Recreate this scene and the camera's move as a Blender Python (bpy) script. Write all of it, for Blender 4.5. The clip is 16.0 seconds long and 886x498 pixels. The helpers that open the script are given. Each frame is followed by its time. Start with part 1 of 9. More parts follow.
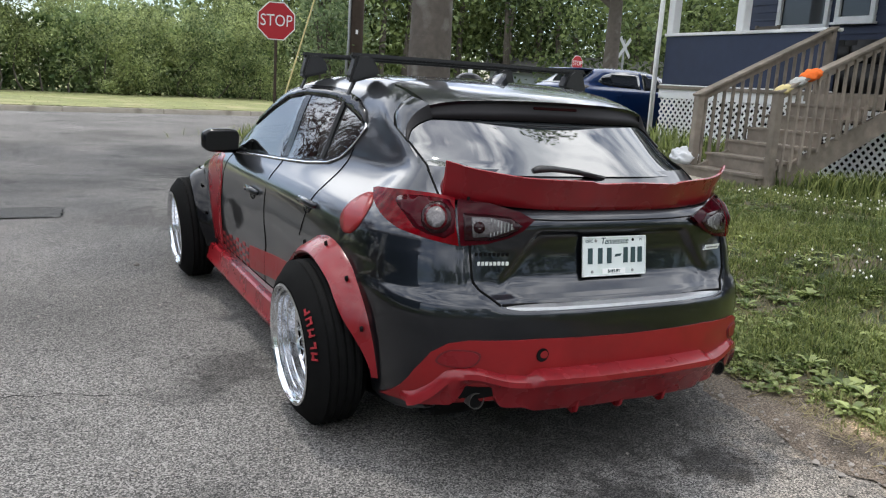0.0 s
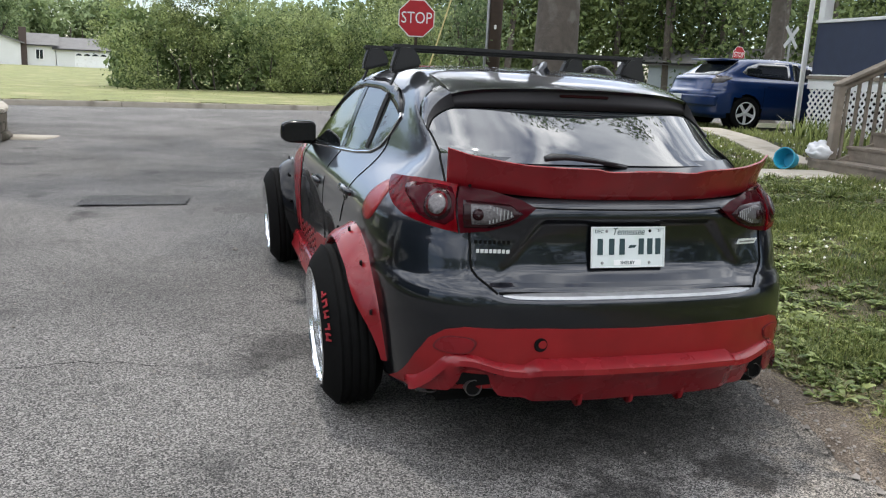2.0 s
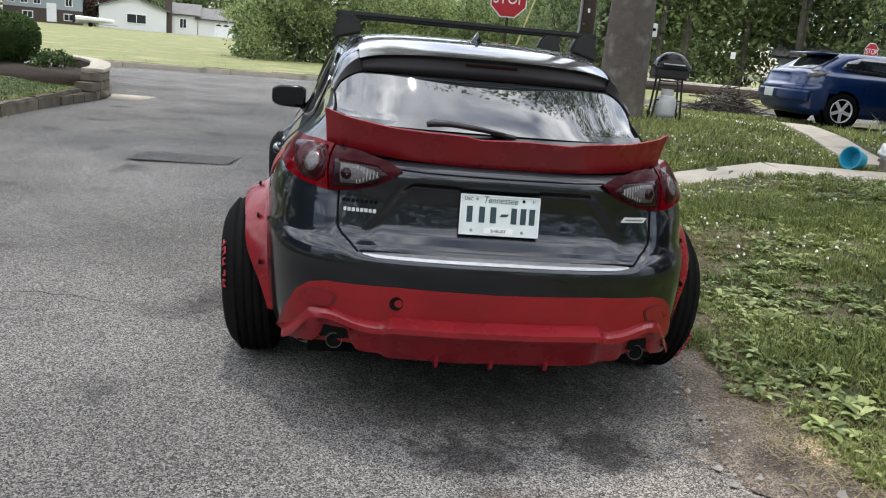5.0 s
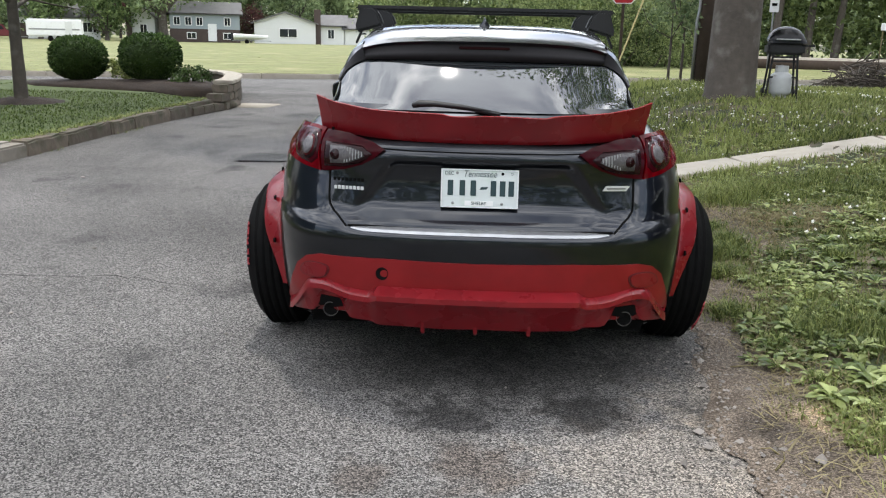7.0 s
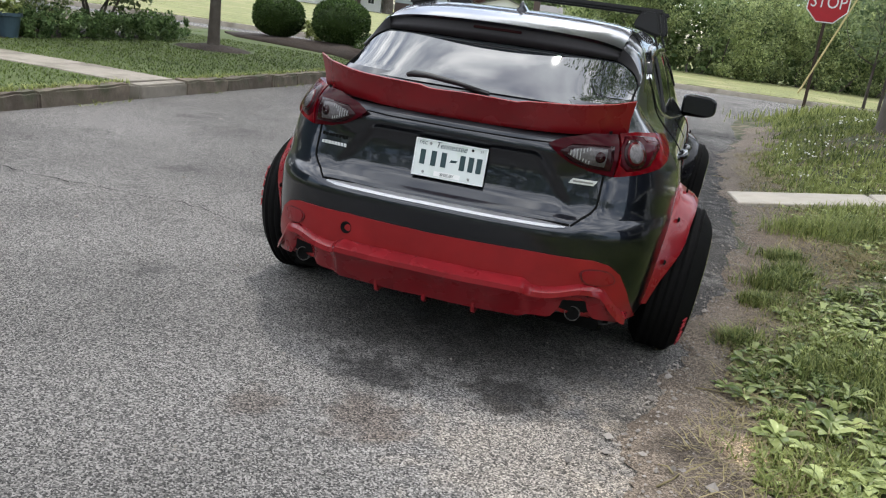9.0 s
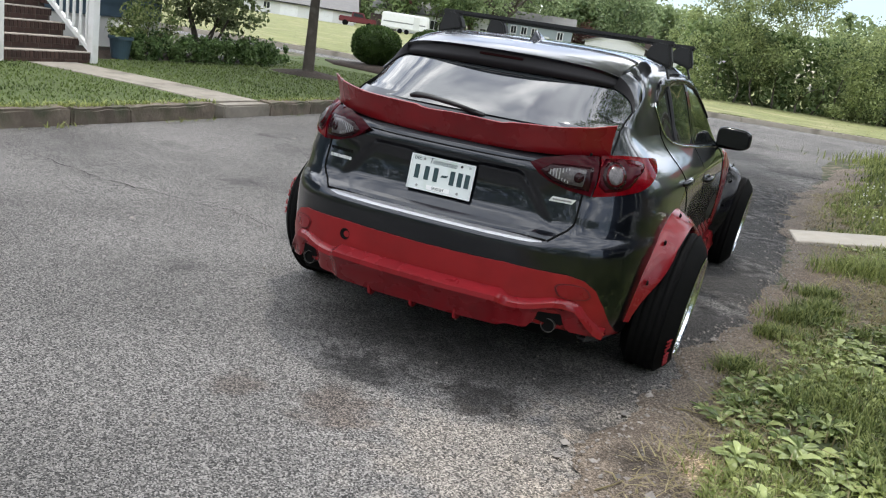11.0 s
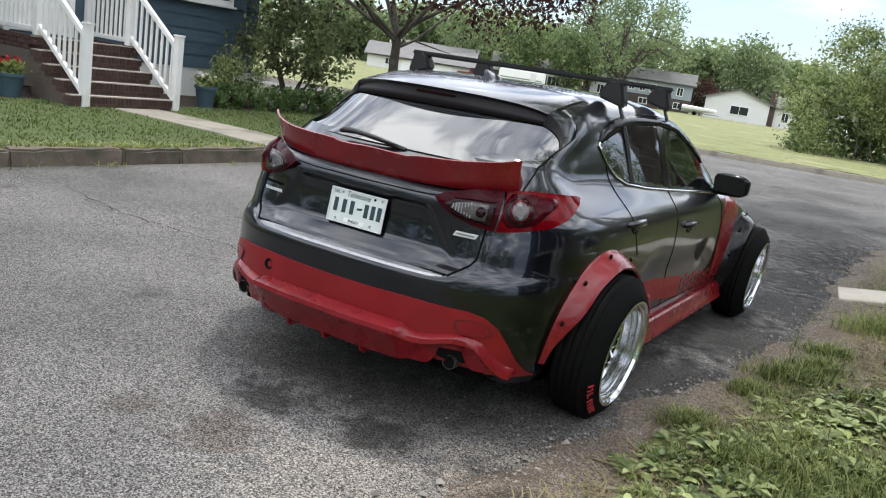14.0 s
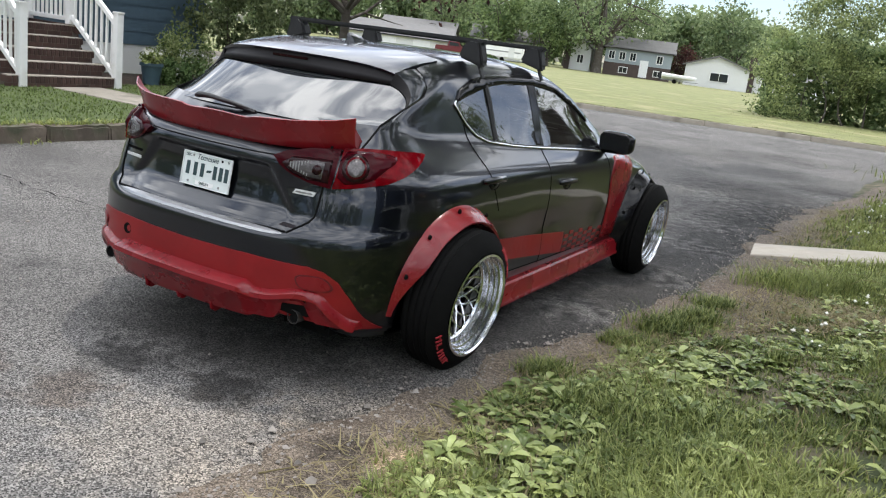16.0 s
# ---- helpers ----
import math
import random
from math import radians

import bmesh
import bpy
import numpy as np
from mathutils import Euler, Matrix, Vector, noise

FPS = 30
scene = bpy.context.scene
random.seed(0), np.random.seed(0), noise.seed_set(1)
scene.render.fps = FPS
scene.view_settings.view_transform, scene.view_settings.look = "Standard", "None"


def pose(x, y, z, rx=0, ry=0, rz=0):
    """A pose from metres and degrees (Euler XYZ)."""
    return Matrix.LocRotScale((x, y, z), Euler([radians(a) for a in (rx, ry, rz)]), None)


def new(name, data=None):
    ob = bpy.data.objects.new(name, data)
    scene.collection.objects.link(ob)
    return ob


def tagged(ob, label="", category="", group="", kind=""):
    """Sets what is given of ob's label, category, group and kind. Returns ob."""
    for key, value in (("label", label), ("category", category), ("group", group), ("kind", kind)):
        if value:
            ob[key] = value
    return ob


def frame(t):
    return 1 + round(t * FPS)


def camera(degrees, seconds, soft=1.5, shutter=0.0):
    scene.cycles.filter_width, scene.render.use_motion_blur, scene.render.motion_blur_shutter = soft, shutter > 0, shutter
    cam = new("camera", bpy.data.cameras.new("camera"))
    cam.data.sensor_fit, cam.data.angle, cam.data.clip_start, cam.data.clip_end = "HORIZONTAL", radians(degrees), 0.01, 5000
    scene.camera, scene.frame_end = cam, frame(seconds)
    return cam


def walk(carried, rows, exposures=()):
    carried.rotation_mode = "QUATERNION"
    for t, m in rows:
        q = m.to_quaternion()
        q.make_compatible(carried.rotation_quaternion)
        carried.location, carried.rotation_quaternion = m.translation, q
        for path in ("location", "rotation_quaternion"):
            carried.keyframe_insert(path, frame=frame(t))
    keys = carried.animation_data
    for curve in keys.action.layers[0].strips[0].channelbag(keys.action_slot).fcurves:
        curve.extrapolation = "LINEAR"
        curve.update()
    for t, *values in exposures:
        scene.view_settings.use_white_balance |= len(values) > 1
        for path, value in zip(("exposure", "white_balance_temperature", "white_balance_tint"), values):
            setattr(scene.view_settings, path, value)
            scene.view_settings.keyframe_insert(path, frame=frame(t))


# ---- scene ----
cam = camera(55.9, 16.0, 1.15)
# the car stands along +y with the middle of its tailgate over the origin
METRES, EYE = 5.474, 1.5
BASE = Matrix(((0.89467, 0.44646, -0.01558, -1.989), (-0.44672, 0.89394, -0.0363, -2.5101), (-0.00228, 0.03944, 0.99922, -0.0663), (0, 0, 0, 1)))
ROWS = [
    (0.0, 0.0, 0.0, 0.0, 0.87, -13.45, -3.63),
    (0.5, 0.042, -0.0237, 0.0029, 5.16, -14.03, -3.13),
    (1.0, 0.0617, -0.0177, 0.0008, 7.52, -14.13, -2.18),
    (1.5, 0.0792, 0.0033, 0.001, 10.51, -14.25, -2.83),
    (2.0, 0.1041, 0.0054, 0.0003, 11.79, -14.28, -2.39),
    (2.5, 0.1446, -0.0137, 0.0011, 13.37, -15.1, -2.01),
    (3.0, 0.1675, -0.0119, 0.0, 13.49, -15.54, -1.07),
    (3.5, 0.1826, 0.0038, -0.0021, 13.71, -15.67, -1.48),
    (4.0, 0.2087, 0.017, 0.0004, 15.34, -15.58, -3.74),
    (6.5, 0.3654, 0.0417, -0.0044, 28.25, -16.31, -0.74),
    (7.0, 0.3919, 0.0496, -0.0051, 30.12, -16.43, -0.28),
    (7.5, 0.4114, 0.0777, -0.0098, 32.16, -16.97, -0.71),
    (8.0, 0.446, 0.104, -0.0081, 38.05, -17.28, -0.9),
    (8.5, 0.4974, 0.1156, -0.0076, 41.95, -17.72, -4.07),
    (11.0, 0.627, 0.1667, -0.0017, 52.62, -16.48, -6.85),
    (11.5, 0.6514, 0.1704, 0.0011, 54.35, -16.05, -6.23),
    (12.0, 0.6702, 0.1881, 0.0046, 55.12, -15.59, -5.05),
    (12.5, 0.6893, 0.2381, 0.0022, 57.57, -13.68, -5.88),
    (13.0, 0.7001, 0.2643, 0.0045, 62.23, -13.95, -4.71),
    (13.5, 0.7033, 0.2855, 0.0006, 62.54, -13.94, -5.16),
    (14.0, 0.7165, 0.3009, 0.0019, 60.89, -13.81, -6.6),
    (14.5, 0.7491, 0.3178, 0.0034, 59.07, -14.05, -6.8),
    (15.0, 0.7627, 0.3363, 0.004, 58.82, -15.08, -5.85),
    (15.5, 0.7604, 0.3595, 0.0036, 58.38, -15.22, -4.78),
    (16.0, 0.7915, 0.3886, 0.0034, 59.7, -15.37, -5.27),
]
walk(cam, [(t, BASE @ pose(0, 0, EYE) @ pose(METRES * x, METRES * y, METRES * z, 90 + pitch, roll, yaw)) for t, x, y, z, yaw, pitch, roll in ROWS])

# ---- sky and sun ----
SUN_EL, SUN_AZ = 69.0, -10.0          # height, and turn from +y towards +x, in degrees
world = bpy.data.worlds.new("sky")
scene.world = world
world.use_nodes = True
wn, wl = world.node_tree.nodes, world.node_tree.links
wn.clear()
sky = wn.new("ShaderNodeTexSky")
sky.sky_type, sky.sun_disc = "NISHITA", False
sky.sun_elevation, sky.sun_rotation = radians(SUN_EL), radians(SUN_AZ)
sky.air_density, sky.dust_density = 1.0, 0.8
co = wn.new("ShaderNodeTexCoord")
cmap = wn.new("ShaderNodeMapping")
cmap.inputs["Scale"].default_value = (1.0, 1.0, 2.4)
cn = wn.new("ShaderNodeTexNoise")
cn.inputs["Scale"].default_value, cn.inputs["Detail"].default_value, cn.inputs["Roughness"].default_value = 4.2, 7.0, 0.56
cr = wn.new("ShaderNodeValToRGB")
cr.color_ramp.elements[0].position, cr.color_ramp.elements[1].position = 0.27, 0.57
cmix = wn.new("ShaderNodeMixRGB")
cmix.inputs[2].default_value = (12.6, 13.2, 14.2, 1)
# thin bright places in the cloud cover, where the sun comes through
bn_ = wn.new("ShaderNodeTexNoise")
bn_.inputs["Scale"].default_value, bn_.inputs["Detail"].default_value = 4.6, 6.0
br_ = wn.new("ShaderNodeMapRange")
br_.inputs["From Min"].default_value, br_.inputs["From Max"].default_value = 0.50, 0.66
bmix = wn.new("ShaderNodeMixRGB")
bmix.inputs[2].default_value = (23.0, 23.2, 23.6, 1)
bg = wn.new("ShaderNodeBackground")
bg.inputs["Strength"].default_value = 0.180
wo = wn.new("ShaderNodeOutputWorld")
wl.new(co.outputs["Generated"], cmap.inputs[0])
wl.new(cmap.outputs[0], cn.inputs["Vector"])
wl.new(cn.outputs[0], cr.inputs[0])
# clouds thin out towards the clear horizon
sz_ = wn.new("ShaderNodeSeparateXYZ")
hz = wn.new("ShaderNodeMapRange")
hz.inputs["From Min"].default_value, hz.inputs["From Max"].default_value = 0.08, 0.42
hm, hb = wn.new("ShaderNodeMath"), wn.new("ShaderNodeMath")
hm.operation = hb.operation = "MULTIPLY"
wl.new(co.outputs["Generated"], sz_.inputs[0])
wl.new(sz_.outputs["Z"], hz.inputs["Value"])
wl.new(cr.outputs[0], hm.inputs[0])
wl.new(hz.outputs[0], hm.inputs[1])
wl.new(hm.outputs[0], cmix.inputs[0])
tone = wn.new("ShaderNodeMixRGB")
tone.blend_type = "MULTIPLY"
tone.inputs[0].default_value, tone.inputs[2].default_value = 1.0, (0.87, 0.90, 1.0, 1)
wl.new(sky.outputs[0], tone.inputs[1])
wl.new(tone.outputs[0], cmix.inputs[1])
wl.new(cmap.outputs[0], bn_.inputs["Vector"])
wl.new(bn_.outputs[0], br_.inputs["Value"])
wl.new(br_.outputs[0], hb.inputs[0])
wl.new(hz.outputs[0], hb.inputs[1])
wl.new(hb.outputs[0], bmix.inputs[0])
wl.new(cmix.outputs[0], bmix.inputs[1])
wl.new(bmix.outputs[0], bg.inputs[0])
wl.new(bg.outputs[0], wo.inputs[0])
sd = bpy.data.lights.new("sun", "SUN")
sd.energy, sd.angle, sd.color = 2.15, radians(1.2), (1.0, 0.96, 0.89)
sun = new("sun", sd)
sun.rotation_euler = (radians(90 - SUN_EL), 0, radians(180 - SUN_AZ))
# ---- materials ----
def mat(name, base, rough=0.6, metal=0.0, var=0.15, scale=8.0, bump=0.0, bscale=40.0, coat=0.0, spec=0.5, tint=None, island=0.0,
        stain=None, trans=0.0, ior=1.45, rough_var=0.0, objvar=0.0, span=0.45):
    """A surface of one base colour with variation at two scales, fine relief, and stains of a second colour."""
    m = bpy.data.materials.new(name)
    m.use_nodes = True
    N, L = m.node_tree.nodes, m.node_tree.links
    p = N["Principled BSDF"]
    p.inputs["Roughness"].default_value, p.inputs["Metallic"].default_value = rough, metal
    p.inputs["Specular IOR Level"].default_value, p.inputs["IOR"].default_value = spec, ior
    p.inputs["Coat Weight"].default_value, p.inputs["Coat Roughness"].default_value = coat, 0.03
    p.inputs["Transmission Weight"].default_value = trans
    tc = N.new("ShaderNodeTexCoord")
    def noise_tex(s, d=4.0):
        n = N.new("ShaderNodeTexNoise")
        n.inputs["Scale"].default_value, n.inputs["Detail"].default_value = s, d
        L.new(tc.outputs["Object"], n.inputs["Vector"])
        return n
    big, fine = noise_tex(scale * 0.14), noise_tex(scale)
    add = N.new("ShaderNodeMath")
    add.operation = "ADD"
    L.new(big.outputs[0], add.inputs[0])
    L.new(fine.outputs[0], add.inputs[1])
    fac = add.outputs[0]
    for kind, amount in (("island", island), ("object", objvar)):
        if amount:
            src = N.new("ShaderNodeNewGeometry" if kind == "island" else "ShaderNodeObjectInfo")
            mu = N.new("ShaderNodeMath")
            mu.operation = "MULTIPLY_ADD"
            mu.inputs[1].default_value = amount
            L.new(src.outputs["Random Per Island" if kind == "island" else "Random"], mu.inputs[0])
            L.new(fac, mu.inputs[2])
            sub = N.new("ShaderNodeMath")
            sub.operation = "SUBTRACT"
            sub.inputs[1].default_value = amount / 2
            L.new(mu.outputs[0], sub.inputs[0])
            fac = sub.outputs[0]
    mr = N.new("ShaderNodeMapRange")
    mr.inputs["From Min"].default_value, mr.inputs["From Max"].default_value = 1 - span, 1 + span
    L.new(fac, mr.inputs["Value"])
    mix = N.new("ShaderNodeMixRGB")
    b = np.array(base)
    lo = b * (1 - var)
    hi = np.minimum(b * (1 + var), 1.0) if tint is None else np.array(tint)
    mix.inputs[1].default_value, mix.inputs[2].default_value = (*lo, 1), (*hi, 1)
    L.new(mr.outputs[0], mix.inputs[0])
    col = mix.outputs[0]
    if stain:
        scol, ssc, lo_p, hi_p = stain
        sn = noise_tex(ssc, 6.0)
        sr = N.new("ShaderNodeMapRange")
        sr.inputs["From Min"].default_value, sr.inputs["From Max"].default_value = lo_p, hi_p
        L.new(sn.outputs[0], sr.inputs["Value"])
        sm = N.new("ShaderNodeMixRGB")
        sm.inputs[2].default_value = (*scol, 1)
        L.new(sr.outputs[0], sm.inputs[0])
        L.new(col, sm.inputs[1])
        col = sm.outputs[0]
    L.new(col, p.inputs["Base Color"])
    if rough_var:
        rr = N.new("ShaderNodeMapRange")
        rr.inputs["To Min"].default_value, rr.inputs["To Max"].default_value = max(0.0, rough - rough_var), min(1.0, rough + rough_var)
        L.new(fine.outputs[0], rr.inputs["Value"])
        L.new(rr.outputs[0], p.inputs["Roughness"])
    if bump:
        bn = noise_tex(bscale, 5.0)
        bp = N.new("ShaderNodeBump")
        bp.inputs["Strength"].default_value, bp.inputs["Distance"].default_value = bump, 0.01
        L.new(bn.outputs[0], bp.inputs["Height"])
        L.new(bp.outputs[0], p.inputs["Normal"])
    m["nodes"] = 1
    return m


def asphalt_mat(name, dark, light, patch=(0.02, 0.02, 0.02), spots=()):
    """Worn chip-seal: pale and dark stones in tar, with broad worn and oily areas."""
    m = bpy.data.materials.new(name)
    m.use_nodes = True
    N, L = m.node_tree.nodes, m.node_tree.links
    p = N["Principled BSDF"]
    p.inputs["Roughness"].default_value = 0.85
    p.inputs["Specular IOR Level"].default_value = 0.3
    tc = N.new("ShaderNodeTexCoord")
    def tex(kind, s, d=5.0):
        n = N.new(kind)
        n.inputs["Scale"].default_value = s
        if kind == "ShaderNodeTexNoise":
            n.inputs["Detail"].default_value = d
        L.new(tc.outputs["Object"], n.inputs["Vector"])
        return n
    chips = tex("ShaderNodeTexVoronoi", 185)
    sep = N.new("ShaderNodeSeparateColor")
    L.new(chips.outputs["Color"], sep.inputs[0])
    ramp = N.new("ShaderNodeValToRGB")
    e = ramp.color_ramp.elements
    e[0].position, e[0].color = 0.15, (*dark, 1)
    e[1].position, e[1].color = 0.95, (*light, 1)
    mid = e.new(0.62)
    mid.color = (*(np.array(dark) * 0.55 + np.array(light) * 0.45), 1)
    L.new(sep.outputs[0], ramp.inputs[0])
    wear = tex("ShaderNodeTexNoise", 0.55, 8.0)
    wr = N.new("ShaderNodeMapRange")
    wr.inputs["From Min"].default_value, wr.inputs["From Max"].default_value = 0.3, 0.7
    wr.inputs["To Min"].default_value, wr.inputs["To Max"].default_value = 0.62, 1.25
    L.new(wear.outputs[0], wr.inputs["Value"])
    mul = N.new("ShaderNodeVectorMath")
    mul.operation = "SCALE"
    L.new(ramp.outputs[0], mul.inputs[0])
    L.new(wr.outputs[0], mul.inputs["Scale"])
    oil = tex("ShaderNodeTexNoise", 1.6, 9.0)
    orr = N.new("ShaderNodeMapRange")
    orr.inputs["From Min"].default_value, orr.inputs["From Max"].default_value = 0.60, 0.74
    orr.inputs["To Max"].default_value = 0.75
    L.new(oil.outputs[0], orr.inputs["Value"])
    om = N.new("ShaderNodeMixRGB")
    om.inputs[2].default_value = (*patch, 1)
    L.new(orr.outputs[0], om.inputs[0])
    L.new(mul.outputs[0], om.inputs[1])
    col = om.outputs[0]
    rag = tex("ShaderNodeTexNoise", 9.0, 6.0)
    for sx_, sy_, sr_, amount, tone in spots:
        # drips, spills, painted shade and sunlight of known place and size, with ragged rims
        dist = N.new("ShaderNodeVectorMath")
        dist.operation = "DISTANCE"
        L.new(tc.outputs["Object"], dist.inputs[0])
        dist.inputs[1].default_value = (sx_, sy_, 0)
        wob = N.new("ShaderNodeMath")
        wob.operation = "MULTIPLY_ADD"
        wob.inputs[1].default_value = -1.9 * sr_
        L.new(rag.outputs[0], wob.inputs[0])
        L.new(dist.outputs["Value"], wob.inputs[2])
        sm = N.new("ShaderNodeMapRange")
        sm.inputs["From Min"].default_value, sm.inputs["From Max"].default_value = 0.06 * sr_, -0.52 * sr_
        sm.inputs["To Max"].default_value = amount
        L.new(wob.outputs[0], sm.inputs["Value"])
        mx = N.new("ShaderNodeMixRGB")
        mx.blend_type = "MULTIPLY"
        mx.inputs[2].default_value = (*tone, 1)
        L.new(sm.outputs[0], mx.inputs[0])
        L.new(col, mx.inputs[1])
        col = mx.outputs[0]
    L.new(col, p.inputs["Base Color"])
    hgt = N.new("ShaderNodeMath")
    hgt.operation = "ADD"
    fine = tex("ShaderNodeTexNoise", 240, 3.0)
    L.new(chips.outputs["Distance"], hgt.inputs[0])
    L.new(fine.outputs[0], hgt.inputs[1])
    bp = N.new("ShaderNodeBump")
    bp.inputs["Strength"].default_value, bp.inputs["Distance"].default_value = 0.9, 0.007
    bp.invert = True
    L.new(hgt.outputs[0], bp.inputs["Height"])
    L.new(bp.outputs[0], p.inputs["Normal"])
    return m


def leaf_mat(name, base, tint, trans=0.42, rough=0.5):
    """Leaves that let some light through, each a little different."""
    m = mat(name, base, rough, var=0.25, scale=0.6, island=0.55, tint=tint, spec=0.3, span=0.30)
    N, L = m.node_tree.nodes, m.node_tree.links
    p = N["Principled BSDF"]
    tr = N.new("ShaderNodeBsdfTranslucent")
    mx = N.new("ShaderNodeMixShader")
    mx.inputs[0].default_value = trans
    L.new(p.inputs["Base Color"].links[0].from_socket, tr.inputs[0])
    L.new(p.outputs[0], mx.inputs[1])
    L.new(tr.outputs[0], mx.inputs[2])
    L.new(mx.outputs[0], N["Material Output"].inputs[0])
    return m


M_PAINT = mat("metallic grey car paint", (0.0115, 0.0135, 0.0185), 0.30, 0.90, var=0.10, scale=420, coat=1.0, spec=0.4)
M_PAINT.node_tree.nodes["Principled BSDF"].inputs["Coat Roughness"].default_value = 0.05
M_RED = mat("satin red wrap", (0.172, 0.0070, 0.011), 0.28, 0.0, var=0.32, scale=7, coat=0.30, rough_var=0.08, spec=0.30)
M_REDFLAT = mat("flat red wrap", (0.195, 0.0095, 0.011), 0.36, 0.0, var=0.22, scale=9, rough_var=0.1, spec=0.28, coat=0.18)
M_BLACKGL = mat("gloss black plastic", (0.006, 0.006, 0.007), 0.14, 0.0, var=0.1, scale=20, spec=0.3)
M_BLACK = mat("matt black plastic", (0.012, 0.012, 0.013), 0.55, 0.0, var=0.2, scale=60, bump=0.05, bscale=300)
M_TRIM = mat("dark rough trim plastic", (0.011, 0.010, 0.011), 0.5, var=0.2, scale=60, spec=0.2)
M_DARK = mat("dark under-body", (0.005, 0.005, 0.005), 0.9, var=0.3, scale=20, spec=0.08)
M_RUBBER = mat("tyre rubber", (0.0065, 0.0065, 0.0065), 0.75, var=0.25, scale=30, bump=0.05, bscale=200, spec=0.05)
M_ALU = mat("polished alloy", (0.72, 0.73, 0.75), 0.14, 1.0, var=0.06, scale=25, rough_var=0.06)
M_BRUSHED = mat("brushed dull metal", (0.50, 0.50, 0.51), 0.36, 0.9, var=0.15, scale=40)
M_MAROON = mat("shadowed maroon seam", (0.085, 0.006, 0.008), 0.5, var=0.2, scale=20)
M_PIPE = mat("sooty exhaust metal", (0.17, 0.165, 0.16), 0.34, 0.9, var=0.3, scale=60)
M_CHROME = mat("chrome trim", (0.75, 0.76, 0.78), 0.08, 1.0, var=0.03, scale=30)
M_SIDEGLASS = mat("lightly tinted side glass", (0.42, 0.46, 0.45), 0.0, 0.0, var=0.02, scale=3, spec=0.5, ior=1.05, trans=1.0, coat=1.0)
M_SIDEGLASS.node_tree.nodes["Principled BSDF"].inputs["Coat IOR"].default_value = 2.1
M_GLASS = mat("tinted car glass", (0.010, 0.012, 0.013), 0.03, 0.0, var=0.02, scale=3, spec=0.75, ior=1.9)
M_TLRED = mat("red lamp lens", (0.090, 0.0008, 0.003), 0.04, 0.0, var=0.75, scale=30, spec=0.10)
M_TLDARK = mat("smoked red lamp lens", (0.034, 0.0015, 0.004), 0.06, 0.0, var=0.3, scale=30, spec=0.10)
M_TLCLEAR = mat("clear lamp lens", (0.105, 0.098, 0.100), 0.20, 0.25, var=0.6, scale=110, spec=0.30, bump=0.25, bscale=110)
M_LAMPHOUSE = mat("dark lamp housing", (0.014, 0.003, 0.004), 0.10, 0.0, var=0.2, scale=30, spec=0.22)
M_PLATE = mat("white number plate", (0.60, 0.64, 0.63), 0.35, 0.0, var=0.06, scale=18, stain=((0.32, 0.48, 0.30), 5.0, 0.55, 0.75))
M_PLINK = mat("dark green ink", (0.02, 0.045, 0.05), 0.5, var=0.1)
M_REDINK = mat("red tyre paint", (0.26, 0.014, 0.020), 0.6, var=0.2, scale=40)
M_SILVER = mat("silver badge", (0.78, 0.79, 0.80), 0.35, 0.5, var=0.08, scale=50)
M_SEAT = mat("grey seat cloth", (0.10, 0.10, 0.10), 0.9, var=0.2, scale=60)
# PALE puts sunlit brightness, besides pale gravel, into the road colour
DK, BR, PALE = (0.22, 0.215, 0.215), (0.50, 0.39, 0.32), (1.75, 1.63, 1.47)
SAND = (2.05, 1.92, 1.72)
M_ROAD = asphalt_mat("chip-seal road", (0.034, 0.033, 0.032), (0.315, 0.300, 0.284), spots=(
    # DK at y 0.06 to 0.26 paints the shade under the car's tail
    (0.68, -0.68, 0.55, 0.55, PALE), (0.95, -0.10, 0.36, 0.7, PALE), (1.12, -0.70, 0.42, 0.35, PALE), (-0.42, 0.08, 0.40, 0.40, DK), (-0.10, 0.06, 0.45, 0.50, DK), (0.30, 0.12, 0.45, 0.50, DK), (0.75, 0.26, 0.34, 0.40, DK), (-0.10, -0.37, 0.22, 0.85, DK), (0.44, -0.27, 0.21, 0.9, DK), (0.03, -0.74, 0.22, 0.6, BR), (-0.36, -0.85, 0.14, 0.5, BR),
    # the wide DK spots darken the road along the lawn side
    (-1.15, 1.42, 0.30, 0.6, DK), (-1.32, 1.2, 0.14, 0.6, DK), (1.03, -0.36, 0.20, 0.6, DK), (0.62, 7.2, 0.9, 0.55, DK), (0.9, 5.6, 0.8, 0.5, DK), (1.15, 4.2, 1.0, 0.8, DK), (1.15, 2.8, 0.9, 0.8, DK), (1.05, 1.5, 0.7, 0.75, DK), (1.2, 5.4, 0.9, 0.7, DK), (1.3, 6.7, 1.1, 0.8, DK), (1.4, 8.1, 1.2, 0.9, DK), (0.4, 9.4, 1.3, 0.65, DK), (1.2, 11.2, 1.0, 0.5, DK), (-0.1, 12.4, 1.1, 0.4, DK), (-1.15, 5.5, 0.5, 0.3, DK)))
M_PATCHM = asphalt_mat("old road patch", (0.018, 0.018, 0.018), (0.20, 0.196, 0.19))
M_SOIL = mat("lawn soil", (0.070, 0.055, 0.036), 0.95, var=0.6, scale=45, bump=0.8, bscale=40, tint=(0.20, 0.16, 0.11), stain=((0.036, 0.046, 0.016), 3.0, 0.38, 0.56))
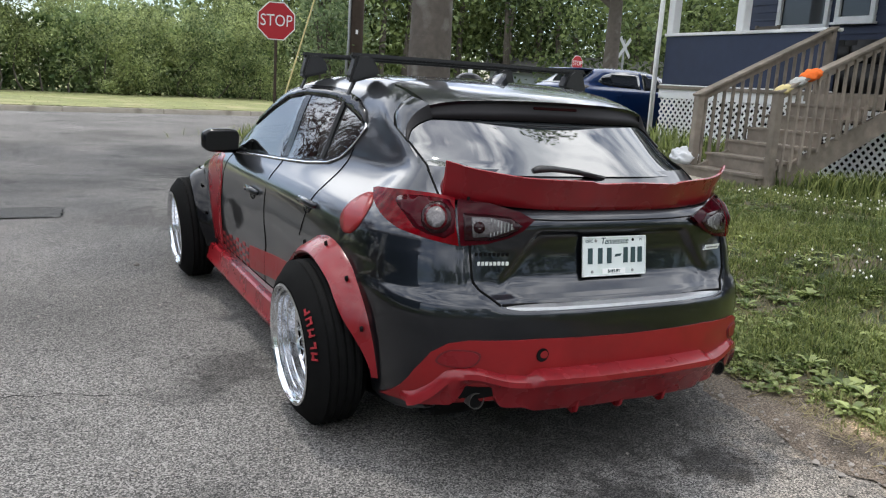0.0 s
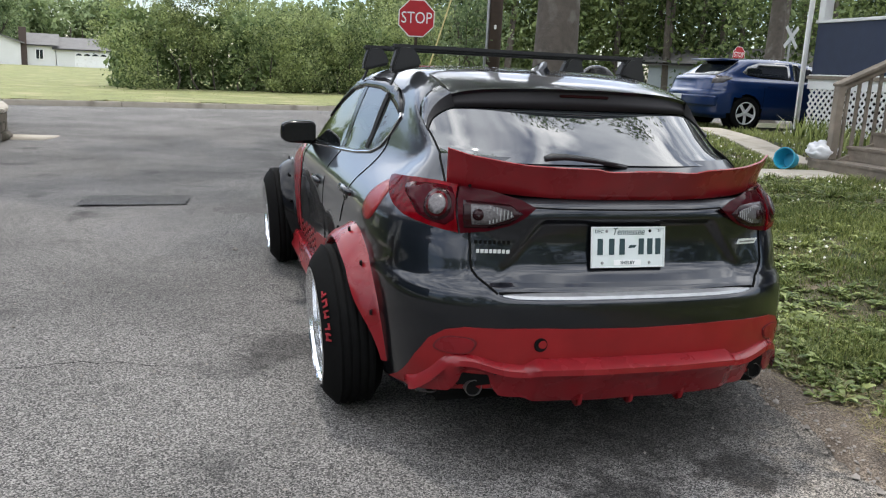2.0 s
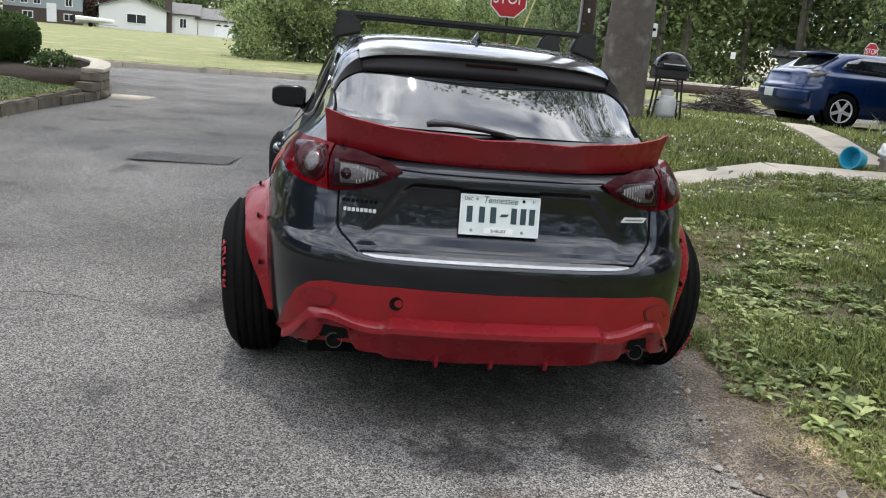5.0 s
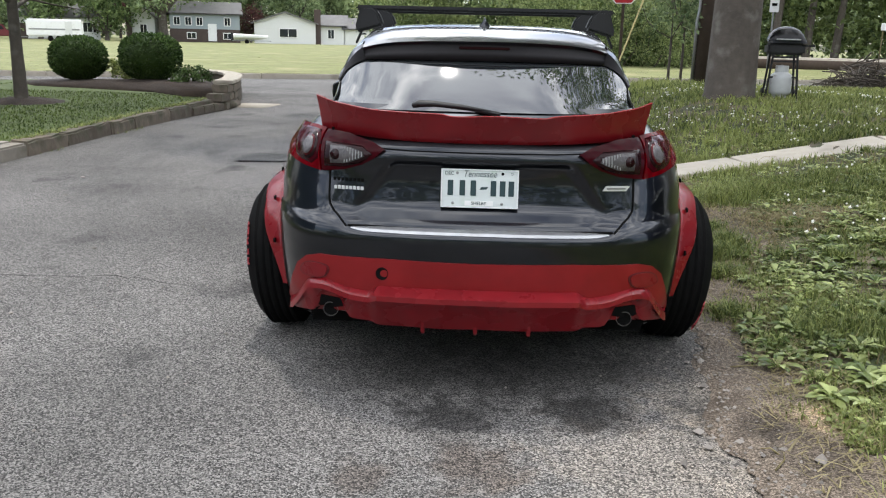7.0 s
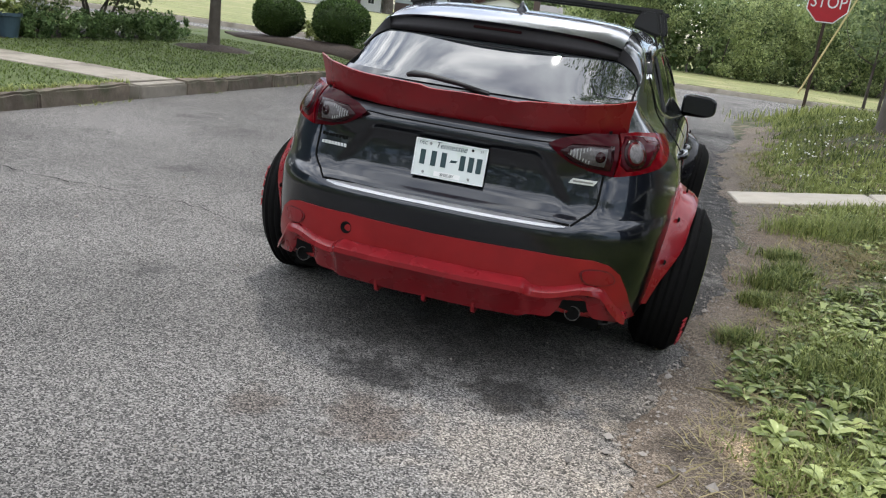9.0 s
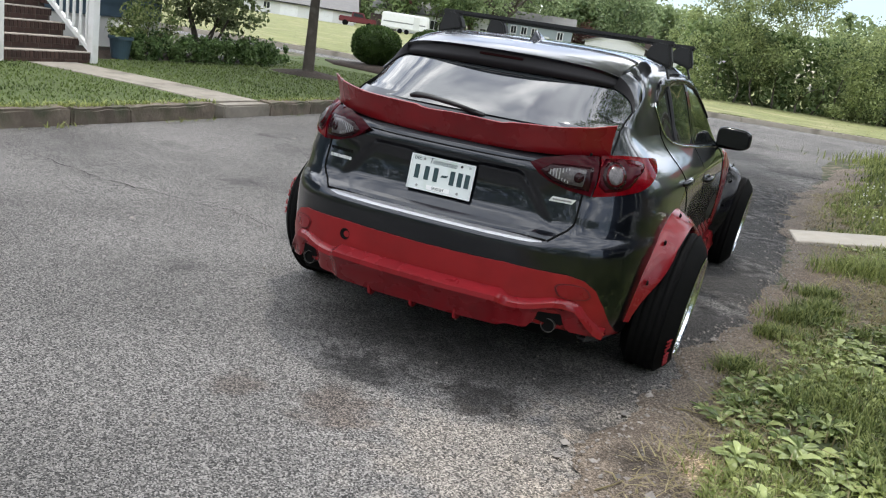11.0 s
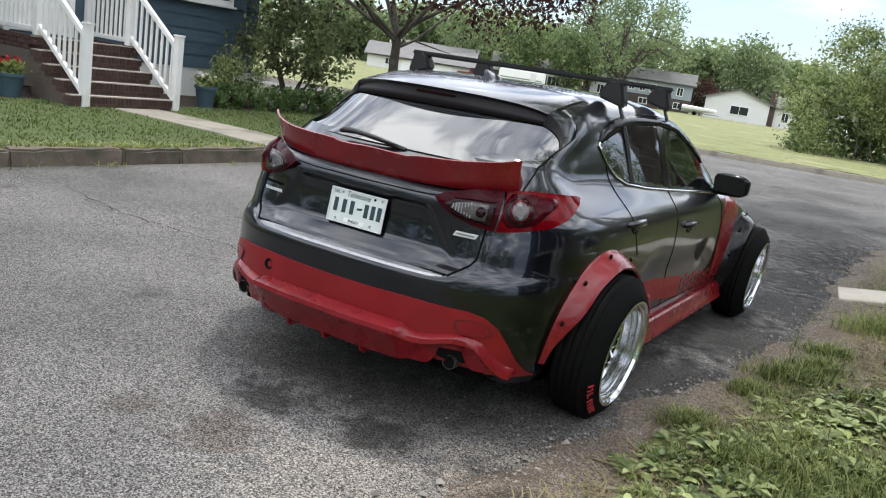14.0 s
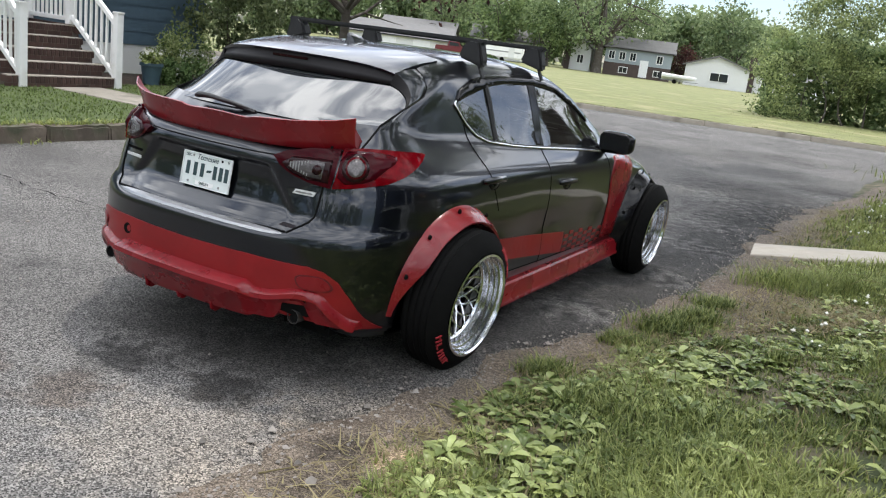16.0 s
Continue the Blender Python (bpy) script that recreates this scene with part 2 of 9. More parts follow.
# turf darkened: the maple's shade is put into the lawn colour
M_LAWN = mat("close mown turf", (0.054, 0.080, 0.021), 0.95, var=0.4, scale=30, bump=0.9, bscale=45, tint=(0.092, 0.122, 0.036))
M_MEADOW = mat("sunny field turf", (0.138, 0.156, 0.062), 0.95, var=0.4, scale=9, bump=0.9, bscale=14, tint=(0.24, 0.25, 0.092), stain=((0.26, 0.235, 0.12), 0.5, 0.52, 0.70))
M_DIRT = asphalt_mat("gravelly dirt", (0.080, 0.062, 0.046), (0.32, 0.262, 0.208), (0.056, 0.042, 0.032), spots=((1.30, -0.24, 0.17, 0.95, SAND), (1.44, -0.32, 0.17, 0.95, SAND), (1.36, -1.3, 0.3, 0.5, SAND), (1.12, -0.34, 0.18, 0.7, DK), (1.20, -0.62, 0.20, 0.5, DK), (1.35, 2.4, 0.5, 0.35, BR), (1.6, 3.5, 0.5, 0.4, BR)))
M_CONC = mat("weathered concrete", (0.40, 0.36, 0.30), 0.9, var=0.15, scale=9, bump=0.25, bscale=70, stain=((0.22, 0.20, 0.16), 2.2, 0.55, 0.75))
# darker copy of M_CONC: shade on the walk across the street, in the colour
M_DIMCONC = mat("grey old concrete", (0.25, 0.225, 0.19), 0.92, var=0.22, scale=9, bump=0.35, bscale=60, stain=((0.14, 0.125, 0.10), 2.6, 0.5, 0.72))
M_STONE = mat("old kerb stone", (0.125, 0.102, 0.080), 0.92, var=0.35, scale=16, bump=0.8, bscale=30, objvar=0.6, stain=((0.07, 0.07, 0.045), 4.0, 0.5, 0.68))
M_MULCH = mat("dark bark mulch", (0.030, 0.020, 0.014), 0.98, var=0.5, scale=30, bump=1.0, bscale=40)
M_BLADE = leaf_mat("grass blades", (0.076, 0.112, 0.027), (0.34, 0.375, 0.13))
# darker than the other blades, again for the maple's shade
M_MOWN = leaf_mat("mown grass blades", (0.052, 0.084, 0.020), (0.145, 0.192, 0.056))
M_BLADE2 = leaf_mat("clover and weed leaves", (0.092, 0.138, 0.031), (0.45, 0.50, 0.185), 0.36, 0.30)
M_WEED = leaf_mat("plantain leaves", (0.095, 0.142, 0.034), (0.45, 0.51, 0.21), 0.34, 0.26)
M_FIELD = leaf_mat("sunny field grass", (0.132, 0.158, 0.060), (0.285, 0.300, 0.138))
M_TLRING = mat("deep red lamp ring", (0.055, 0.0015, 0.004), 0.07, 0.0, var=0.4, scale=40, spec=0.22)
M_STRAW = leaf_mat("dry grass blades", (0.24, 0.20, 0.10), (0.36, 0.31, 0.17))
M_CLOVER = mat("white clover heads", (0.75, 0.74, 0.68), 0.8, var=0.15, scale=30)
M_HEDGE = leaf_mat("hedge leaves", (0.084, 0.125, 0.049), (0.41, 0.47, 0.205))
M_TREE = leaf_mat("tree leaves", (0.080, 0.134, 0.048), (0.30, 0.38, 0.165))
# darker copy of M_TREE: the depth of shade in the woods, as colour
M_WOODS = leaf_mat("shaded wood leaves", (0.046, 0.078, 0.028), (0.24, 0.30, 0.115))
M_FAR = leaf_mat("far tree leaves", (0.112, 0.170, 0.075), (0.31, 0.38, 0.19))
M_MAPLE = leaf_mat("dark red maple leaves", (0.045, 0.018, 0.018), (0.11, 0.045, 0.035))
M_BOX = leaf_mat("clipped shrub leaves", (0.028, 0.058, 0.017), (0.105, 0.165, 0.05))
M_BARK = mat("tree bark", (0.085, 0.072, 0.060), 0.95, var=0.35, scale=9, bump=1.0, bscale=22, stain=((0.15, 0.14, 0.12), 3.0, 0.55, 0.7))
M_POLE = mat("creosoted pole wood", (0.055, 0.038, 0.028), 0.9, var=0.3, scale=8, bump=0.5, bscale=30)
M_NAVY = mat("navy painted boards", (0.020, 0.030, 0.065), 0.55, var=0.15, scale=6, bump=0.1, bscale=40)
M_BLUESIDE = mat("slate blue shingle siding", (0.055, 0.090, 0.120), 0.7, var=0.16, scale=7, bump=0.2, bscale=60, objvar=0.25)
M_WHITE = mat("white paint", (0.78, 0.78, 0.77), 0.5, var=0.05, scale=9, stain=((0.62, 0.61, 0.57), 3.0, 0.55, 0.8))
M_OLDWOOD = mat("weathered grey deck wood", (0.18, 0.152, 0.122), 0.9, var=0.3, scale=10, bump=0.4, bscale=60, objvar=0.5, stain=((0.30, 0.25, 0.20), 4.0, 0.5, 0.75))
M_BRICK = mat("red-brown brick", (0.066, 0.038, 0.031), 0.9, var=0.25, scale=15, bump=0.4, bscale=70, objvar=0.9)
M_MORTAR = mat("pale mortar", (0.34, 0.30, 0.26), 0.95, var=0.2, scale=25, bump=0.4, bscale=60)
M_JOINT = mat("dark old mortar", (0.105, 0.086, 0.072), 0.95, var=0.25, scale=25, bump=0.4, bscale=60)
M_BLUECAR = mat("metallic blue car paint", (0.003, 0.021, 0.090), 0.35, 0.2, var=0.05, scale=200, coat=1.0, spec=0.2)
M_SIGNRED = mat("red sign sheeting", (0.42, 0.014, 0.022), 0.5, var=0.1, scale=12)
M_STEEL = mat("galvanised steel", (0.30, 0.30, 0.30), 0.5, 0.8, var=0.2, scale=20)
M_ROOF = mat("grey asphalt shingles", (0.15, 0.146, 0.142), 0.9, var=0.2, scale=8, bump=0.3, bscale=30)
M_SIDEW = mat("white siding", (0.66, 0.66, 0.64), 0.6, var=0.05, scale=5)
M_SIDEG = mat("grey siding", (0.30, 0.34, 0.36), 0.6, var=0.05, scale=5)
M_WINDOW = mat("dark window glass", (0.020, 0.024, 0.028), 0.05, var=0.1, scale=2, spec=0.8)
M_BRICKFAR = mat("far brown brick", (0.075, 0.055, 0.048), 0.9, var=0.2, scale=12)
M_TEAL = mat("teal plastic", (0.02, 0.28, 0.42), 0.4, var=0.08, scale=12)
M_BAG = mat("white plastic bag", (0.58, 0.58, 0.59), 0.35, var=0.08, scale=20, bump=0.5, bscale=30)
M_ORANGE = mat("orange cloth", (0.85, 0.16, 0.02), 0.8, var=0.15, scale=40)
M_YELLOWC = mat("tan work glove cloth", (0.50, 0.42, 0.20), 0.9, var=0.2, scale=40)
M_GREYC = mat("grey cloth", (0.42, 0.42, 0.40), 0.9, var=0.2, scale=40)
M_TANK = mat("grey painted tank", (0.45, 0.46, 0.46), 0.45, var=0.12, scale=14, stain=((0.22, 0.20, 0.18), 6.0, 0.6, 0.75))
M_POT = mat("blue-grey glazed pot", (0.05, 0.085, 0.11), 0.4, var=0.15, scale=12)
# ---- building helpers ----
from mathutils.bvhtree import BVHTree
from mathutils.geometry import delaunay_2d_cdt
from mathutils.interpolate import poly_3d_calc


def link(name, bm, material, parent=None, label="", smooth=True):
    me = bpy.data.meshes.new(name)
    bm.to_mesh(me)
    bm.free()
    for mt in material if isinstance(material, (list, tuple)) else (material,):
        me.materials.append(mt)
    if smooth:
        me.shade_smooth()
    ob = new(name, me)
    if parent is not None:
        ob.parent = parent
    if label:
        tagged(ob, label)
    return ob


def part(name, bm, material, parent, label="", smooth=False):
    """One mesh object under a thing or under a part of it."""
    return link(name, bm, material, parent, label, smooth)


def thing(name, m=None, label="", category="", group="", kind=""):
    """An empty at a thing's base that carries its parts."""
    ob = new(name)
    ob.empty_display_size = 0.2
    if m is not None:
        ob.matrix_basis = m
    return tagged(ob, label, category, group, kind)


def bm_box(cx, cy, cz, sx, sy, sz, bevel=0.0, m=None, bm=None):
    b = bmesh.new()
    bmesh.ops.create_cube(b, size=1.0, matrix=Matrix.Translation((cx, cy, cz)) @ Matrix.Diagonal((sx, sy, sz, 1)))
    if bevel:
        bmesh.ops.bevel(b, geom=b.edges[:], offset=bevel, segments=2, affect="EDGES")
    if m is not None:
        b.transform(m)
    return merge(bm, b)


def merge(bm, b):
    if bm is None:
        return b
    me = bpy.data.meshes.new("tmp")
    b.to_mesh(me)
    b.free()
    bm.from_mesh(me)
    bpy.data.meshes.remove(me)
    return bm


def bm_lathe(profile, segs=32, m=None, bm=None, closed=False):
    """Turns (r, h) points about the local z axis."""
    b = bmesh.new()
    rings = []
    for r, h in profile:
        if r < 1e-6:
            rings.append([b.verts.new((0, 0, h))])
        else:
            rings.append([b.verts.new((r * math.cos(a), r * math.sin(a), h)) for a in np.linspace(0, 2 * math.pi, segs, endpoint=False)])
    pairs = list(zip(rings, rings[1:])) + ([(rings[-1], rings[0])] if closed else [])
    for p, q in pairs:
        for i in range(segs):
            j = (i + 1) % segs
            f = [p[i % len(p)], p[j % len(p)], q[j % len(q)], q[i % len(q)]]
            f = list(dict.fromkeys(f))
            if len(f) > 2:
                b.faces.new(f)
    bmesh.ops.recalc_face_normals(b, faces=b.faces[:])
    if m is not None:
        b.transform(m)
    return merge(bm, b)


def bm_tube(points, radius, segs=8, bm=None, squash=1.0):
    """A round or flattened bar along points; radius may vary along it."""
    b = bmesh.new()
    P = [Vector(p) for p in points]
    rad = list(radius) if hasattr(radius, "__len__") else [radius] * len(P)
    rings, up = [], Vector((0, 0, 1))
    for i, p in enumerate(P):
        d = (P[min(i + 1, len(P) - 1)] - P[max(i - 1, 0)]).normalized()
        ref = up if abs(d.dot(up)) < 0.95 else Vector((1, 0, 0))
        s = d.cross(ref).normalized()
        t = s.cross(d).normalized()
        rings.append([b.verts.new(p + s * rad[i] * math.cos(a) + t * rad[i] * squash * math.sin(a)) for a in np.linspace(0, 2 * math.pi, segs, endpoint=False)])
    for p, q in zip(rings, rings[1:]):
        for i in range(segs):
            b.faces.new((p[i], p[(i + 1) % segs], q[(i + 1) % segs], q[i]))
    b.faces.new(rings[0][::-1])
    b.faces.new(rings[-1])
    bmesh.ops.recalc_face_normals(b, faces=b.faces[:])
    return merge(bm, b)


def bm_prism(poly, depth, m=None, bm=None, bevel=0.0):
    """A flat outline in local x and z, given thickness along local y."""
    b = bmesh.new()
    front = [b.verts.new((x, 0, z)) for x, z in poly]
    b.faces.new(front)
    r = bmesh.ops.extrude_face_region(b, geom=b.faces[:])
    bmesh.ops.translate(b, verts=[v for v in r["geom"] if isinstance(v, bmesh.types.BMVert)], vec=(0, depth, 0))
    bmesh.ops.recalc_face_normals(b, faces=b.faces[:])
    if bevel:
        bmesh.ops.bevel(b, geom=b.edges[:], offset=bevel, segments=2, affect="EDGES")
    if m is not None:
        b.transform(m)
    return merge(bm, b)


def raw_mesh(name, verts, faces, material, parent=None, smooth=False):
    me = bpy.data.meshes.new(name)
    me.from_pydata(np.asarray(verts).tolist(), [], np.asarray(faces).tolist() if isinstance(faces, np.ndarray) else faces)
    for mt in material if isinstance(material, (list, tuple)) else (material,):
        me.materials.append(mt)
    if smooth:
        me.shade_smooth()
    ob = new(name, me)
    if parent is not None:
        ob.parent = parent
    return ob


def text_bm(body, size, m, depth=0.001, bm=None):
    """Raised letters in the local x-y plane, centred, laid by m."""
    c = bpy.data.curves.new("letters", "FONT")
    c.body, c.size, c.extrude, c.align_x, c.align_y = body, size, depth, "CENTER", "CENTER"
    c.resolution_u = 3
    ob = bpy.data.objects.new("letters", c)
    me = bpy.data.meshes.new_from_object(ob)
    bpy.data.objects.remove(ob)
    b = bmesh.new()
    b.from_mesh(me)
    bpy.data.meshes.remove(me)
    b.transform(m)
    return merge(bm, b)


def chaikin(poly, n=2):
    for _ in range(n):
        out = []
        for p, q in zip(poly, poly[1:] + poly[:1]):
            p, q = np.array(p, float), np.array(q, float)
            out += [tuple(0.75 * p + 0.25 * q), tuple(0.25 * p + 0.75 * q)]
        poly = out
    return poly


def pchip(xs, ys, x):
    """Shape-keeping cubic through points."""
    xs, ys, x = np.array(xs, float), np.array(ys, float), np.asarray(x, float)
    h, d = np.diff(xs), np.diff(ys) / np.diff(xs)
    m = np.zeros(len(xs))
    m[0], m[-1] = d[0], d[-1]
    for i in range(1, len(xs) - 1):
        if d[i - 1] * d[i] > 0:
            w1, w2 = 2 * h[i] + h[i - 1], h[i] + 2 * h[i - 1]
            m[i] = (w1 + w2) / (w1 / d[i - 1] + w2 / d[i])
    i = np.clip(np.searchsorted(xs, x) - 1, 0, len(xs) - 2)
    t = (x - xs[i]) / h[i]
    return ((2 * t**3 - 3 * t**2 + 1) * ys[i] + (t**3 - 2 * t**2 + t) * h[i] * m[i] + (-2 * t**3 + 3 * t**2) * ys[i + 1] + (t**3 - t**2) * h[i] * m[i + 1])


def sstep(a, b, x):
    t = np.clip((np.asarray(x, float) - a) / (b - a), 0, 1)
    return t * t * (3 - 2 * t)
# ---- ground, roads, kerbs ----
KX = -4.95                                   # face of the kerb across the street


def far_y(x):
    return 24.0 + 0.30 * x                   # far kerb of the cross street


def near_y(x):
    return 15.9 + 0.30 * x


def edge_x(y):
    """Ragged edge of the street towards the lawn."""
    far = 1.30 + 0.05 * float(sstep(1.0, 3.5, y)) + 0.35 * float(sstep(8, 12, y))
    near = float(np.interp(y, (-4.0, -0.5, 0.0, 1.0, 1.6, 3.2, 4.4, 5.6), (1.18, 1.08, 1.13, 1.20, 1.32, 1.50, 1.52, 1.40)))
    return near + (far - near) * float(sstep(5.2, 7.0, y)) + 0.03 * math.sin(4.1 * y) + 0.02 * math.sin(9.7 * y + 1)


def turf_x(y):
    """Where the bare dirt beside the street turns to grass and weeds."""
    near = float(np.interp(y, (-4.0, -1.1, -0.43, -0.08, 0.34, 0.6, 1.0, 1.5, 2.1, 2.6, 3.1, 3.5, 3.9, 4.4, 5.0, 6.5, 8.0), (1.40, 1.46, 1.36, 1.34, 1.20, 1.27, 1.36, 1.50, 1.60, 1.85, 2.05, 1.98, 1.82, 1.85, 1.78, 1.62, 1.50)))
    return near + (edge_x(y) + 0.22 - near) * float(sstep(6.5, 8.0, y)) + 0.05 * math.sin(6.3 * y) + 0.03 * math.sin(15 * y)


def corner_y(x):
    """Where the lawn across the street ends at the cross street, round the corner."""
    d = np.maximum(KX - np.asarray(x, float), 0)
    return 12.4 + 5.8 * (1 - np.exp(-d / 0.8)) - 0.30 * d


def ground_z(x, y):
    x, y = np.asarray(x, float), np.asarray(y, float)
    left = 0.17 * (1 - sstep(KX - 0.30, KX - 0.12, x)) * (1 - sstep(-0.5, 0.0, y - corner_y(x)))
    high = 0.40 + 0.20 * sstep(5.2, 9.2, y) - 0.28 * sstep(11.5, 15.5, y)
    bank = high * sstep(1.35, 4.4 - 1.0 * sstep(5.5, 9.0, y), x) + 0.03 * sstep(1.25, 1.7, x)
    bank = bank * (1 - sstep(-0.8, 0.1, y - near_y(x)))
    fall = np.clip(0.0062 * (y - far_y(x)), 0, 0.9)
    over = sstep(0.05, 0.4, y - far_y(x)) * (0.12 - fall)
    lawn = (x > 1.05) & (y < near_y(x))
    yard = (x < KX - 0.1) & (y < corner_y(x))
    beyond = y > far_y(x) + 0.02
    return np.where(lawn, bank - 0.06 * (1 - sstep(1.05, 1.30, x)), np.where(yard, left, np.where(beyond, over, -0.06)))


def axis(fine_lo, fine_hi, step, far, grow=1.18):
    a = list(np.arange(fine_lo, fine_hi + 1e-6, step))
    d = step
    while a[-1] < far:
        d *= grow
        a.append(a[-1] + d)
    d = step
    while a[0] > -far:
        d *= grow
        a.insert(0, a[0] - d)
    return np.array(a)


gx, gy = axis(-12, 12, 0.15, 700), axis(-8, 30, 0.2, 700)
GX, GY = np.meshgrid(gx, gy)
GZ = ground_z(GX, GY)
rng = np.random.default_rng(4)
GZ = GZ + np.where((GX > 1.5) | (GX < KX - 0.6) | (GY > far_y(GX) + 0.6), rng.normal(0, 0.006, GX.shape), 0)
nx, ny = len(gx), len(gy)
ii = np.arange(nx * ny).reshape(ny, nx)
quads = np.stack([ii[:-1, :-1], ii[:-1, 1:], ii[1:, 1:], ii[1:, :-1]], -1).reshape(-1, 4)
ground = raw_mesh("ground", np.stack([GX, GY, GZ], -1).reshape(-1, 3), quads, M_SOIL, smooth=True)
tagged(ground, "lawn and field with worn soil among the grass", "ground", kind="structure")

def turf(name, xs_, ys_, keep, lift, material, label):
    """A sheet of turf laid on the ground."""
    TX, TY = np.meshgrid(xs_, ys_)
    idx = np.arange(TX.size).reshape(TX.shape)
    q_ = np.stack([idx[:-1, :-1], idx[:-1, 1:], idx[1:, 1:], idx[1:, :-1]], -1).reshape(-1, 4)
    ok = keep(TX, TY).reshape(-1)
    q_ = q_[ok[q_].all(1)]
    return tagged(raw_mesh(name, np.stack([TX, TY, ground_z(TX, TY) + lift], -1).reshape(-1, 3), q_, material, smooth=True), label, "lawn", kind="structure")


turf("field_lawn", np.linspace(-180, 120, 301), np.r_[np.arange(4, 60, 0.5), np.arange(60, 240, 4.0)], lambda x, y: y > far_y(x) + 0.35, 0.02, M_MEADOW, "sunny yellow-green mown field")
turf("lawn", np.arange(-11, KX - 0.15, 0.12), np.arange(-14, 16, 0.2), lambda x, y: (y < corner_y(x) - 0.35), 0.018, M_LAWN, "close mown green lawn behind the kerb")

# the street with its ragged lawn edge, and the cross street
rv, rf = [], []
ys = np.arange(-40, 16.01, 0.12)
cols = 24
for y in ys:
    e = edge_x(y)
    for k in range(cols + 1):
        x = KX + (e - KX) * k / cols
        rv.append((x, y, 0.004 - 0.03 * max(0.0, (k - cols + 1)) + 0.012 * math.sin(x * 1.3) * math.sin(y * 0.7) * (k < cols) + 0.035 * float(1 - sstep(KX, KX + 0.5, x)) * float(1 - sstep(8.0, 11.0, y))))
for r in range(len(ys) - 1):
    for k in range(cols):
        a = r * (cols + 1) + k
        rf.append((a, a + 1, a + cols + 2, a + cols + 1))
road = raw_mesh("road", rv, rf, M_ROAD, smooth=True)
tagged(road, "worn grey chip-seal street with oil stains", "road", kind="structure")
cv, cf = [], []
xs = np.arange(-160, 160.1, 2.0)
for x in xs:
    for k in range(9):
        t = k / 8
        cv.append((x, near_y(x) - 3.0 + (far_y(x) - near_y(x) + 3.05) * t, 0.000 + 0.05 * math.sin(math.pi * t)))
for r in range(len(xs) - 1):
    for k in range(8):
        a = r * 9 + k
        cf.append((a, a + 9, a + 10, a + 1))
xroad = raw_mesh("road", cv, cf, M_ROAD, smooth=True)
tagged(xroad, "grey asphalt cross street beyond the corner", "road", kind="structure")
PATCH = [(-2.81, 5.71, 0.018), (-1.79, 5.78, 0.018), (-1.74, 6.32, 0.018), (-2.74, 6.30, 0.018)]
bm = bmesh.new()
pv = [bm.verts.new(p) for p in PATCH]
bm.faces.new(pv)
tagged(link("road_patch", bm, M_PATCHM), "darker square asphalt patch in the street", "road patch", kind="structure")


# cracks in the worn street
def crack(pts, width, seed):
    rg = np.random.default_rng(seed)
    b = bmesh.new()
    P = []
    for p, q in zip(pts, pts[1:]):
        n = max(2, int(math.dist(p, q) / 0.07))
        P += [(p[0] + (q[0] - p[0]) * k / n + rg.normal(0, 0.014), p[1] + (q[1] - p[1]) * k / n + rg.normal(0, 0.014)) for k in range(n)]
    L_, R_ = [], []
    for k, (x, y) in enumerate(P):
        x1, y1 = P[min(k + 1, len(P) - 1)]
        x0, y0 = P[max(k - 1, 0)]
        l = math.hypot(x1 - x0, y1 - y0) + 1e-6
        w = width * rg.uniform(0.2, 1.0) * math.sin(math.pi * (k + 0.5) / len(P)) ** 0.4
        for lst, sg in ((L_, 1), (R_, -1)):
            lst.append(b.verts.new((x - sg * (y1 - y0) / l * w, y + sg * (x1 - x0) / l * w, 0.021)))
    for k in range(len(P) - 1):
        b.faces.new((L_[k], L_[k + 1], R_[k + 1], R_[k]))
    return tagged(link("road_crack", b, M_DARK), "dark ragged crack in the worn street", "crack", kind="structure")


crack([(0.60, 10.85), (1.2, 11.05), (1.95, 11.35)], 0.030, 1)
crack([(-4.7, 1.35), (-3.2, 1.1), (-2.1, 1.22), (-1.5, 1.05)], 0.007, 2)
crack([(-3.0, 9.1), (-1.2, 8.8), (0.2, 9.0), (1.1, 8.6)], 0.012, 3)
for k in range(4):
    crack([PATCH[k][:2], PATCH[(k + 1) % 4][:2]], (0.004, 0.010, 0.012, 0.005)[k], 40 + k)
crack([(-4.6, 13.2), (-2.2, 12.9), (0.4, 13.3)], 0.014, 5)

# long kerb of old stones on the opposite side
def kerb_stone(length):
    bm = bm_box(0, 0, 0, 0.20, length, 0.24)
    bmesh.ops.subdivide_edges(bm, edges=[e for e in bm.edges if abs(e.verts[0].co.y - e.verts[1].co.y) > 0.2], cuts=9)
    bmesh.ops.bevel(bm, geom=[e for e in bm.edges if e.calc_face_angle(0) > 1.0], offset=0.022, segments=2, affect="EDGES")
    for v in bm.verts:
        v.co += 0.022 * noise.noise_vector(v.co * 7 + Vector((length * 7, 0, 0)))
    return bm


kerb = thing("kerb", label="long kerb of old brown stones along the lawn", category="kerb", kind="structure")
y = -12.0
stones = [kerb_stone(l) for l in (0.9, 1.15, 0.7, 1.3)]
meshes = []
for s_i, b in enumerate(stones):
    meshes.append(part("kerb_stone", b, M_STONE, kerb))
lens, k = (0.9, 1.15, 0.7, 1.3), 0
first = set()
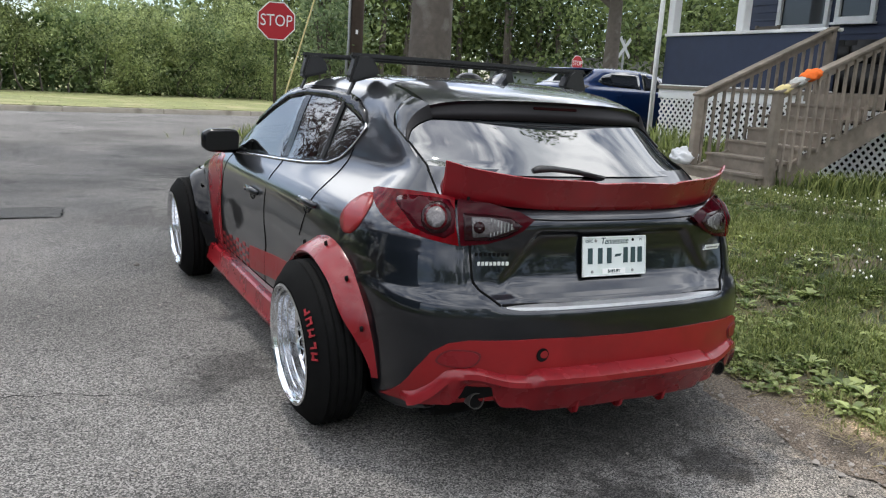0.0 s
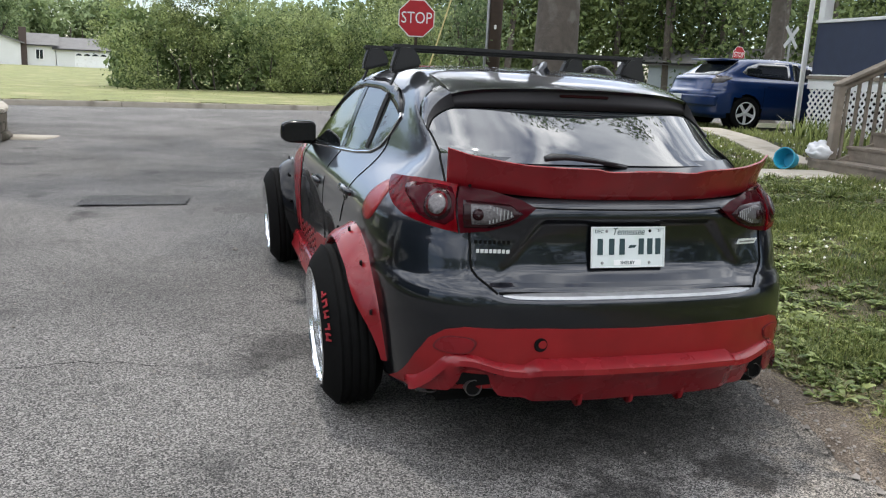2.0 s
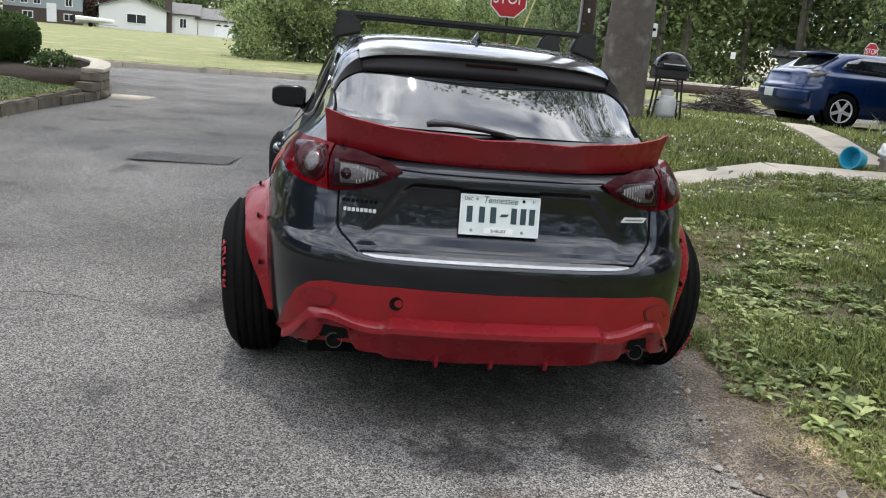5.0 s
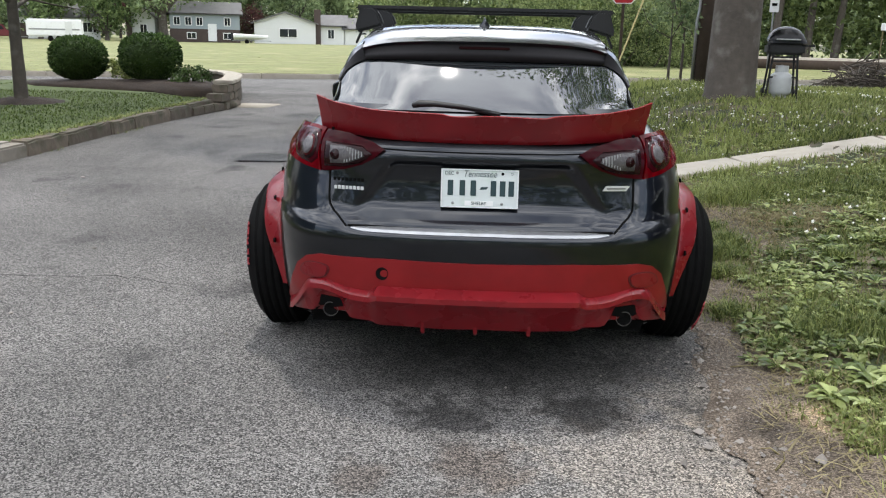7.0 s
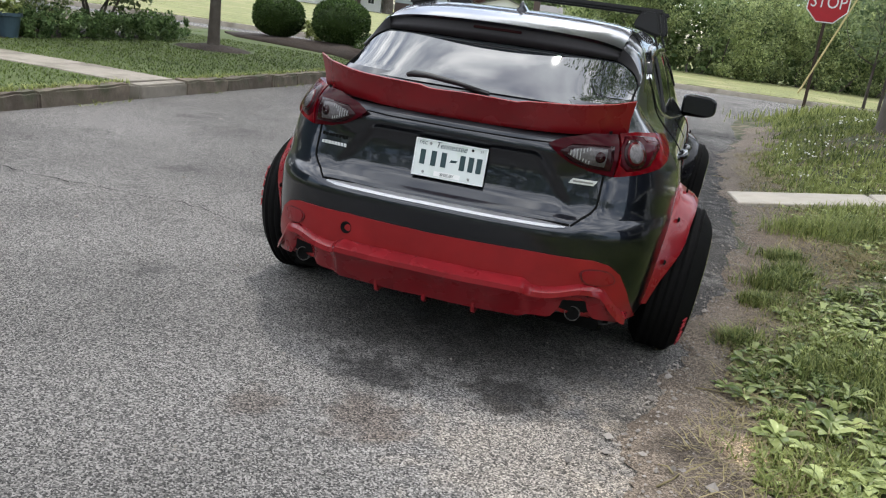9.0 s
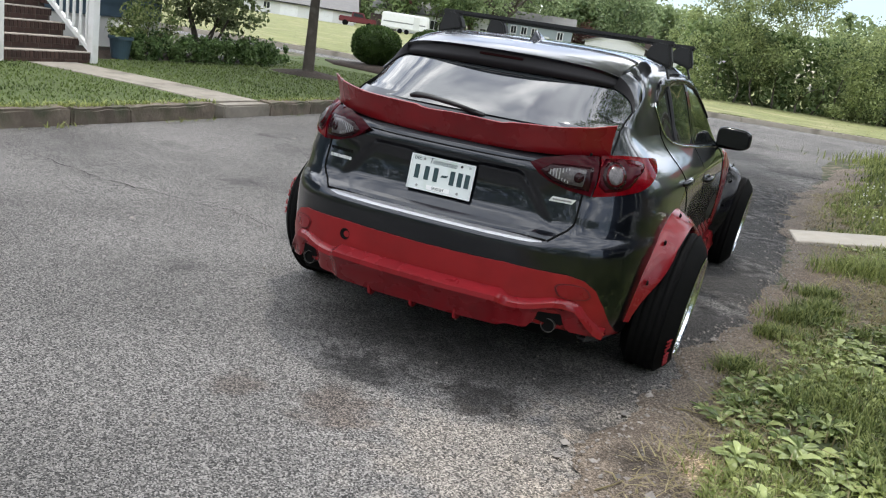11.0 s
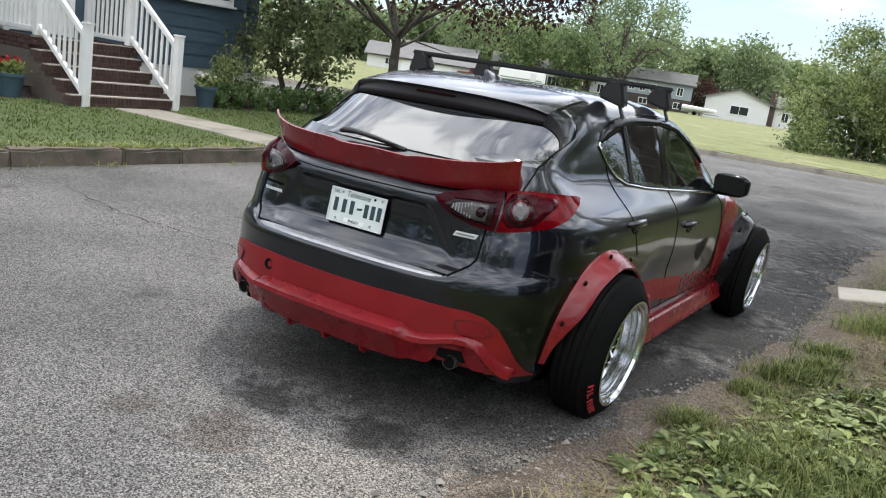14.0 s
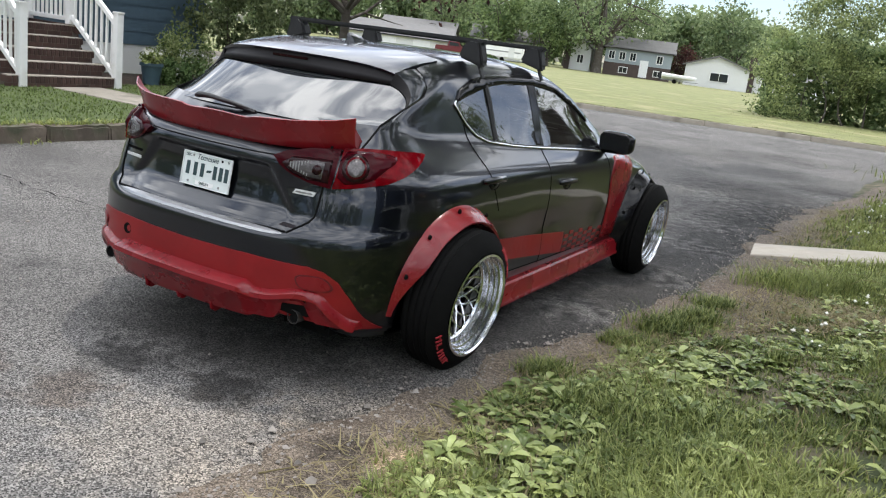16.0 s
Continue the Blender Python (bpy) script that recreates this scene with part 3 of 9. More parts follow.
while y < 11.7:
    s_i = k % 4
    if 4.55 < y + lens[s_i] / 2 < 5.35:
        y = 5.35
        continue
    if s_i not in first:
        ob = meshes[s_i]
        first.add(s_i)
    else:
        ob = bpy.data.objects.new("kerb_stone", meshes[s_i].data)
        scene.collection.objects.link(ob)
        ob.parent = kerb
    ob.location = (KX - 0.10 + random.uniform(-0.012, 0.012), y + lens[s_i] / 2, 0.075 + random.uniform(-0.012, 0.012))
    ob.rotation_euler = (random.uniform(-0.012, 0.012), random.uniform(-0.03, 0.03), random.uniform(-0.012, 0.012))
    y += lens[s_i] + 0.012
    k += 1


# plain concrete length of kerb where the walk meets the street
part("kerb_stone", bm_box(KX - 0.10, 4.95, 0.070, 0.20, 0.86, 0.23, 0.02), M_DIMCONC, kerb)

# far kerb of the cross street, in lengths of worn concrete
fk = thing("kerb", label="low worn concrete kerb along the far grass verge", category="kerb", kind="structure")
seg = part("kerb_stone", bm_box(0, 0, 0, 2.98, 0.16, 0.22, 0.02), M_CONC, fk)
for k, x in enumerate(np.arange(-40, 44, 2.87)):
    ob = seg if k == 0 else bpy.data.objects.new("kerb_stone", seg.data)
    if k:
        scene.collection.objects.link(ob)
        ob.parent = fk
    ob.location = (x, float(far_y(x)) + 0.10, 0.035)
    ob.rotation_euler = (0, 0, math.atan(0.30))

# pale dirt along the street's ragged edge
dv, dfc = [], []
ys = np.arange(-9, 13, 0.03)
for y in ys:
    e = edge_x(y)
    a = e - 0.17 - 0.10 * noise.noise(Vector((y * 2.3, 1, 0))) - 0.07 * noise.noise(Vector((y * 9, 4, 0))) - 0.04 * noise.noise(Vector((y * 27, 4, 0)))
    b = turf_x(y) + 0.20 + 0.16 * noise.noise(Vector((y * 1.7, 7, 0))) + 0.06 * noise.noise(Vector((y * 8, 2, 0)))
    if 4.9 < y < 6.1:
        b = min(b, 1.42)
    b = max(b, a + 0.10)
    for k in range(7):
        x = a + (b - a) * k / 6
        dv.append((x, y, max(0.006, float(ground_z(x, y)) + 0.012) + (0.006 if 0 < k < 6 else -0.010) + 0.006 * noise.noise(Vector((x * 14, y * 14, 0)))))
for r in range(len(ys) - 1):
    for k in range(6):
        q = r * 7 + k
        dfc.append((q, q + 1, q + 8, q + 7))
tagged(raw_mesh("dirt_verge", dv, dfc, M_DIRT, smooth=True), "strip of pale gravelly dirt beside the street", "dirt", kind="structure")


# concrete walks
def walk_slab(pts, width, name, label, level=None, material=M_CONC):
    """Slabs laid along a line, each its own piece."""
    root = thing(name, label=label, category="walkway", kind="structure")
    P = [Vector((*p, 0)) for p in pts]
    for a, b in zip(P, P[1:]):
        d = b - a
        n = max(1, round(d.length / 1.25))
        for k in range(n):
            p, q = a + d * (k / n), a + d * ((k + 1) / n)
            side = Vector((-d.y, d.x, 0)).normalized() * width / 2
            u = d.normalized() * 0.006
            bm = bmesh.new()
            top = [bm.verts.new((v.x, v.y, (float(ground_z(v.x, v.y)) if level is None else level) + 0.030)) for v in (p + u - side, q - u - side, q - u + side, p + u + side)]
            bot = [bm.verts.new((v.co.x, v.co.y, v.co.z - 0.12)) for v in top]
            bm.faces.new(top)
            bm.faces.new(bot[::-1])
            for i in range(4):
                bm.faces.new((top[i], bot[i], bot[(i + 1) % 4], top[(i + 1) % 4]))
            bmesh.ops.recalc_face_normals(bm, faces=bm.faces[:])
            bmesh.ops.bevel(bm, geom=[e for e in bm.edges if e.calc_length() > 0.2], offset=0.008, segments=1, affect="EDGES")
            part("slab", bm, material, root)


walk_slab([(1.31, 5.30), (2.6, 5.52), (4.1, 5.62), (5.9, 5.50)], 0.62, "walkway", "cracked pale concrete walk across the lawn")
walk_slab([(5.75, 6.35), (6.0, 7.4), (6.7, 9.6), (7.1, 10.8)], 0.55, "walkway", "concrete walk leading along the porch")
walk_slab([(-5.16, 4.95), (-6.4, 5.0), (-8.2, 4.85)], 0.85, "walkway", "concrete walk from the kerb to brick steps", 0.17, M_DIMCONC)
# ---- car bodies ----
def body_grid(table, rows=96, nr=44, ns=30, nf=18, recess=None, sculpt=None):
    """A shell of level outlines. table: z, half width, rear y, rear corner depth, rear roundness, front y, front corner depth."""
    T = np.array(table, float)
    zk = T[:, 0]
    z = np.unique(np.concatenate([np.linspace(zk[0], zk[-1], rows), zk]))
    w, yr, dr, nn, yf, df = (pchip(zk, T[:, i], z) for i in range(1, 7))
    pts = []
    for i in range(len(z)):
        a = np.linspace(0, 1, nr)
        xs_ = np.where(a < 0.72, a / 0.72 * 0.82, 0)
        q = a >= 0.72
        th = (a[q] - 0.72) / 0.28
        base = math.acos(np.clip(0.82 ** (nn[i] / 2), 0, 1))
        xr = xs_.copy()
        ang = (math.pi / 2 - base) + base * th
        xr[q] = np.sin(ang) ** (2 / nn[i])
        yrr = yr[i] + dr[i] * (1 - np.clip(1 - xr ** nn[i], 0, 1) ** (1 / nn[i]))
        X, Y = w[i] * xr, yrr
        y0, y1 = yr[i] + dr[i], yf[i] - df[i]
        s = np.linspace(0, 1, ns + 2)[1:-1]
        X, Y = np.r_[X, np.full(ns, w[i])], np.r_[Y, y0 + (y1 - y0) * s]
        ph = np.linspace(math.pi / 2, 0, nf)
        X = np.r_[X, w[i] * np.sin(ph) ** (2 / 2.6)]
        Y = np.r_[Y, y1 + df[i] * np.cos(ph) ** (2 / 2.6)]
        if recess is not None:
            Y = Y + recess(X, np.full_like(X, z[i])) * (np.arange(len(X)) < nr)
        if sculpt is not None:
            X, Y = sculpt(X, Y, np.full_like(X, z[i]))
        pts.append(np.stack([X, Y, np.full_like(X, z[i])], -1))
    return np.array(pts)


def shell_bm(grid, keep=None):
    rows, cols, _ = grid.shape
    bm = bmesh.new()
    R = [[bm.verts.new(grid[i, j]) for j in range(cols)] for i in range(rows)]
    Lf = [[R[i][j] if grid[i, j, 0] < 1e-4 else bm.verts.new((-grid[i, j, 0], grid[i, j, 1], grid[i, j, 2])) for j in range(cols)] for i in range(rows)]
    for i in range(rows - 1):
        for j in range(cols - 1):
            for S, flip in ((R, False), (Lf, True)):
                q = [S[i][j], S[i][j + 1], S[i + 1][j + 1], S[i + 1][j]]
                c = sum((v.co for v in q), Vector()) / 4
                if keep is not None and not keep(c):
                    continue
                q = list(dict.fromkeys(q))
                if len(q) > 2:
                    bm.faces.new(q[::-1] if flip else q)
    top = [*R[-1], *Lf[-1][::-1]]
    top = list(dict.fromkeys(top))
    try:
        bm.faces.new(top)
    except ValueError:
        pass
    bot = list(dict.fromkeys([*R[0], *Lf[0][::-1]]))
    try:
        bm.faces.new(bot[::-1])
    except ValueError:
        pass
    bmesh.ops.remove_doubles(bm, verts=bm.verts[:], dist=1e-5)
    bmesh.ops.recalc_face_normals(bm, faces=bm.faces[:])
    return bm


class Skin:
    """Lays outlines on a shell."""

    def __init__(self, bm, yc=1.0):
        self.tree, self.yc = BVHTree.FromBMesh(bm), yc
        bm.normal_update()
        self.faces = [([v.co.copy() for v in f.verts], [v.normal.copy() for v in f.verts]) for f in bm.faces]

    def cast(self, mode, a, b):
        if mode == "rear":
            o, d = Vector((a, -3, b)), Vector((0, 1, 0))
        elif mode == "right":
            o, d = Vector((3, a, b)), Vector((-1, 0, 0))
        elif mode == "left":
            o, d = Vector((-3, a, b)), Vector((1, 0, 0))
        elif mode == "top":
            o, d = Vector((a, b, 4)), Vector((0, 0, -1))
        elif mode == "front":
            o, d = Vector((a, 9, b)), Vector((0, -1, 0))
        else:
            d = Vector((-math.sin(a), math.cos(a), 0))
            o = Vector((0, self.yc, b)) - d * 4
        p, n, k, _ = self.tree.ray_cast(o, d)
        if p is None:
            p, n, k, _ = self.tree.find_nearest(o + d * 3)
        at, nn = self.faces[k]
        if len(at) < 5:
            # the normal glides over the shell instead of jumping from face to face
            n = sum((m * w for m, w in zip(nn, poly_3d_calc(at, p))), Vector()).normalized()
        if n.dot(d) > 0:
            n = -n
        return p, n

    def patch(self, mode, poly, off=0.004, thick=0.012, res=0.03, rounded=0, bulge=None, relax=0):
        poly = chaikin(list(poly), rounded) if rounded else list(poly)
        out = []
        for p, q in zip(poly, poly[1:] + poly[:1]):
            p, q = np.array(p, float), np.array(q, float)
            n = max(1, int(np.linalg.norm(q - p) / res))
            out += [tuple(p + (q - p) * k / n) for k in range(n)]
        nb = len(out)
        P = np.array(out)
        lo, hi = P.min(0), P.max(0)
        inner = []
        for a in np.arange(lo[0] + res / 2, hi[0], res):
            for b in np.arange(lo[1] + res / 2, hi[1], res):
                if inside((a, b), out) and np.min(np.hypot(P[:, 0] - a, P[:, 1] - b)) > res * 0.45:
                    inner.append((a, b))
        vs, _, fs, orig, *_ = delaunay_2d_cdt([Vector(p) for p in out + inner], [(k, (k + 1) % nb) for k in range(nb)], [], 1, 1e-7)
        bm = bmesh.new()
        V, W = [], []
        for v in vs:
            p, n = self.cast(mode, v.x, v.y)
            o = off + (bulge(v.x, v.y) if bulge else 0.0)
            V.append(bm.verts.new(p + n * o))
            W.append(p + n * (off - thick))
        for f in fs:
            try:
                bm.faces.new([V[k] for k in f])
            except ValueError:
                pass
        bmesh.ops.recalc_face_normals(bm, faces=bm.faces[:])
        edge = [e for e in bm.edges if len(e.link_faces) == 1]
        if relax:
            rim_ = {v for e in edge for v in e.verts}
            for _ in range(relax):
                bmesh.ops.smooth_vert(bm, verts=[v for v in bm.verts if v not in rim_], factor=0.5, use_axis_x=True, use_axis_y=True, use_axis_z=True)
        low = {}
        idx = {v: k for k, v in enumerate(V)}
        for e in edge:
            for v in e.verts:
                if v not in low:
                    low[v] = bm.verts.new(W[idx[v]])
        for e in edge:
            a, b = e.verts
            bm.faces.new((a, b, low[b], low[a]))
        bmesh.ops.recalc_face_normals(bm, faces=bm.faces[:])
        return bm

    def line(self, mode, pts, radius, off=0.0, n=6, squash=1.0):
        """A thin bar that follows the shell through points."""
        out = []
        for p, q in zip(pts, pts[1:]):
            for k in range(n):
                t = k / n
                out.append((p[0] + (q[0] - p[0]) * t, p[1] + (q[1] - p[1]) * t))
        out.append(pts[-1])
        P = []
        for a, b in out:
            p, nn = self.cast(mode, a, b)
            P.append(p + nn * off)
        return bm_tube(P, radius, 6, squash=squash)


def inside(p, poly):
    x, y = p
    c = False
    for (x0, y0), (x1, y1) in zip(poly, poly[1:] + poly[:1]):
        if (y0 > y) != (y1 > y) and x < (x1 - x0) * (y - y0) / (y1 - y0) + x0:
            c = not c
    return c


def sharp(ob, angle=35):
    """Smooth shading that keeps edges over the angle crisp."""
    me = ob.data
    b = bmesh.new()
    b.from_mesh(me)
    for f in b.faces:
        f.smooth = True
    for e in b.edges:
        e.smooth = not (len(e.link_faces) == 2 and e.calc_face_angle(0) > radians(angle))
    b.to_mesh(me)
    b.free()
    return ob


# ---- wheels ----
def wheel(parent, m, rim_r=0.250, tyre_r=0.345, width=0.245, dish=0.10, spokes=28, twist=0.50, letters=True, mark=0.35, name="wheel"):
    """A wheel with its axle along local z, the outer face at +z."""
    hub = thing(name)
    hub.parent = parent
    hub.matrix_basis = m
    h = width / 2
    prof = [(rim_r - 0.004, h - 0.004), (rim_r + 0.012, h + 0.004), (rim_r + 0.045, h - 0.012), (tyre_r - 0.03, h - 0.030), (tyre_r - 0.008, h - 0.048)]
    tread = np.linspace(h - 0.055, -h + 0.055, 13)
    for k, t in enumerate(tread):
        prof.append((tyre_r - (0.007 if k % 3 == 1 else 0.0), t))
    prof += [(tyre_r - 0.008, -h + 0.048), (tyre_r - 0.03, -h + 0.030), (rim_r + 0.045, -h + 0.012), (rim_r, -h)]
    sharp(part("tyre", bm_lathe(prof, 72), M_RUBBER, hub), 30)
    rim = [(rim_r - 0.002, h - 0.006), (rim_r + 0.004, h + 0.006), (rim_r - 0.006, h + 0.009), (rim_r - 0.013, h + 0.002), (rim_r - 0.016, h - 0.012), (rim_r - 0.024, h - 0.018),
           (rim_r - 0.025, h - 0.034), (rim_r - 0.033, h - 0.037), (rim_r - 0.035, h - 0.058), (rim_r - 0.043, h - 0.061), (rim_r - 0.045, h - dish * 0.9), (rim_r - 0.054, h - dish), (rim_r - 0.048, h - dish - 0.01), (rim_r - 0.036, h - dish - 0.012), (rim_r - 0.036, -h)]
    sharp(part("rim", bm_lathe(rim, 72), M_ALU, hub, "polished deep-dish alloy rim"), 30)
    face = h - dish
    r0, r1 = 0.052, rim_r - 0.052
    for k in range(spokes):
        a0 = 2 * math.pi * k / spokes
        P, rad = [], []
        for t in np.linspace(0, 1, 7):
            r = r0 + (r1 - r0) * t
            a = a0 + (twist if k % 2 else -twist) * t ** 1.3
            P.append((r * math.cos(a), r * math.sin(a), face - 0.034 + 0.034 * t - 0.012 * math.sin(math.pi * t)))
            rad.append(0.0075 - 0.002 * t)
        sharp(part("spoke", bm_tube(P, rad, 6, squash=1.4), M_ALU, hub), 50)
    part("hub_cap", bm_lathe([(0.0, face - 0.012), (0.028, face - 0.014), (0.034, face - 0.022), (0.062, face - 0.030), (0.066, face - 0.06)], 32), M_ALU, hub, smooth=True)
    for k in range(5):
        a = 2 * math.pi * k / 5
        part("wheel_nut", bm_lathe([(0, 0.008), (0.008, 0.008), (0.010, 0), (0.010, -0.02)], 6, m=Matrix.Translation((0.047 * math.cos(a), 0.047 * math.sin(a), face - 0.018))), M_STEEL, hub)
    for k in range(36):
        a = 2 * math.pi * k / 36
        part("rivet", bm_lathe([(0, 0.005), (0.004, 0.004), (0.005, 0)], 6, m=Matrix.Translation(((r1 - 0.002) * math.cos(a), (r1 - 0.002) * math.sin(a), face - 0.001))), M_ALU, hub)
    part("brake_disc", bm_lathe([(0.05, face - 0.07), (0.165, face - 0.07), (0.165, face - 0.09), (0.05, face - 0.09)], 40), M_STEEL, hub)
    part("inner_barrel", bm_lathe([(rim_r - 0.04, -h + 0.01), (0.0, -h + 0.03)], 40), M_DARK, hub)
    if letters:
        # worn red block marks round the sidewall
        for s0 in (mark, mark + math.pi):
            for k in range(5):
                a = s0 + 0.3 + k * 0.150
                mm = Matrix.Rotation(a, 4, "Z") @ pose((rim_r + tyre_r) / 2 + 0.006, 0, h - 0.0125, 0, 24, 0)
                bm = bm_box(0, -0.014, 0, 0.032, 0.007, 0.006, m=mm)
                if k % 3 != 1:
                    bm_box(0, 0.010, 0, 0.032, 0.007, 0.006, m=mm, bm=bm)
                bm_box(0.011 if k % 2 else -0.008, -0.002, 0, 0.007, 0.020, 0.006, m=mm, bm=bm)
                part("sidewall_mark", bm, M_REDINK, hub, "red painted sidewall mark" if k == 0 else "")
    return hub


# ---- the hatchback ----
HATCH = [
    (0.19, 0.80, 0.02, 0.60, 3.0, 4.05, 0.60),
    (0.27, 0.850, -0.10, 0.66, 3.1, 4.15, 0.70),
    (0.40, 0.880, -0.155, 0.72, 3.0, 4.23, 0.80),
    (0.52, 0.892, -0.160, 0.74, 3.0, 4.25, 0.80),
    (0.62, 0.896, -0.158, 0.76, 3.0, 4.23, 0.85),
    (0.665, 0.896, -0.150, 0.78, 3.0, 4.20, 0.87),
    (0.690, 0.895, -0.128, 0.81, 3.1, 4.18, 0.9),
    (0.705, 0.894, -0.108, 0.83, 3.2, 4.16, 0.9),
    (0.78, 0.890, -0.075, 0.86, 3.4, 4.05, 1.0),
    (0.84, 0.884, -0.052, 0.86, 3.5, 3.82, 1.0),
    (0.872, 0.878, -0.044, 0.85, 3.5, 3.70, 0.95),
    (0.90, 0.866, -0.040, 0.83, 3.5, 3.55, 0.85),
    (0.930, 0.846, -0.039, 0.81, 3.5, 3.40, 0.8),
    (0.960, 0.822, -0.031, 0.79, 3.5, 3.20, 0.7),
    (1.00, 0.794, 0.000, 0.76, 3.5, 3.15, 0.65),
    (1.03, 0.778, 0.058, 0.72, 3.5, 3.12, 0.62),
    (1.07, 0.762, 0.125, 0.68, 3.5, 3.05, 0.6),
    (1.14, 0.739, 0.225, 0.62, 3.6, 2.92, 0.6),
    (1.22, 0.711, 0.335, 0.58, 3.6, 2.77, 0.6),
    (1.30, 0.678, 0.450, 0.55, 3.5, 2.60, 0.6),
    (1.36, 0.645, 0.530, 0.55, 3.4, 2.44, 0.6),
    (1.405, 0.604, 0.610, 0.55, 3.2, 2.28, 0.6),
    (1.435, 0.550, 0.740, 0.5, 3.0, 2.06, 0.5),
    (1.452, 0.470, 0.900, 0.4, 2.6, 1.92, 0.4),
    (1.462, 0.330, 1.080, 0.3, 2.4, 1.78, 0.25),
    (1.467, 0.160, 1.260, 0.2, 2.0, 1.58, 0.12),
]
BUMP_Z = 0.655


def hatch_recess(x, z):
    """The tailgate stands back from the bumper, and the plate bay back from the tailgate."""
    lim = 0.640 - 0.085 * (1 - sstep(0.660, 0.780, z)) ** 2
    side = 1 - sstep(lim - 0.160, lim + 0.012, x)
    up = sstep(BUMP_Z, BUMP_Z + 0.014, z) * (1 - sstep(0.70, 0.97, z))
    r = 0.036 * side * up
    # rolled lower lip of the tailgate under the bay
    r = r - 0.007 * side * sstep(0.664, 0.692, z) * (1 - sstep(0.692, 0.745, z)) * (1 - sstep(0.36, 0.56, x))
    wide = 0.50 + (0.345 - 0.50) * np.clip((z - 0.715) / 0.20, 0, 1)
    bay = sstep(0.700, 0.765, z) * (1 - sstep(0.905, 0.935, z)) * (1 - sstep(wide - 0.015, wide + 0.025, x))
    return r + 0.021 * bay


def hatch_sculpt(x, y, z):
    """The glasshouse narrows to the back above the shoulder; the doors are hollowed below it the rear wing swells, and the tail tucks under."""
    taper = 1 - 0.085 * (1 - sstep(0.45, 1.9, y)) * sstep(0.93, 1.10, z) * sstep(0.30, 0.62, y + 0.25 * sstep(1.0, 1.3, z))
    out = x * taper
    flank = sstep(0.6, 0.8, x / 0.89)
    hollow = 0.020 * np.exp(-((z - 0.55) / 0.13) ** 2) * sstep(1.15, 1.6, y) * (1 - sstep(2.4, 2.75, y))
    swell = 0.012 * np.exp(-((z - 0.74) / 0.12) ** 2) * np.exp(-((y - 0.70) / 0.42) ** 2)
    tuck = 0.30 * (1 - sstep(0.255, 0.315, z)) * (1 - sstep(0.50, 0.72, x)) * (1 - sstep(0.30, 0.55, y))
    # the tailgate frame stands out round the rear window
    frame_ = 0.018 * sstep(0.42, 0.60, x) * sstep(-0.10, 0.02, z - 1.125 - 0.40 * (y - 0.335)) * sstep(0.20, 0.36, y) * (1 - sstep(0.74, 1.02, y))
    return out + flank * (swell - hollow) + frame_, y + tuck


RW, FW, WZ = 0.685, 3.385, 0.350              # axles and their height


def arch_free(c):
    for yw in (RW, FW):
        if abs(c.x) > 0.55 and math.hypot(c.y - yw, c.z - WZ) < 0.375:
            return False
    return True


SIDE_WIN_R = [(0.925, 1.226), (1.04, 1.282), (1.24, 1.330), (1.45, 1.350), (1.70, 1.352), (1.675, 1.012), (1.40, 1.028), (1.16, 1.056), (1.075, 1.085), (1.00, 1.140)]
SIDE_WIN_F = [(1.785, 1.352), (2.04, 1.326), (2.28, 1.232), (2.45, 1.130), (2.56, 1.040), (2.61, 0.958), (2.30, 0.976), (2.05, 0.990), (1.760, 1.006)]


def win_free(c):
    if not arch_free(c):
        return False
    if c.y < 0.70 and 1.125 < c.z < 1.31 and abs(c.x) < 0.634 - 0.035 * float(sstep(1.20, 1.31, c.z)):
        return False
    if abs(c.x) > 0.45 and 0.98 < c.z < 1.39:
        for poly in (SIDE_WIN_R, SIDE_WIN_F):
            cy, cz = np.mean(poly, axis=0)
            if inside((cy + (c.y - cy) * 1.10, cz + (c.z - cz) * 1.14), poly):
                return False
    return True


car = thing("hatchback_car", label="dark grey metallic hatchback with red body kit parked on the street", category="car", m=pose(-0.012, 0, 0, 0, 0, 1.2))
grid = body_grid(HATCH, rows=128, nr=64, ns=64, recess=hatch_recess, sculpt=hatch_sculpt)
full = shell_bm(grid)
skin = Skin(full)
full.free()
sharp(part("body", shell_bm(grid, win_free), M_PAINT, car, "dark grey metallic body shell"), 60)

# dark inner tub, floor and wheel wells
tub = bm_box(0, 2.05, 0.32, 1.40, 3.6, 0.22, 0.03)
part("underbody", tub, M_DARK, car)
part("dashboard", bm_box(0, 2.72, 0.86, 1.30, 0.42, 0.20, 0.06), M_BLACK, car, smooth=True)
part("load_cover", bm_box(0, 0.78, 0.93, 1.2, 0.75, 0.03, 0.01), M_BLACK, car)
for sx in (-1, 1):
    for yw in (RW, FW):
        b = bm_lathe([(0.0, -0.42), (0.40, -0.42), (0.40, 0.0)], 36, m=pose(sx * 0.84, yw, WZ, 0, 90 * sx, 0))
        bmesh.ops.delete(b, geom=[v for v in b.verts if v.co.z < 0.24], context="VERTS")
        part("wheel_well", b, M_DARK, car)
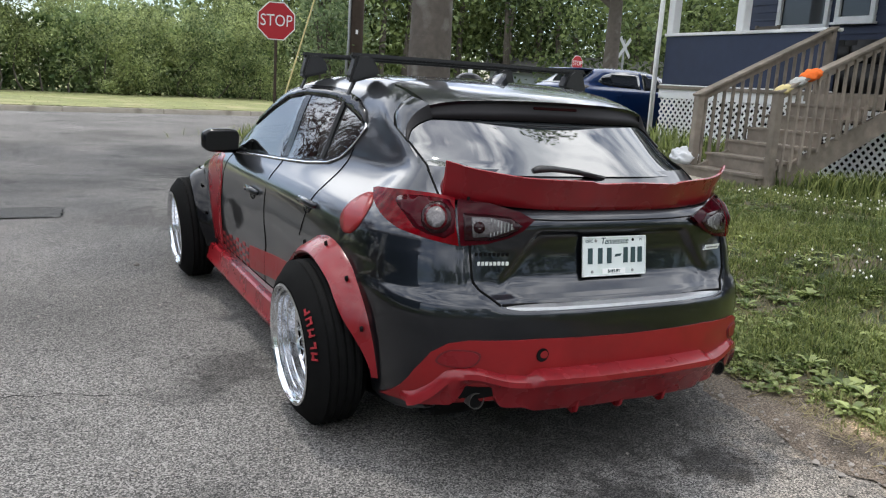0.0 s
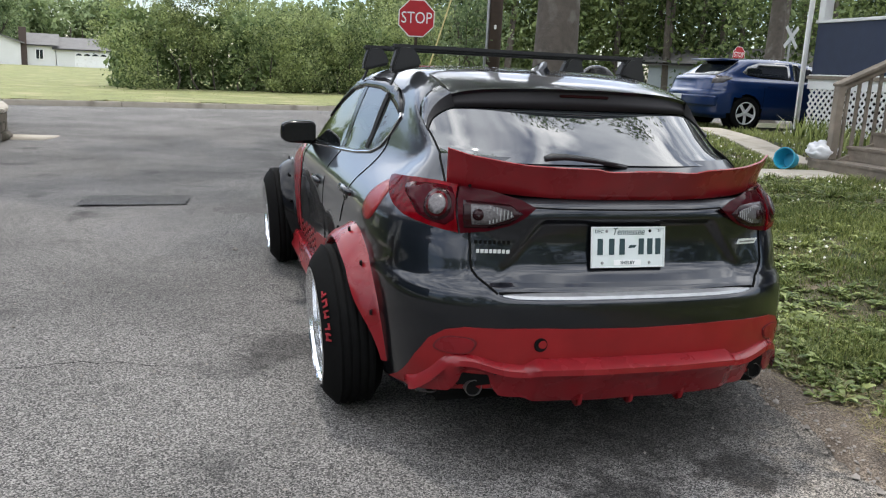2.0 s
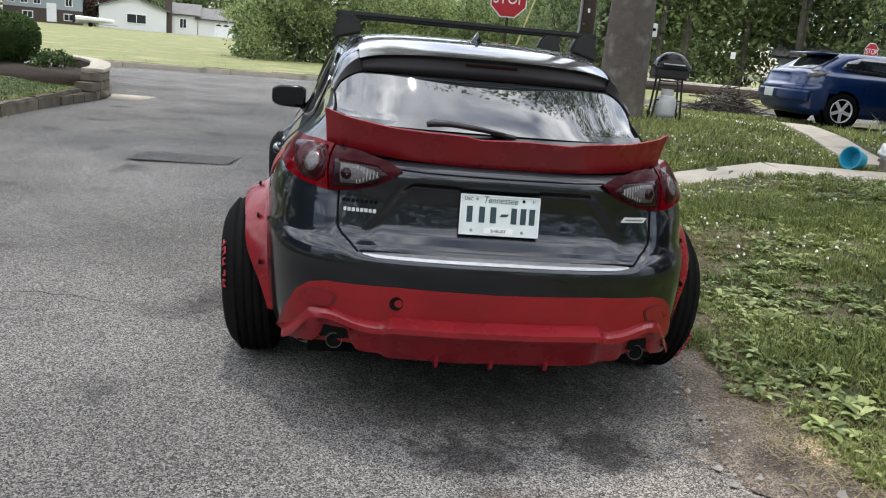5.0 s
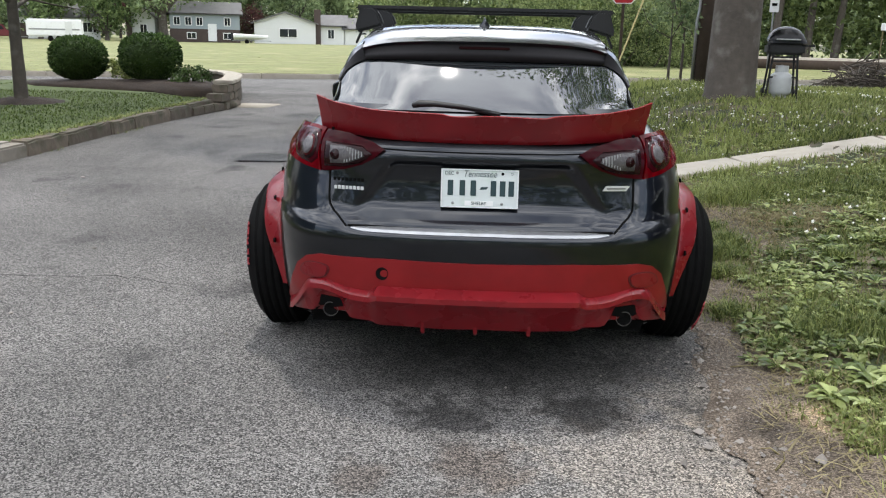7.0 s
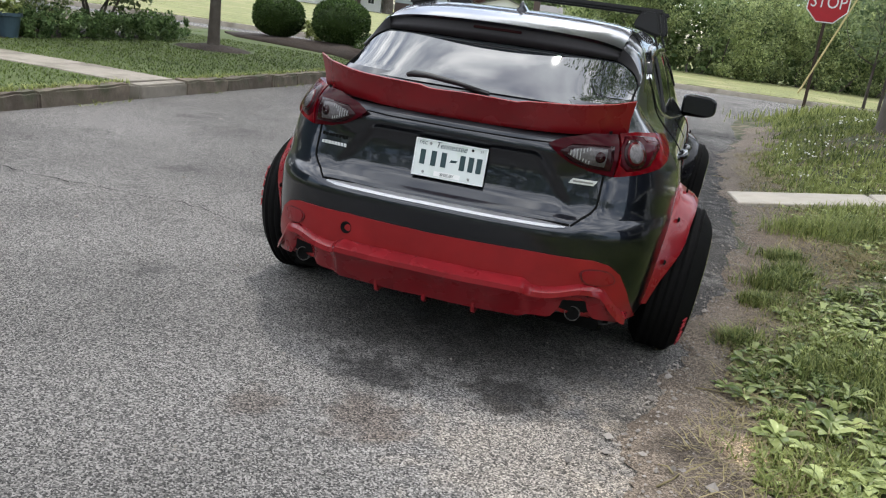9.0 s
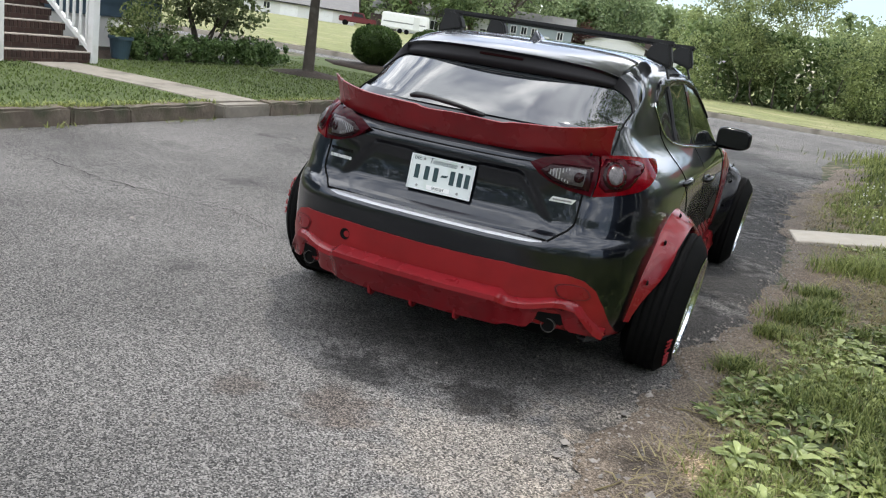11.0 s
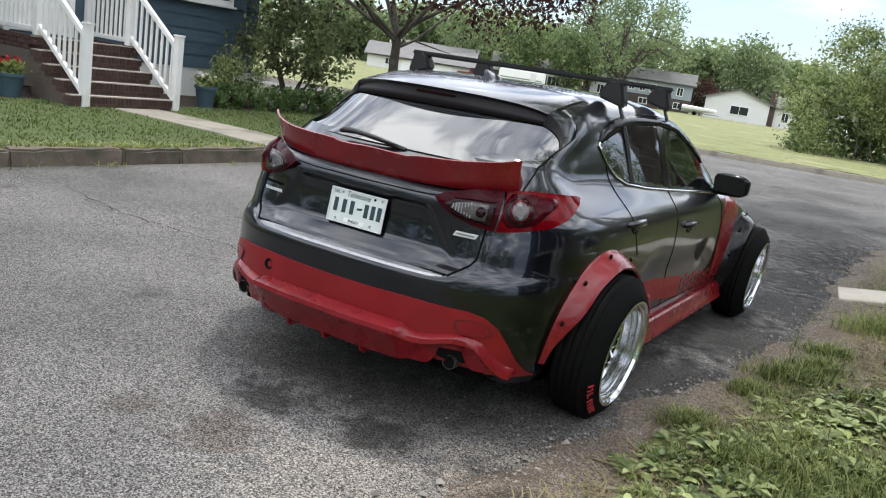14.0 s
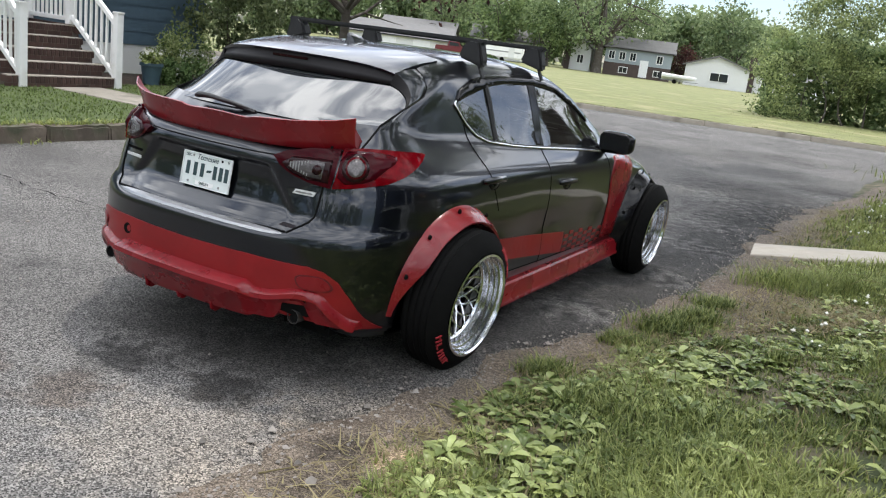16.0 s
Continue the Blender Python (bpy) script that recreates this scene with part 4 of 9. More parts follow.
for sx in (-0.37, 0.37):
    s1 = bm_box(sx, 1.95, 0.66, 0.48, 0.52, 0.16, 0.06)
    seat = part("seat", s1, M_SEAT, car, "grey cloth front seat", smooth=True)
    part("seat_back", bm_box(0, 0, 0, 0.46, 0.13, 0.62, 0.06, m=pose(sx, 1.66, 0.95, 14, 0, 0)), M_SEAT, seat, smooth=True)
    part("headrest", bm_box(0, 0, 0, 0.25, 0.09, 0.18, 0.045, m=pose(sx, 1.585, 1.24, 10, 0, 0)), M_SEAT, seat, smooth=True)
rear_seat = part("rear_seat", bm_box(0, 1.02, 0.90, 1.18, 0.14, 0.42, 0.05), M_SEAT, car, smooth=True)
for sx in (-0.38, 0.38):
    part("headrest", bm_box(sx, 0.98, 1.15, 0.24, 0.08, 0.12, 0.035), M_SEAT, rear_seat, smooth=True)
sw = bm_lathe([(0.170, -0.013), (0.186, 0), (0.170, 0.013), (0.156, 0)], 32, closed=True)
for a in (0, 140, 220):
    bm_box(0.08, 0, 0, 0.16, 0.03, 0.015, m=pose(0, 0, 0, 0, 0, a - 90), bm=sw)
sw.transform(pose(-0.37, 2.36, 0.98, 68, 0, 0))
part("steering_wheel", sw, M_BLACK, car, smooth=True)

# glass
for mode in ("right", "left"):
    sharp(part("side_window", skin.patch(mode, SIDE_WIN_R, 0.003, 0.006, 0.05, relax=25), M_SIDEGLASS, car, "tinted rear side window"), 40)
    sharp(part("side_window", skin.patch(mode, SIDE_WIN_F, 0.003, 0.006, 0.05, relax=25), M_SIDEGLASS, car, "tinted front side window"), 40)
    # pillar cover and rear quarter bar
    part("pillar_cover", skin.patch(mode, [(1.675, 1.018), (1.69, 1.352), (1.775, 1.352), (1.755, 1.010)], 0.005, 0.012, 0.03), M_BLACKGL, car)
    part("quarter_bar", skin.line(mode, [(1.24, 1.050), (1.235, 1.318)], 0.014, 0.004, 4), M_BLACK, car)
    # bright belt strip and dark weather shield above the glass
    part("belt_trim", skin.line(mode, [(2.64, 0.944), (2.30, 0.964), (2.05, 0.978), (1.75, 0.994), (1.40, 1.016), (1.16, 1.042), (1.065, 1.075), (0.985, 1.133), (0.908, 1.224), (0.930, 1.240)], 0.006, 0.004, 5), M_CHROME, car, "chrome belt strip", smooth=True)
    part("rain_visor", skin.patch(mode, [(0.925, 1.232), (0.98, 1.292), (1.10, 1.342), (1.26, 1.370), (1.45, 1.380), (1.78, 1.380), (2.06, 1.352), (2.30, 1.262), (2.47, 1.160), (2.46, 1.125), (2.28, 1.215), (2.04, 1.306), (1.78, 1.332), (1.45, 1.332), (1.25, 1.312), (1.06, 1.268)], 0.011, 0.013, 0.03, relax=4), M_BLACKGL, car, "gloss black rain visor", smooth=True)
part("windscreen", skin.patch("front", [(-0.62, 1.02), (0.62, 1.02), (0.50, 1.35), (-0.50, 1.35)], 0.004, 0.01, 0.07), M_GLASS, car, smooth=True)
# rear window: nearly flat across, wrapping round at both sides
GL_Z = (1.100, 1.125, 1.165, 1.200, 1.235, 1.262, 1.283, 1.300, 1.318)
GL_X = (0.652, 0.645, 0.645, 0.642, 0.628, 0.602, 0.562, 0.530, 0.500)


def glass_mid(z):
    return 0.090 + 1.41 * (z - 1.045) - 0.016 * (1 - ((z - 1.20) / 0.13) ** 2)


WRAP = [(skin.cast("rear", x, z)[0].y - 0.011 - glass_mid(z)) / (x / 0.645) ** 3.6 for x, z in ((0.652, 1.100), (0.645, 1.150), (0.638, 1.205), (0.615, 1.260), (0.560, 1.320))]


def glass_y(x, z):
    return glass_mid(z) + pchip((1.100, 1.150, 1.205, 1.260, 1.320), WRAP, z) * (abs(x) / 0.645) ** 3.6


gl_bm = bmesh.new()
rows_ = []
for z in np.linspace(1.106, 1.318, 32):
    xe = pchip(GL_Z, GL_X, float(z))
    xs_ = np.sin(np.linspace(-0.5, 0.5, 57) * math.pi * 0.8) / math.sin(0.4 * math.pi) * xe
    row = [gl_bm.verts.new((x, glass_y(x, float(z)), z)) for x in xs_]
    rim = [gl_bm.verts.new((sx * (xe - 0.004), glass_y(xe, float(z)) + 0.018, z)) for sx in (-1, 1)]
    rows_.append([rim[0]] + row + [rim[1]])
rows_.insert(0, [gl_bm.verts.new((v.co.x, v.co.y + 0.014, v.co.z - 0.002)) for v in rows_[0]])
for p, q in zip(rows_, rows_[1:]):
    for k in range(len(p) - 1):
        gl_bm.faces.new((p[k], p[k + 1], q[k + 1], q[k]))
bmesh.ops.recalc_face_normals(gl_bm, faces=gl_bm.faces[:])
sharp(part("rear_window", gl_bm, M_GLASS, car, "dark tinted rear window"), 40)

# roof spoiler over the rear window, with its dark rear face and side fins
sp, face = bmesh.new(), bmesh.new()
rows_, frows = [], []
for x in np.linspace(-0.545, 0.545, 41):
    u = abs(x) / 0.60
    y_e = 0.440 + 0.14 * u ** 2.4
    z_e = 1.384 - 0.020 * u ** 2 - 0.035 * u ** 6 - 0.010 * u ** 12
    roof_, _n = skin.cast("top", x * 0.97, 0.90)
    y_i, z_i = 0.90, roof_.z + 0.003
    z_l = 1.302 - 0.012 * u ** 4
    y_l = glass_y(x, z_l)
    rows_.append([sp.verts.new(p) for p in ((x, y_i, z_i), (x, y_i * 0.6 + y_e * 0.4, z_i * 0.6 + z_e * 0.4 + 0.010), (x, y_i * 0.25 + y_e * 0.75, z_i * 0.25 + z_e * 0.75 + 0.010), (x, y_e + 0.016, z_e + 0.006), (x, y_e, z_e), (x, y_e + 0.006, z_e - 0.012), (x, y_e + 0.06, z_e - 0.016), (x, y_i, z_i - 0.06))])
    frows.append([face.verts.new(p) for p in ((x, y_e + 0.008, z_e - 0.010), (x, y_e + 0.010, z_e - 0.026), (x, min(y_e + 0.012, y_l - 0.004), (z_e + z_l) / 2 - 0.006), (x, y_l - 0.010, z_l), (x, y_l + 0.02, z_l - 0.002))])
for rr_, bm_ in ((rows_, sp), (frows, face)):
    for p, q in zip(rr_, rr_[1:]):
        for k in range(len(p) - 1):
            bm_.faces.new((p[k], q[k], q[k + 1], p[k + 1]))
sp.faces.new(rows_[0][::-1])
sp.faces.new(rows_[-1])
for bm_ in (sp, face):
    bmesh.ops.recalc_face_normals(bm_, faces=bm_.faces[:])
roof_sp = sharp(part("roof_spoiler", sp, M_PAINT, car, "dark grey roof spoiler over the rear window"), 40)
part("spoiler_face", face, M_TRIM, roof_sp, "black underside of the spoiler", smooth=True)


def along(curve, a):
    ts = np.linspace(0, 1, len(curve))
    return [pchip(ts, [q[c] for q in curve], float(a)) for c in range(3)]


# the spoiler's ends sweep down beside the glass: a painted fin outside, a black edge inside
FIN_OUT = ((0.556, 0.700, 1.374), (0.604, 0.700, 1.340), (0.630, 0.690, 1.297), (0.641, 0.655, 1.256), (0.650, 0.590, 1.229), (0.649, 0.528, 1.204))
FIN_MID = ((0.545, 0.553, 1.349), (0.580, 0.572, 1.322), (0.606, 0.582, 1.292), (0.628, 0.576, 1.258), (0.641, 0.552, 1.228), (0.648, 0.522, 1.202))
FIN_IN = ((0.530, 0.540, 1.296), (0.562, 0.550, 1.283), (0.590, 0.555, 1.268), (0.614, 0.553, 1.249), (0.633, 0.538, 1.225), (0.646, 0.518, 1.200))
for sx in (-1, 1):
    for name_, c0, c1, lift, material_ in (("side_fin", FIN_OUT, FIN_MID, 0.006, M_PAINT), ("fin_edge", FIN_MID, FIN_IN, 0.002, M_TRIM)):
        fb = bmesh.new()
        rows_ = []
        for a in np.linspace(0, 1, 29):
            p0, p1 = (Vector(along(c, a)) for c in (c0, c1))
            row = []
            for w in (-0.08, 0.0, 0.25, 0.5, 0.75, 1.0, 1.08):
                p_ = p0.lerp(p1, w)
                p_ += Vector((0.5, -0.3, 0.8)).normalized() * lift * (4 * w * (1 - w) if 0 < w < 1 else 0.0)
                if w == 1.08 and name_ == "side_fin" or w == -0.08 and name_ == "fin_edge":
                    p_ = p0.lerp(p1, round(w)) + Vector((-0.010, 0.022, -0.012))
                elif not 0 <= w <= 1:
                    p_ = p0.lerp(p1, round(w)) + Vector((-0.012, 0.020, -0.008))
                p_.x *= sx
                row.append(fb.verts.new(p_))
            rows_.append(row)
        for p, q in zip(rows_, rows_[1:]):
            for k in range(6):
                fb.faces.new((p[k], p[k + 1], q[k + 1], q[k]))
        bmesh.ops.recalc_face_normals(fb, faces=fb.faces[:])
        sharp(part(name_, fb, material_, roof_sp, "" if material_ is M_PAINT else "black inner edge of the fin"), 50)
part("brake_light", bm_box(0, 0.450, 1.356, 0.22, 0.014, 0.012, 0.003), M_LAMPHOUSE, roof_sp, "dark red high brake light")

# tailgate gap lines
def gap(mode, pts, r=0.0030):
    return part("panel_gap", skin.line(mode, pts, r, 0.0005, 5), M_DARK, car)


for sx in (-1, 1):
    gap("rear", [(sx * (0.606 - 0.085 * float(1 - sstep(0.660, 0.780, z)) ** 2), z) for z in np.linspace(0.99, 0.672, 14)], 0.0045)
    gap("cyl", [(sx * math.atan2(x, 1.0 - y), z) for x, y, z in ((0.648, 0.200, 1.022), (0.645, 0.281, 1.079), (0.650, 0.335, 1.125), (0.650, 0.525, 1.203), (0.653, 0.593, 1.230), (0.645, 0.662, 1.257), (0.634, 0.700, 1.298), (0.608, 0.708, 1.341), (0.560, 0.708, 1.375))], 0.0045)
    side = "right" if sx > 0 else "left"
    gap(side, [(1.715, 1.00), (1.72, 0.90), (1.735, 0.60), (1.745, 0.33)])
    gap(side, [(0.97, 1.13), (0.985, 1.05), (1.00, 0.95), (1.04, 0.82), (1.09, 0.72)])
    gap(side, [(2.62, 0.95), (2.68, 0.80), (2.70, 0.60), (2.68, 0.34)])
    gap(side, [(1.09, 0.345), (1.75, 0.340), (2.70, 0.345)])
# crease under the ducktail, from lamp to lamp
gap("rear", [(-0.390, 0.970), (-0.28, 0.966), (0, 0.964), (0.28, 0.966), (0.390, 0.970)], 0.0030)
gap("rear", [(-0.520, 0.674), (-0.25, 0.672), (0, 0.672), (0.25, 0.672), (0.520, 0.674)], 0.005)

# bright scuff strip on the bumper's shelf
ss = bmesh.new()
st = []
for x in np.linspace(-0.507, 0.507, 25):
    y_o = skin.cast("rear", x, 0.652)[0].y
    w_ = 0.005 + 0.023 * (1 - (abs(x) / 0.507) ** 5)
    st.append([ss.verts.new((x, y_o + 0.010, 0.658)), ss.verts.new((x, y_o + 0.014, 0.669)), ss.verts.new((x, y_o + 0.014 + w_, 0.669 + 0.30 * w_)), ss.verts.new((x, y_o + 0.018 + w_, 0.655))])
for p, q in zip(st, st[1:]):
    for k in range(3):
        ss.faces.new((p[k], p[k + 1], q[k + 1], q[k]))
bmesh.ops.recalc_face_normals(ss, faces=ss.faces[:])
part("scuff_strip", ss, M_BRUSHED, car, "bright metal bumper scuff strip")


# tail lamps: outer part on the body, inner part on the tailgate
def cyl(x, y, z):
    return (math.atan2(x, 1.0 - y), z)


def upright(a, z):
    """The lamp faces stand steeper than the body behind them."""
    return 0.13 * max(0.0, z - 0.875)


for sx in (-1, 1):
    outer = [cyl(sx * x, y, z) for x, y, z in ((0.632, 0.115, 1.010), (0.680, 0.19, 1.016), (0.730, 0.28, 1.018), (0.760, 0.38, 1.013), (0.772, 0.46, 1.007), (0.778, 0.495, 0.999), (0.798, 0.45, 0.977), (0.815, 0.375, 0.948), (0.817, 0.30, 0.924), (0.798, 0.22, 0.902), (0.722, 0.10, 0.880), (0.640, 0.05, 0.868))]
    inner = [cyl(sx * x, y, z) for x, y, z in ((0.624, 0.11, 1.008), (0.632, 0.05, 0.868), (0.55, 0.01, 0.880), (0.475, -0.017, 0.906), (0.42, -0.015, 0.932), (0.378, -0.015, 0.962), (0.43, 0.0, 0.982), (0.54, 0.023, 1.002))]
    lamp = part("tail_light", skin.patch("cyl", outer, 0.012, 0.03, 0.02, bulge=upright), M_TLRED, car, "red tail light with a round clear lens", smooth=False)
    sharp(lamp, 40)
    lamp2 = sharp(part("tail_light", skin.patch("cyl", inner, 0.010, 0.03, 0.02, bulge=upright), M_TLDARK, car, "smoked red inner tail light on the tailgate"), 40)

    def disc_on(cx, cy, cz, r, n=20):
        return [cyl(sx * (cx + r * 0.92 * math.cos(a)), cy + r * 0.72 * math.cos(a), cz + r * math.sin(a)) for a in np.linspace(0, 2 * math.pi, n, endpoint=False)]
    # dark housing round the lens, widened to paint a shadow inside the lamp
    house_ = [cyl(sx * x, y, z) for x, y, z in ((0.640, 0.09, 1.000), (0.70, 0.17, 1.008), (0.758, 0.30, 1.002), (0.768, 0.30, 0.978), (0.764, 0.22, 0.945), (0.748, 0.16, 0.905), (0.645, 0.07, 0.886))]
    part("lamp_housing", skin.patch("cyl", house_, 0.0135, 0.008, 0.02, rounded=1, bulge=upright), M_TLDARK, lamp, smooth=True)
    part("lamp_ring", skin.patch("cyl", disc_on(0.700, 0.115, 0.950, 0.047), 0.0165, 0.01, 0.015, bulge=upright), M_LAMPHOUSE, lamp, smooth=True)
    part("lamp_ring", skin.patch("cyl", disc_on(0.700, 0.115, 0.950, 0.036), 0.0200, 0.01, 0.015, bulge=upright), M_TLRING, lamp, smooth=True)
    part("clear_lens", skin.patch("cyl", disc_on(0.699, 0.115, 0.950, 0.029), 0.0225, 0.01, 0.012, bulge=upright), M_TLCLEAR, lamp, "round clear reversing lens", smooth=True)
    pocket = [cyl(sx * x, y, z) for x, y, z in ((0.618, 0.07, 0.972), (0.618, 0.05, 0.888), (0.54, 0.01, 0.894), (0.475, -0.01, 0.914), (0.425, -0.01, 0.944), (0.47, 0.0, 0.968), (0.54, 0.02, 0.972))]
    part("lamp_housing", skin.patch("cyl", pocket, 0.0125, 0.006, 0.02, bulge=upright), M_LAMPHOUSE, lamp2, smooth=True)
    clear = [cyl(sx * x, y, z) for x, y, z in ((0.596, 0.05, 0.962), (0.592, 0.04, 0.902), (0.53, 0.01, 0.908), (0.455, -0.005, 0.936), (0.475, 0.0, 0.954), (0.54, 0.02, 0.964))]
    part("clear_lens", skin.patch("cyl", clear, 0.0145, 0.006, 0.02, bulge=upright), M_TLCLEAR, lamp2, "clear ribbed lens strip", smooth=True)
    for k in range(7):
        xk = 0.462 + 0.0125 * k
        zl, zh = 0.934 - 0.0040 * k, 0.950 + 0.0018 * k
        rb_ = [cyl(sx * xx, 0.0 + 0.15 * (xx - 0.46), zz) for xx, zz in ((xk, zl), (xk + 0.004, zl), (xk + 0.004, zh), (xk, zh))]
        part("lens_rib", skin.patch("cyl", rb_, 0.0165, 0.003, 0.03, bulge=upright), M_STEEL, lamp2)
    part("bulb", skin.patch("cyl", disc_on(0.572, 0.035, 0.934, 0.017, 12), 0.0165, 0.004, 0.02, bulge=upright), M_LAMPHOUSE, lamp2, "dark round bulb socket", smooth=True)

# ducktail spoiler on the tailgate's edge
du = bmesh.new()
rows_ = []
for x in np.linspace(-0.660, 0.660, 61):
    u = abs(x) / 0.66
    yb = -0.006 + 0.171 * u ** 4
    zb = 1.000 + 0.032 * u ** 2.4
    end = float(sstep(0.90, 1.0, u))
    h_ = 0.116 + 0.018 * u ** 2.4 - 0.014 * u - 0.007 * float(sstep(-0.16, -0.12, x)) * float(1 - sstep(0.24, 0.28, x)) + 0.004 * noise.noise(Vector((x * 6, 0, 0)))
    yt = yb - 0.059 + 0.010 * end
    zt = zb + h_ + 0.012 * end
    wav = 0.006 * noise.noise(Vector((x * 5, 3, 0)))
    rows_.append([du.verts.new(p) for p in ((x, yb + 0.004, zb - 0.003), (x, yb - 0.012 + 0.6 * wav, zb + h_ * 0.14), (x * 1.003, yb - 0.026 + 1.4 * wav, zb + h_ * 0.5), (x * (1 + 0.020 * end), yt, zt), (x * (1 + 0.020 * end), yt + 0.008, zt + 0.003), (x, yt + 0.030, zt - 0.045), (x * (1 - 0.03 * end), yb + 0.06, zb + 0.030))])
for p, q in zip(rows_, rows_[1:]):
    for k in range(6):
        du.faces.new((p[k], q[k], q[k + 1], p[k + 1]))
du.faces.new(rows_[0][::-1])
du.faces.new(rows_[-1])
bmesh.ops.recalc_face_normals(du, faces=du.faces[:])
duck = sharp(part("ducktail_spoiler", du, M_RED, car, "red add-on ducktail spoiler with wavy edge"), 32)
for x in (-0.60, 0.60):
    part("bolt", bm_lathe([(0, 0.004), (0.006, 0.003), (0.007, 0)], 8, m=pose(x, 0.075, 1.035, 90, 0, 0)), M_DARK, duck)

# wiper at the foot of the rear window
wp = bm_tube([(-0.285, 0.148, 1.128), (-0.26, 0.144, 1.136), (-0.20, 0.146, 1.137), (-0.08, 0.152, 1.127), (0.03, 0.164, 1.111)], [0.018, 0.025, 0.021, 0.015, 0.008], 8, squash=0.6)
wiper = part("wiper", wp, M_BLACK, car, "black rear wiper arm", smooth=True)
part("wiper_blade", bm_tube([(-0.19, 0.148, 1.134), (-0.06, 0.156, 1.121), (0.07, 0.170, 1.100)], 0.010, 6), M_BLACK, wiper)

# red lower bumper: face, thick moulded lip, diffuser and fins
LOW = [(-0.822, 0.262), (-0.812, 0.300), (-0.775, 0.415), (-0.740, 0.490), (-0.695, 0.530), (-0.635, 0.548), (-0.38, 0.558), (0, 0.552), (0.38, 0.558), (0.635, 0.548), (0.695, 0.530), (0.740, 0.490), (0.775, 0.415), (0.812, 0.300), (0.822, 0.262), (0.50, 0.33), (-0.50, 0.33)]
sharp(part("lower_bumper", skin.patch("rear", LOW, 0.006, 0.012, 0.04), M_REDFLAT, car, "red wrapped lower bumper"), 50)
lip = bmesh.new()
rows_ = []
for x in np.linspace(-0.795, 0.795, 107):
    u = abs(x)
    p_, n_ = skin.cast("rear", float(np.clip(x, -0.82, 0.82)), 0.34)
    yb = p_.y
    mid = float(1 - sstep(0.385, 0.430, u))
    zt = 0.425 + 0.024 * mid + 0.028 * math.exp(-((u - 0.62) / 0.09) ** 2) - 0.085 * float(sstep(0.68, 0.77, u)) - 0.03 * float(sstep(0.75, 0.795, u))
    zb = 0.296 - 0.012 * mid + 0.078 * math.exp(-((u - 0.590) / 0.062) ** 4) - 0.020 * float(sstep(0.68, 0.79, u)) + 0.006 * noise.noise(Vector((x * 4, 9, 0)))
    out = 0.050 + 0.045 * mid - 0.015 * float(sstep(0.7, 0.79, u)) + 0.006 * noise.noise(Vector((x * 5, 1, 0)))
    rows_.append([lip.verts.new(q) for q in ((x, yb + 0.01, zt), (x, yb - 0.5 * out, zt - 0.004), (x, yb - out, zt - 0.022), (x, yb - out - 0.003, zt - 0.042), (x, yb - 0.6 * out, 0.45 * zt + 0.55 * zb), (x, yb - 0.32 * out, zb + 0.012), (x, yb - 0.22 * out, zb), (x, yb + 0.05, zb + 0.006), (x, yb + 0.09, zb + 0.06))])
for p, q in zip(rows_, rows_[1:]):
    for k in range(8):
        lip.faces.new((p[k], q[k], q[k + 1], p[k + 1]))
lip.faces.new(rows_[0][::-1])
lip.faces.new(rows_[-1])
bmesh.ops.recalc_face_normals(lip, faces=lip.faces[:])
diff = sharp(part("diffuser_lip", lip, M_RED, car, "moulded red diffuser lip with scratches"), 38)


def fin_blade(x, y, z):
    """A thin upright blade under the lip, swept up towards the front."""
    b = bm_prism([(0.0, 0.02), (0.012, -0.036), (0.035, -0.050), (0.075, -0.040), (0.15, 0.0), (0.19, 0.03)], 0.016, bevel=0.003)
    b.transform(Matrix.Translation((x, y, z)) @ pose(0, 0, 0, 0, 0, 90) @ Matrix.Translation((0, -0.008, 0)))
    return b


for x in (-0.212, -0.004, 0.206):
    part("diffuser_fin", fin_blade(x, -0.176, 0.302), M_RED, diff, "thin red diffuser fin")
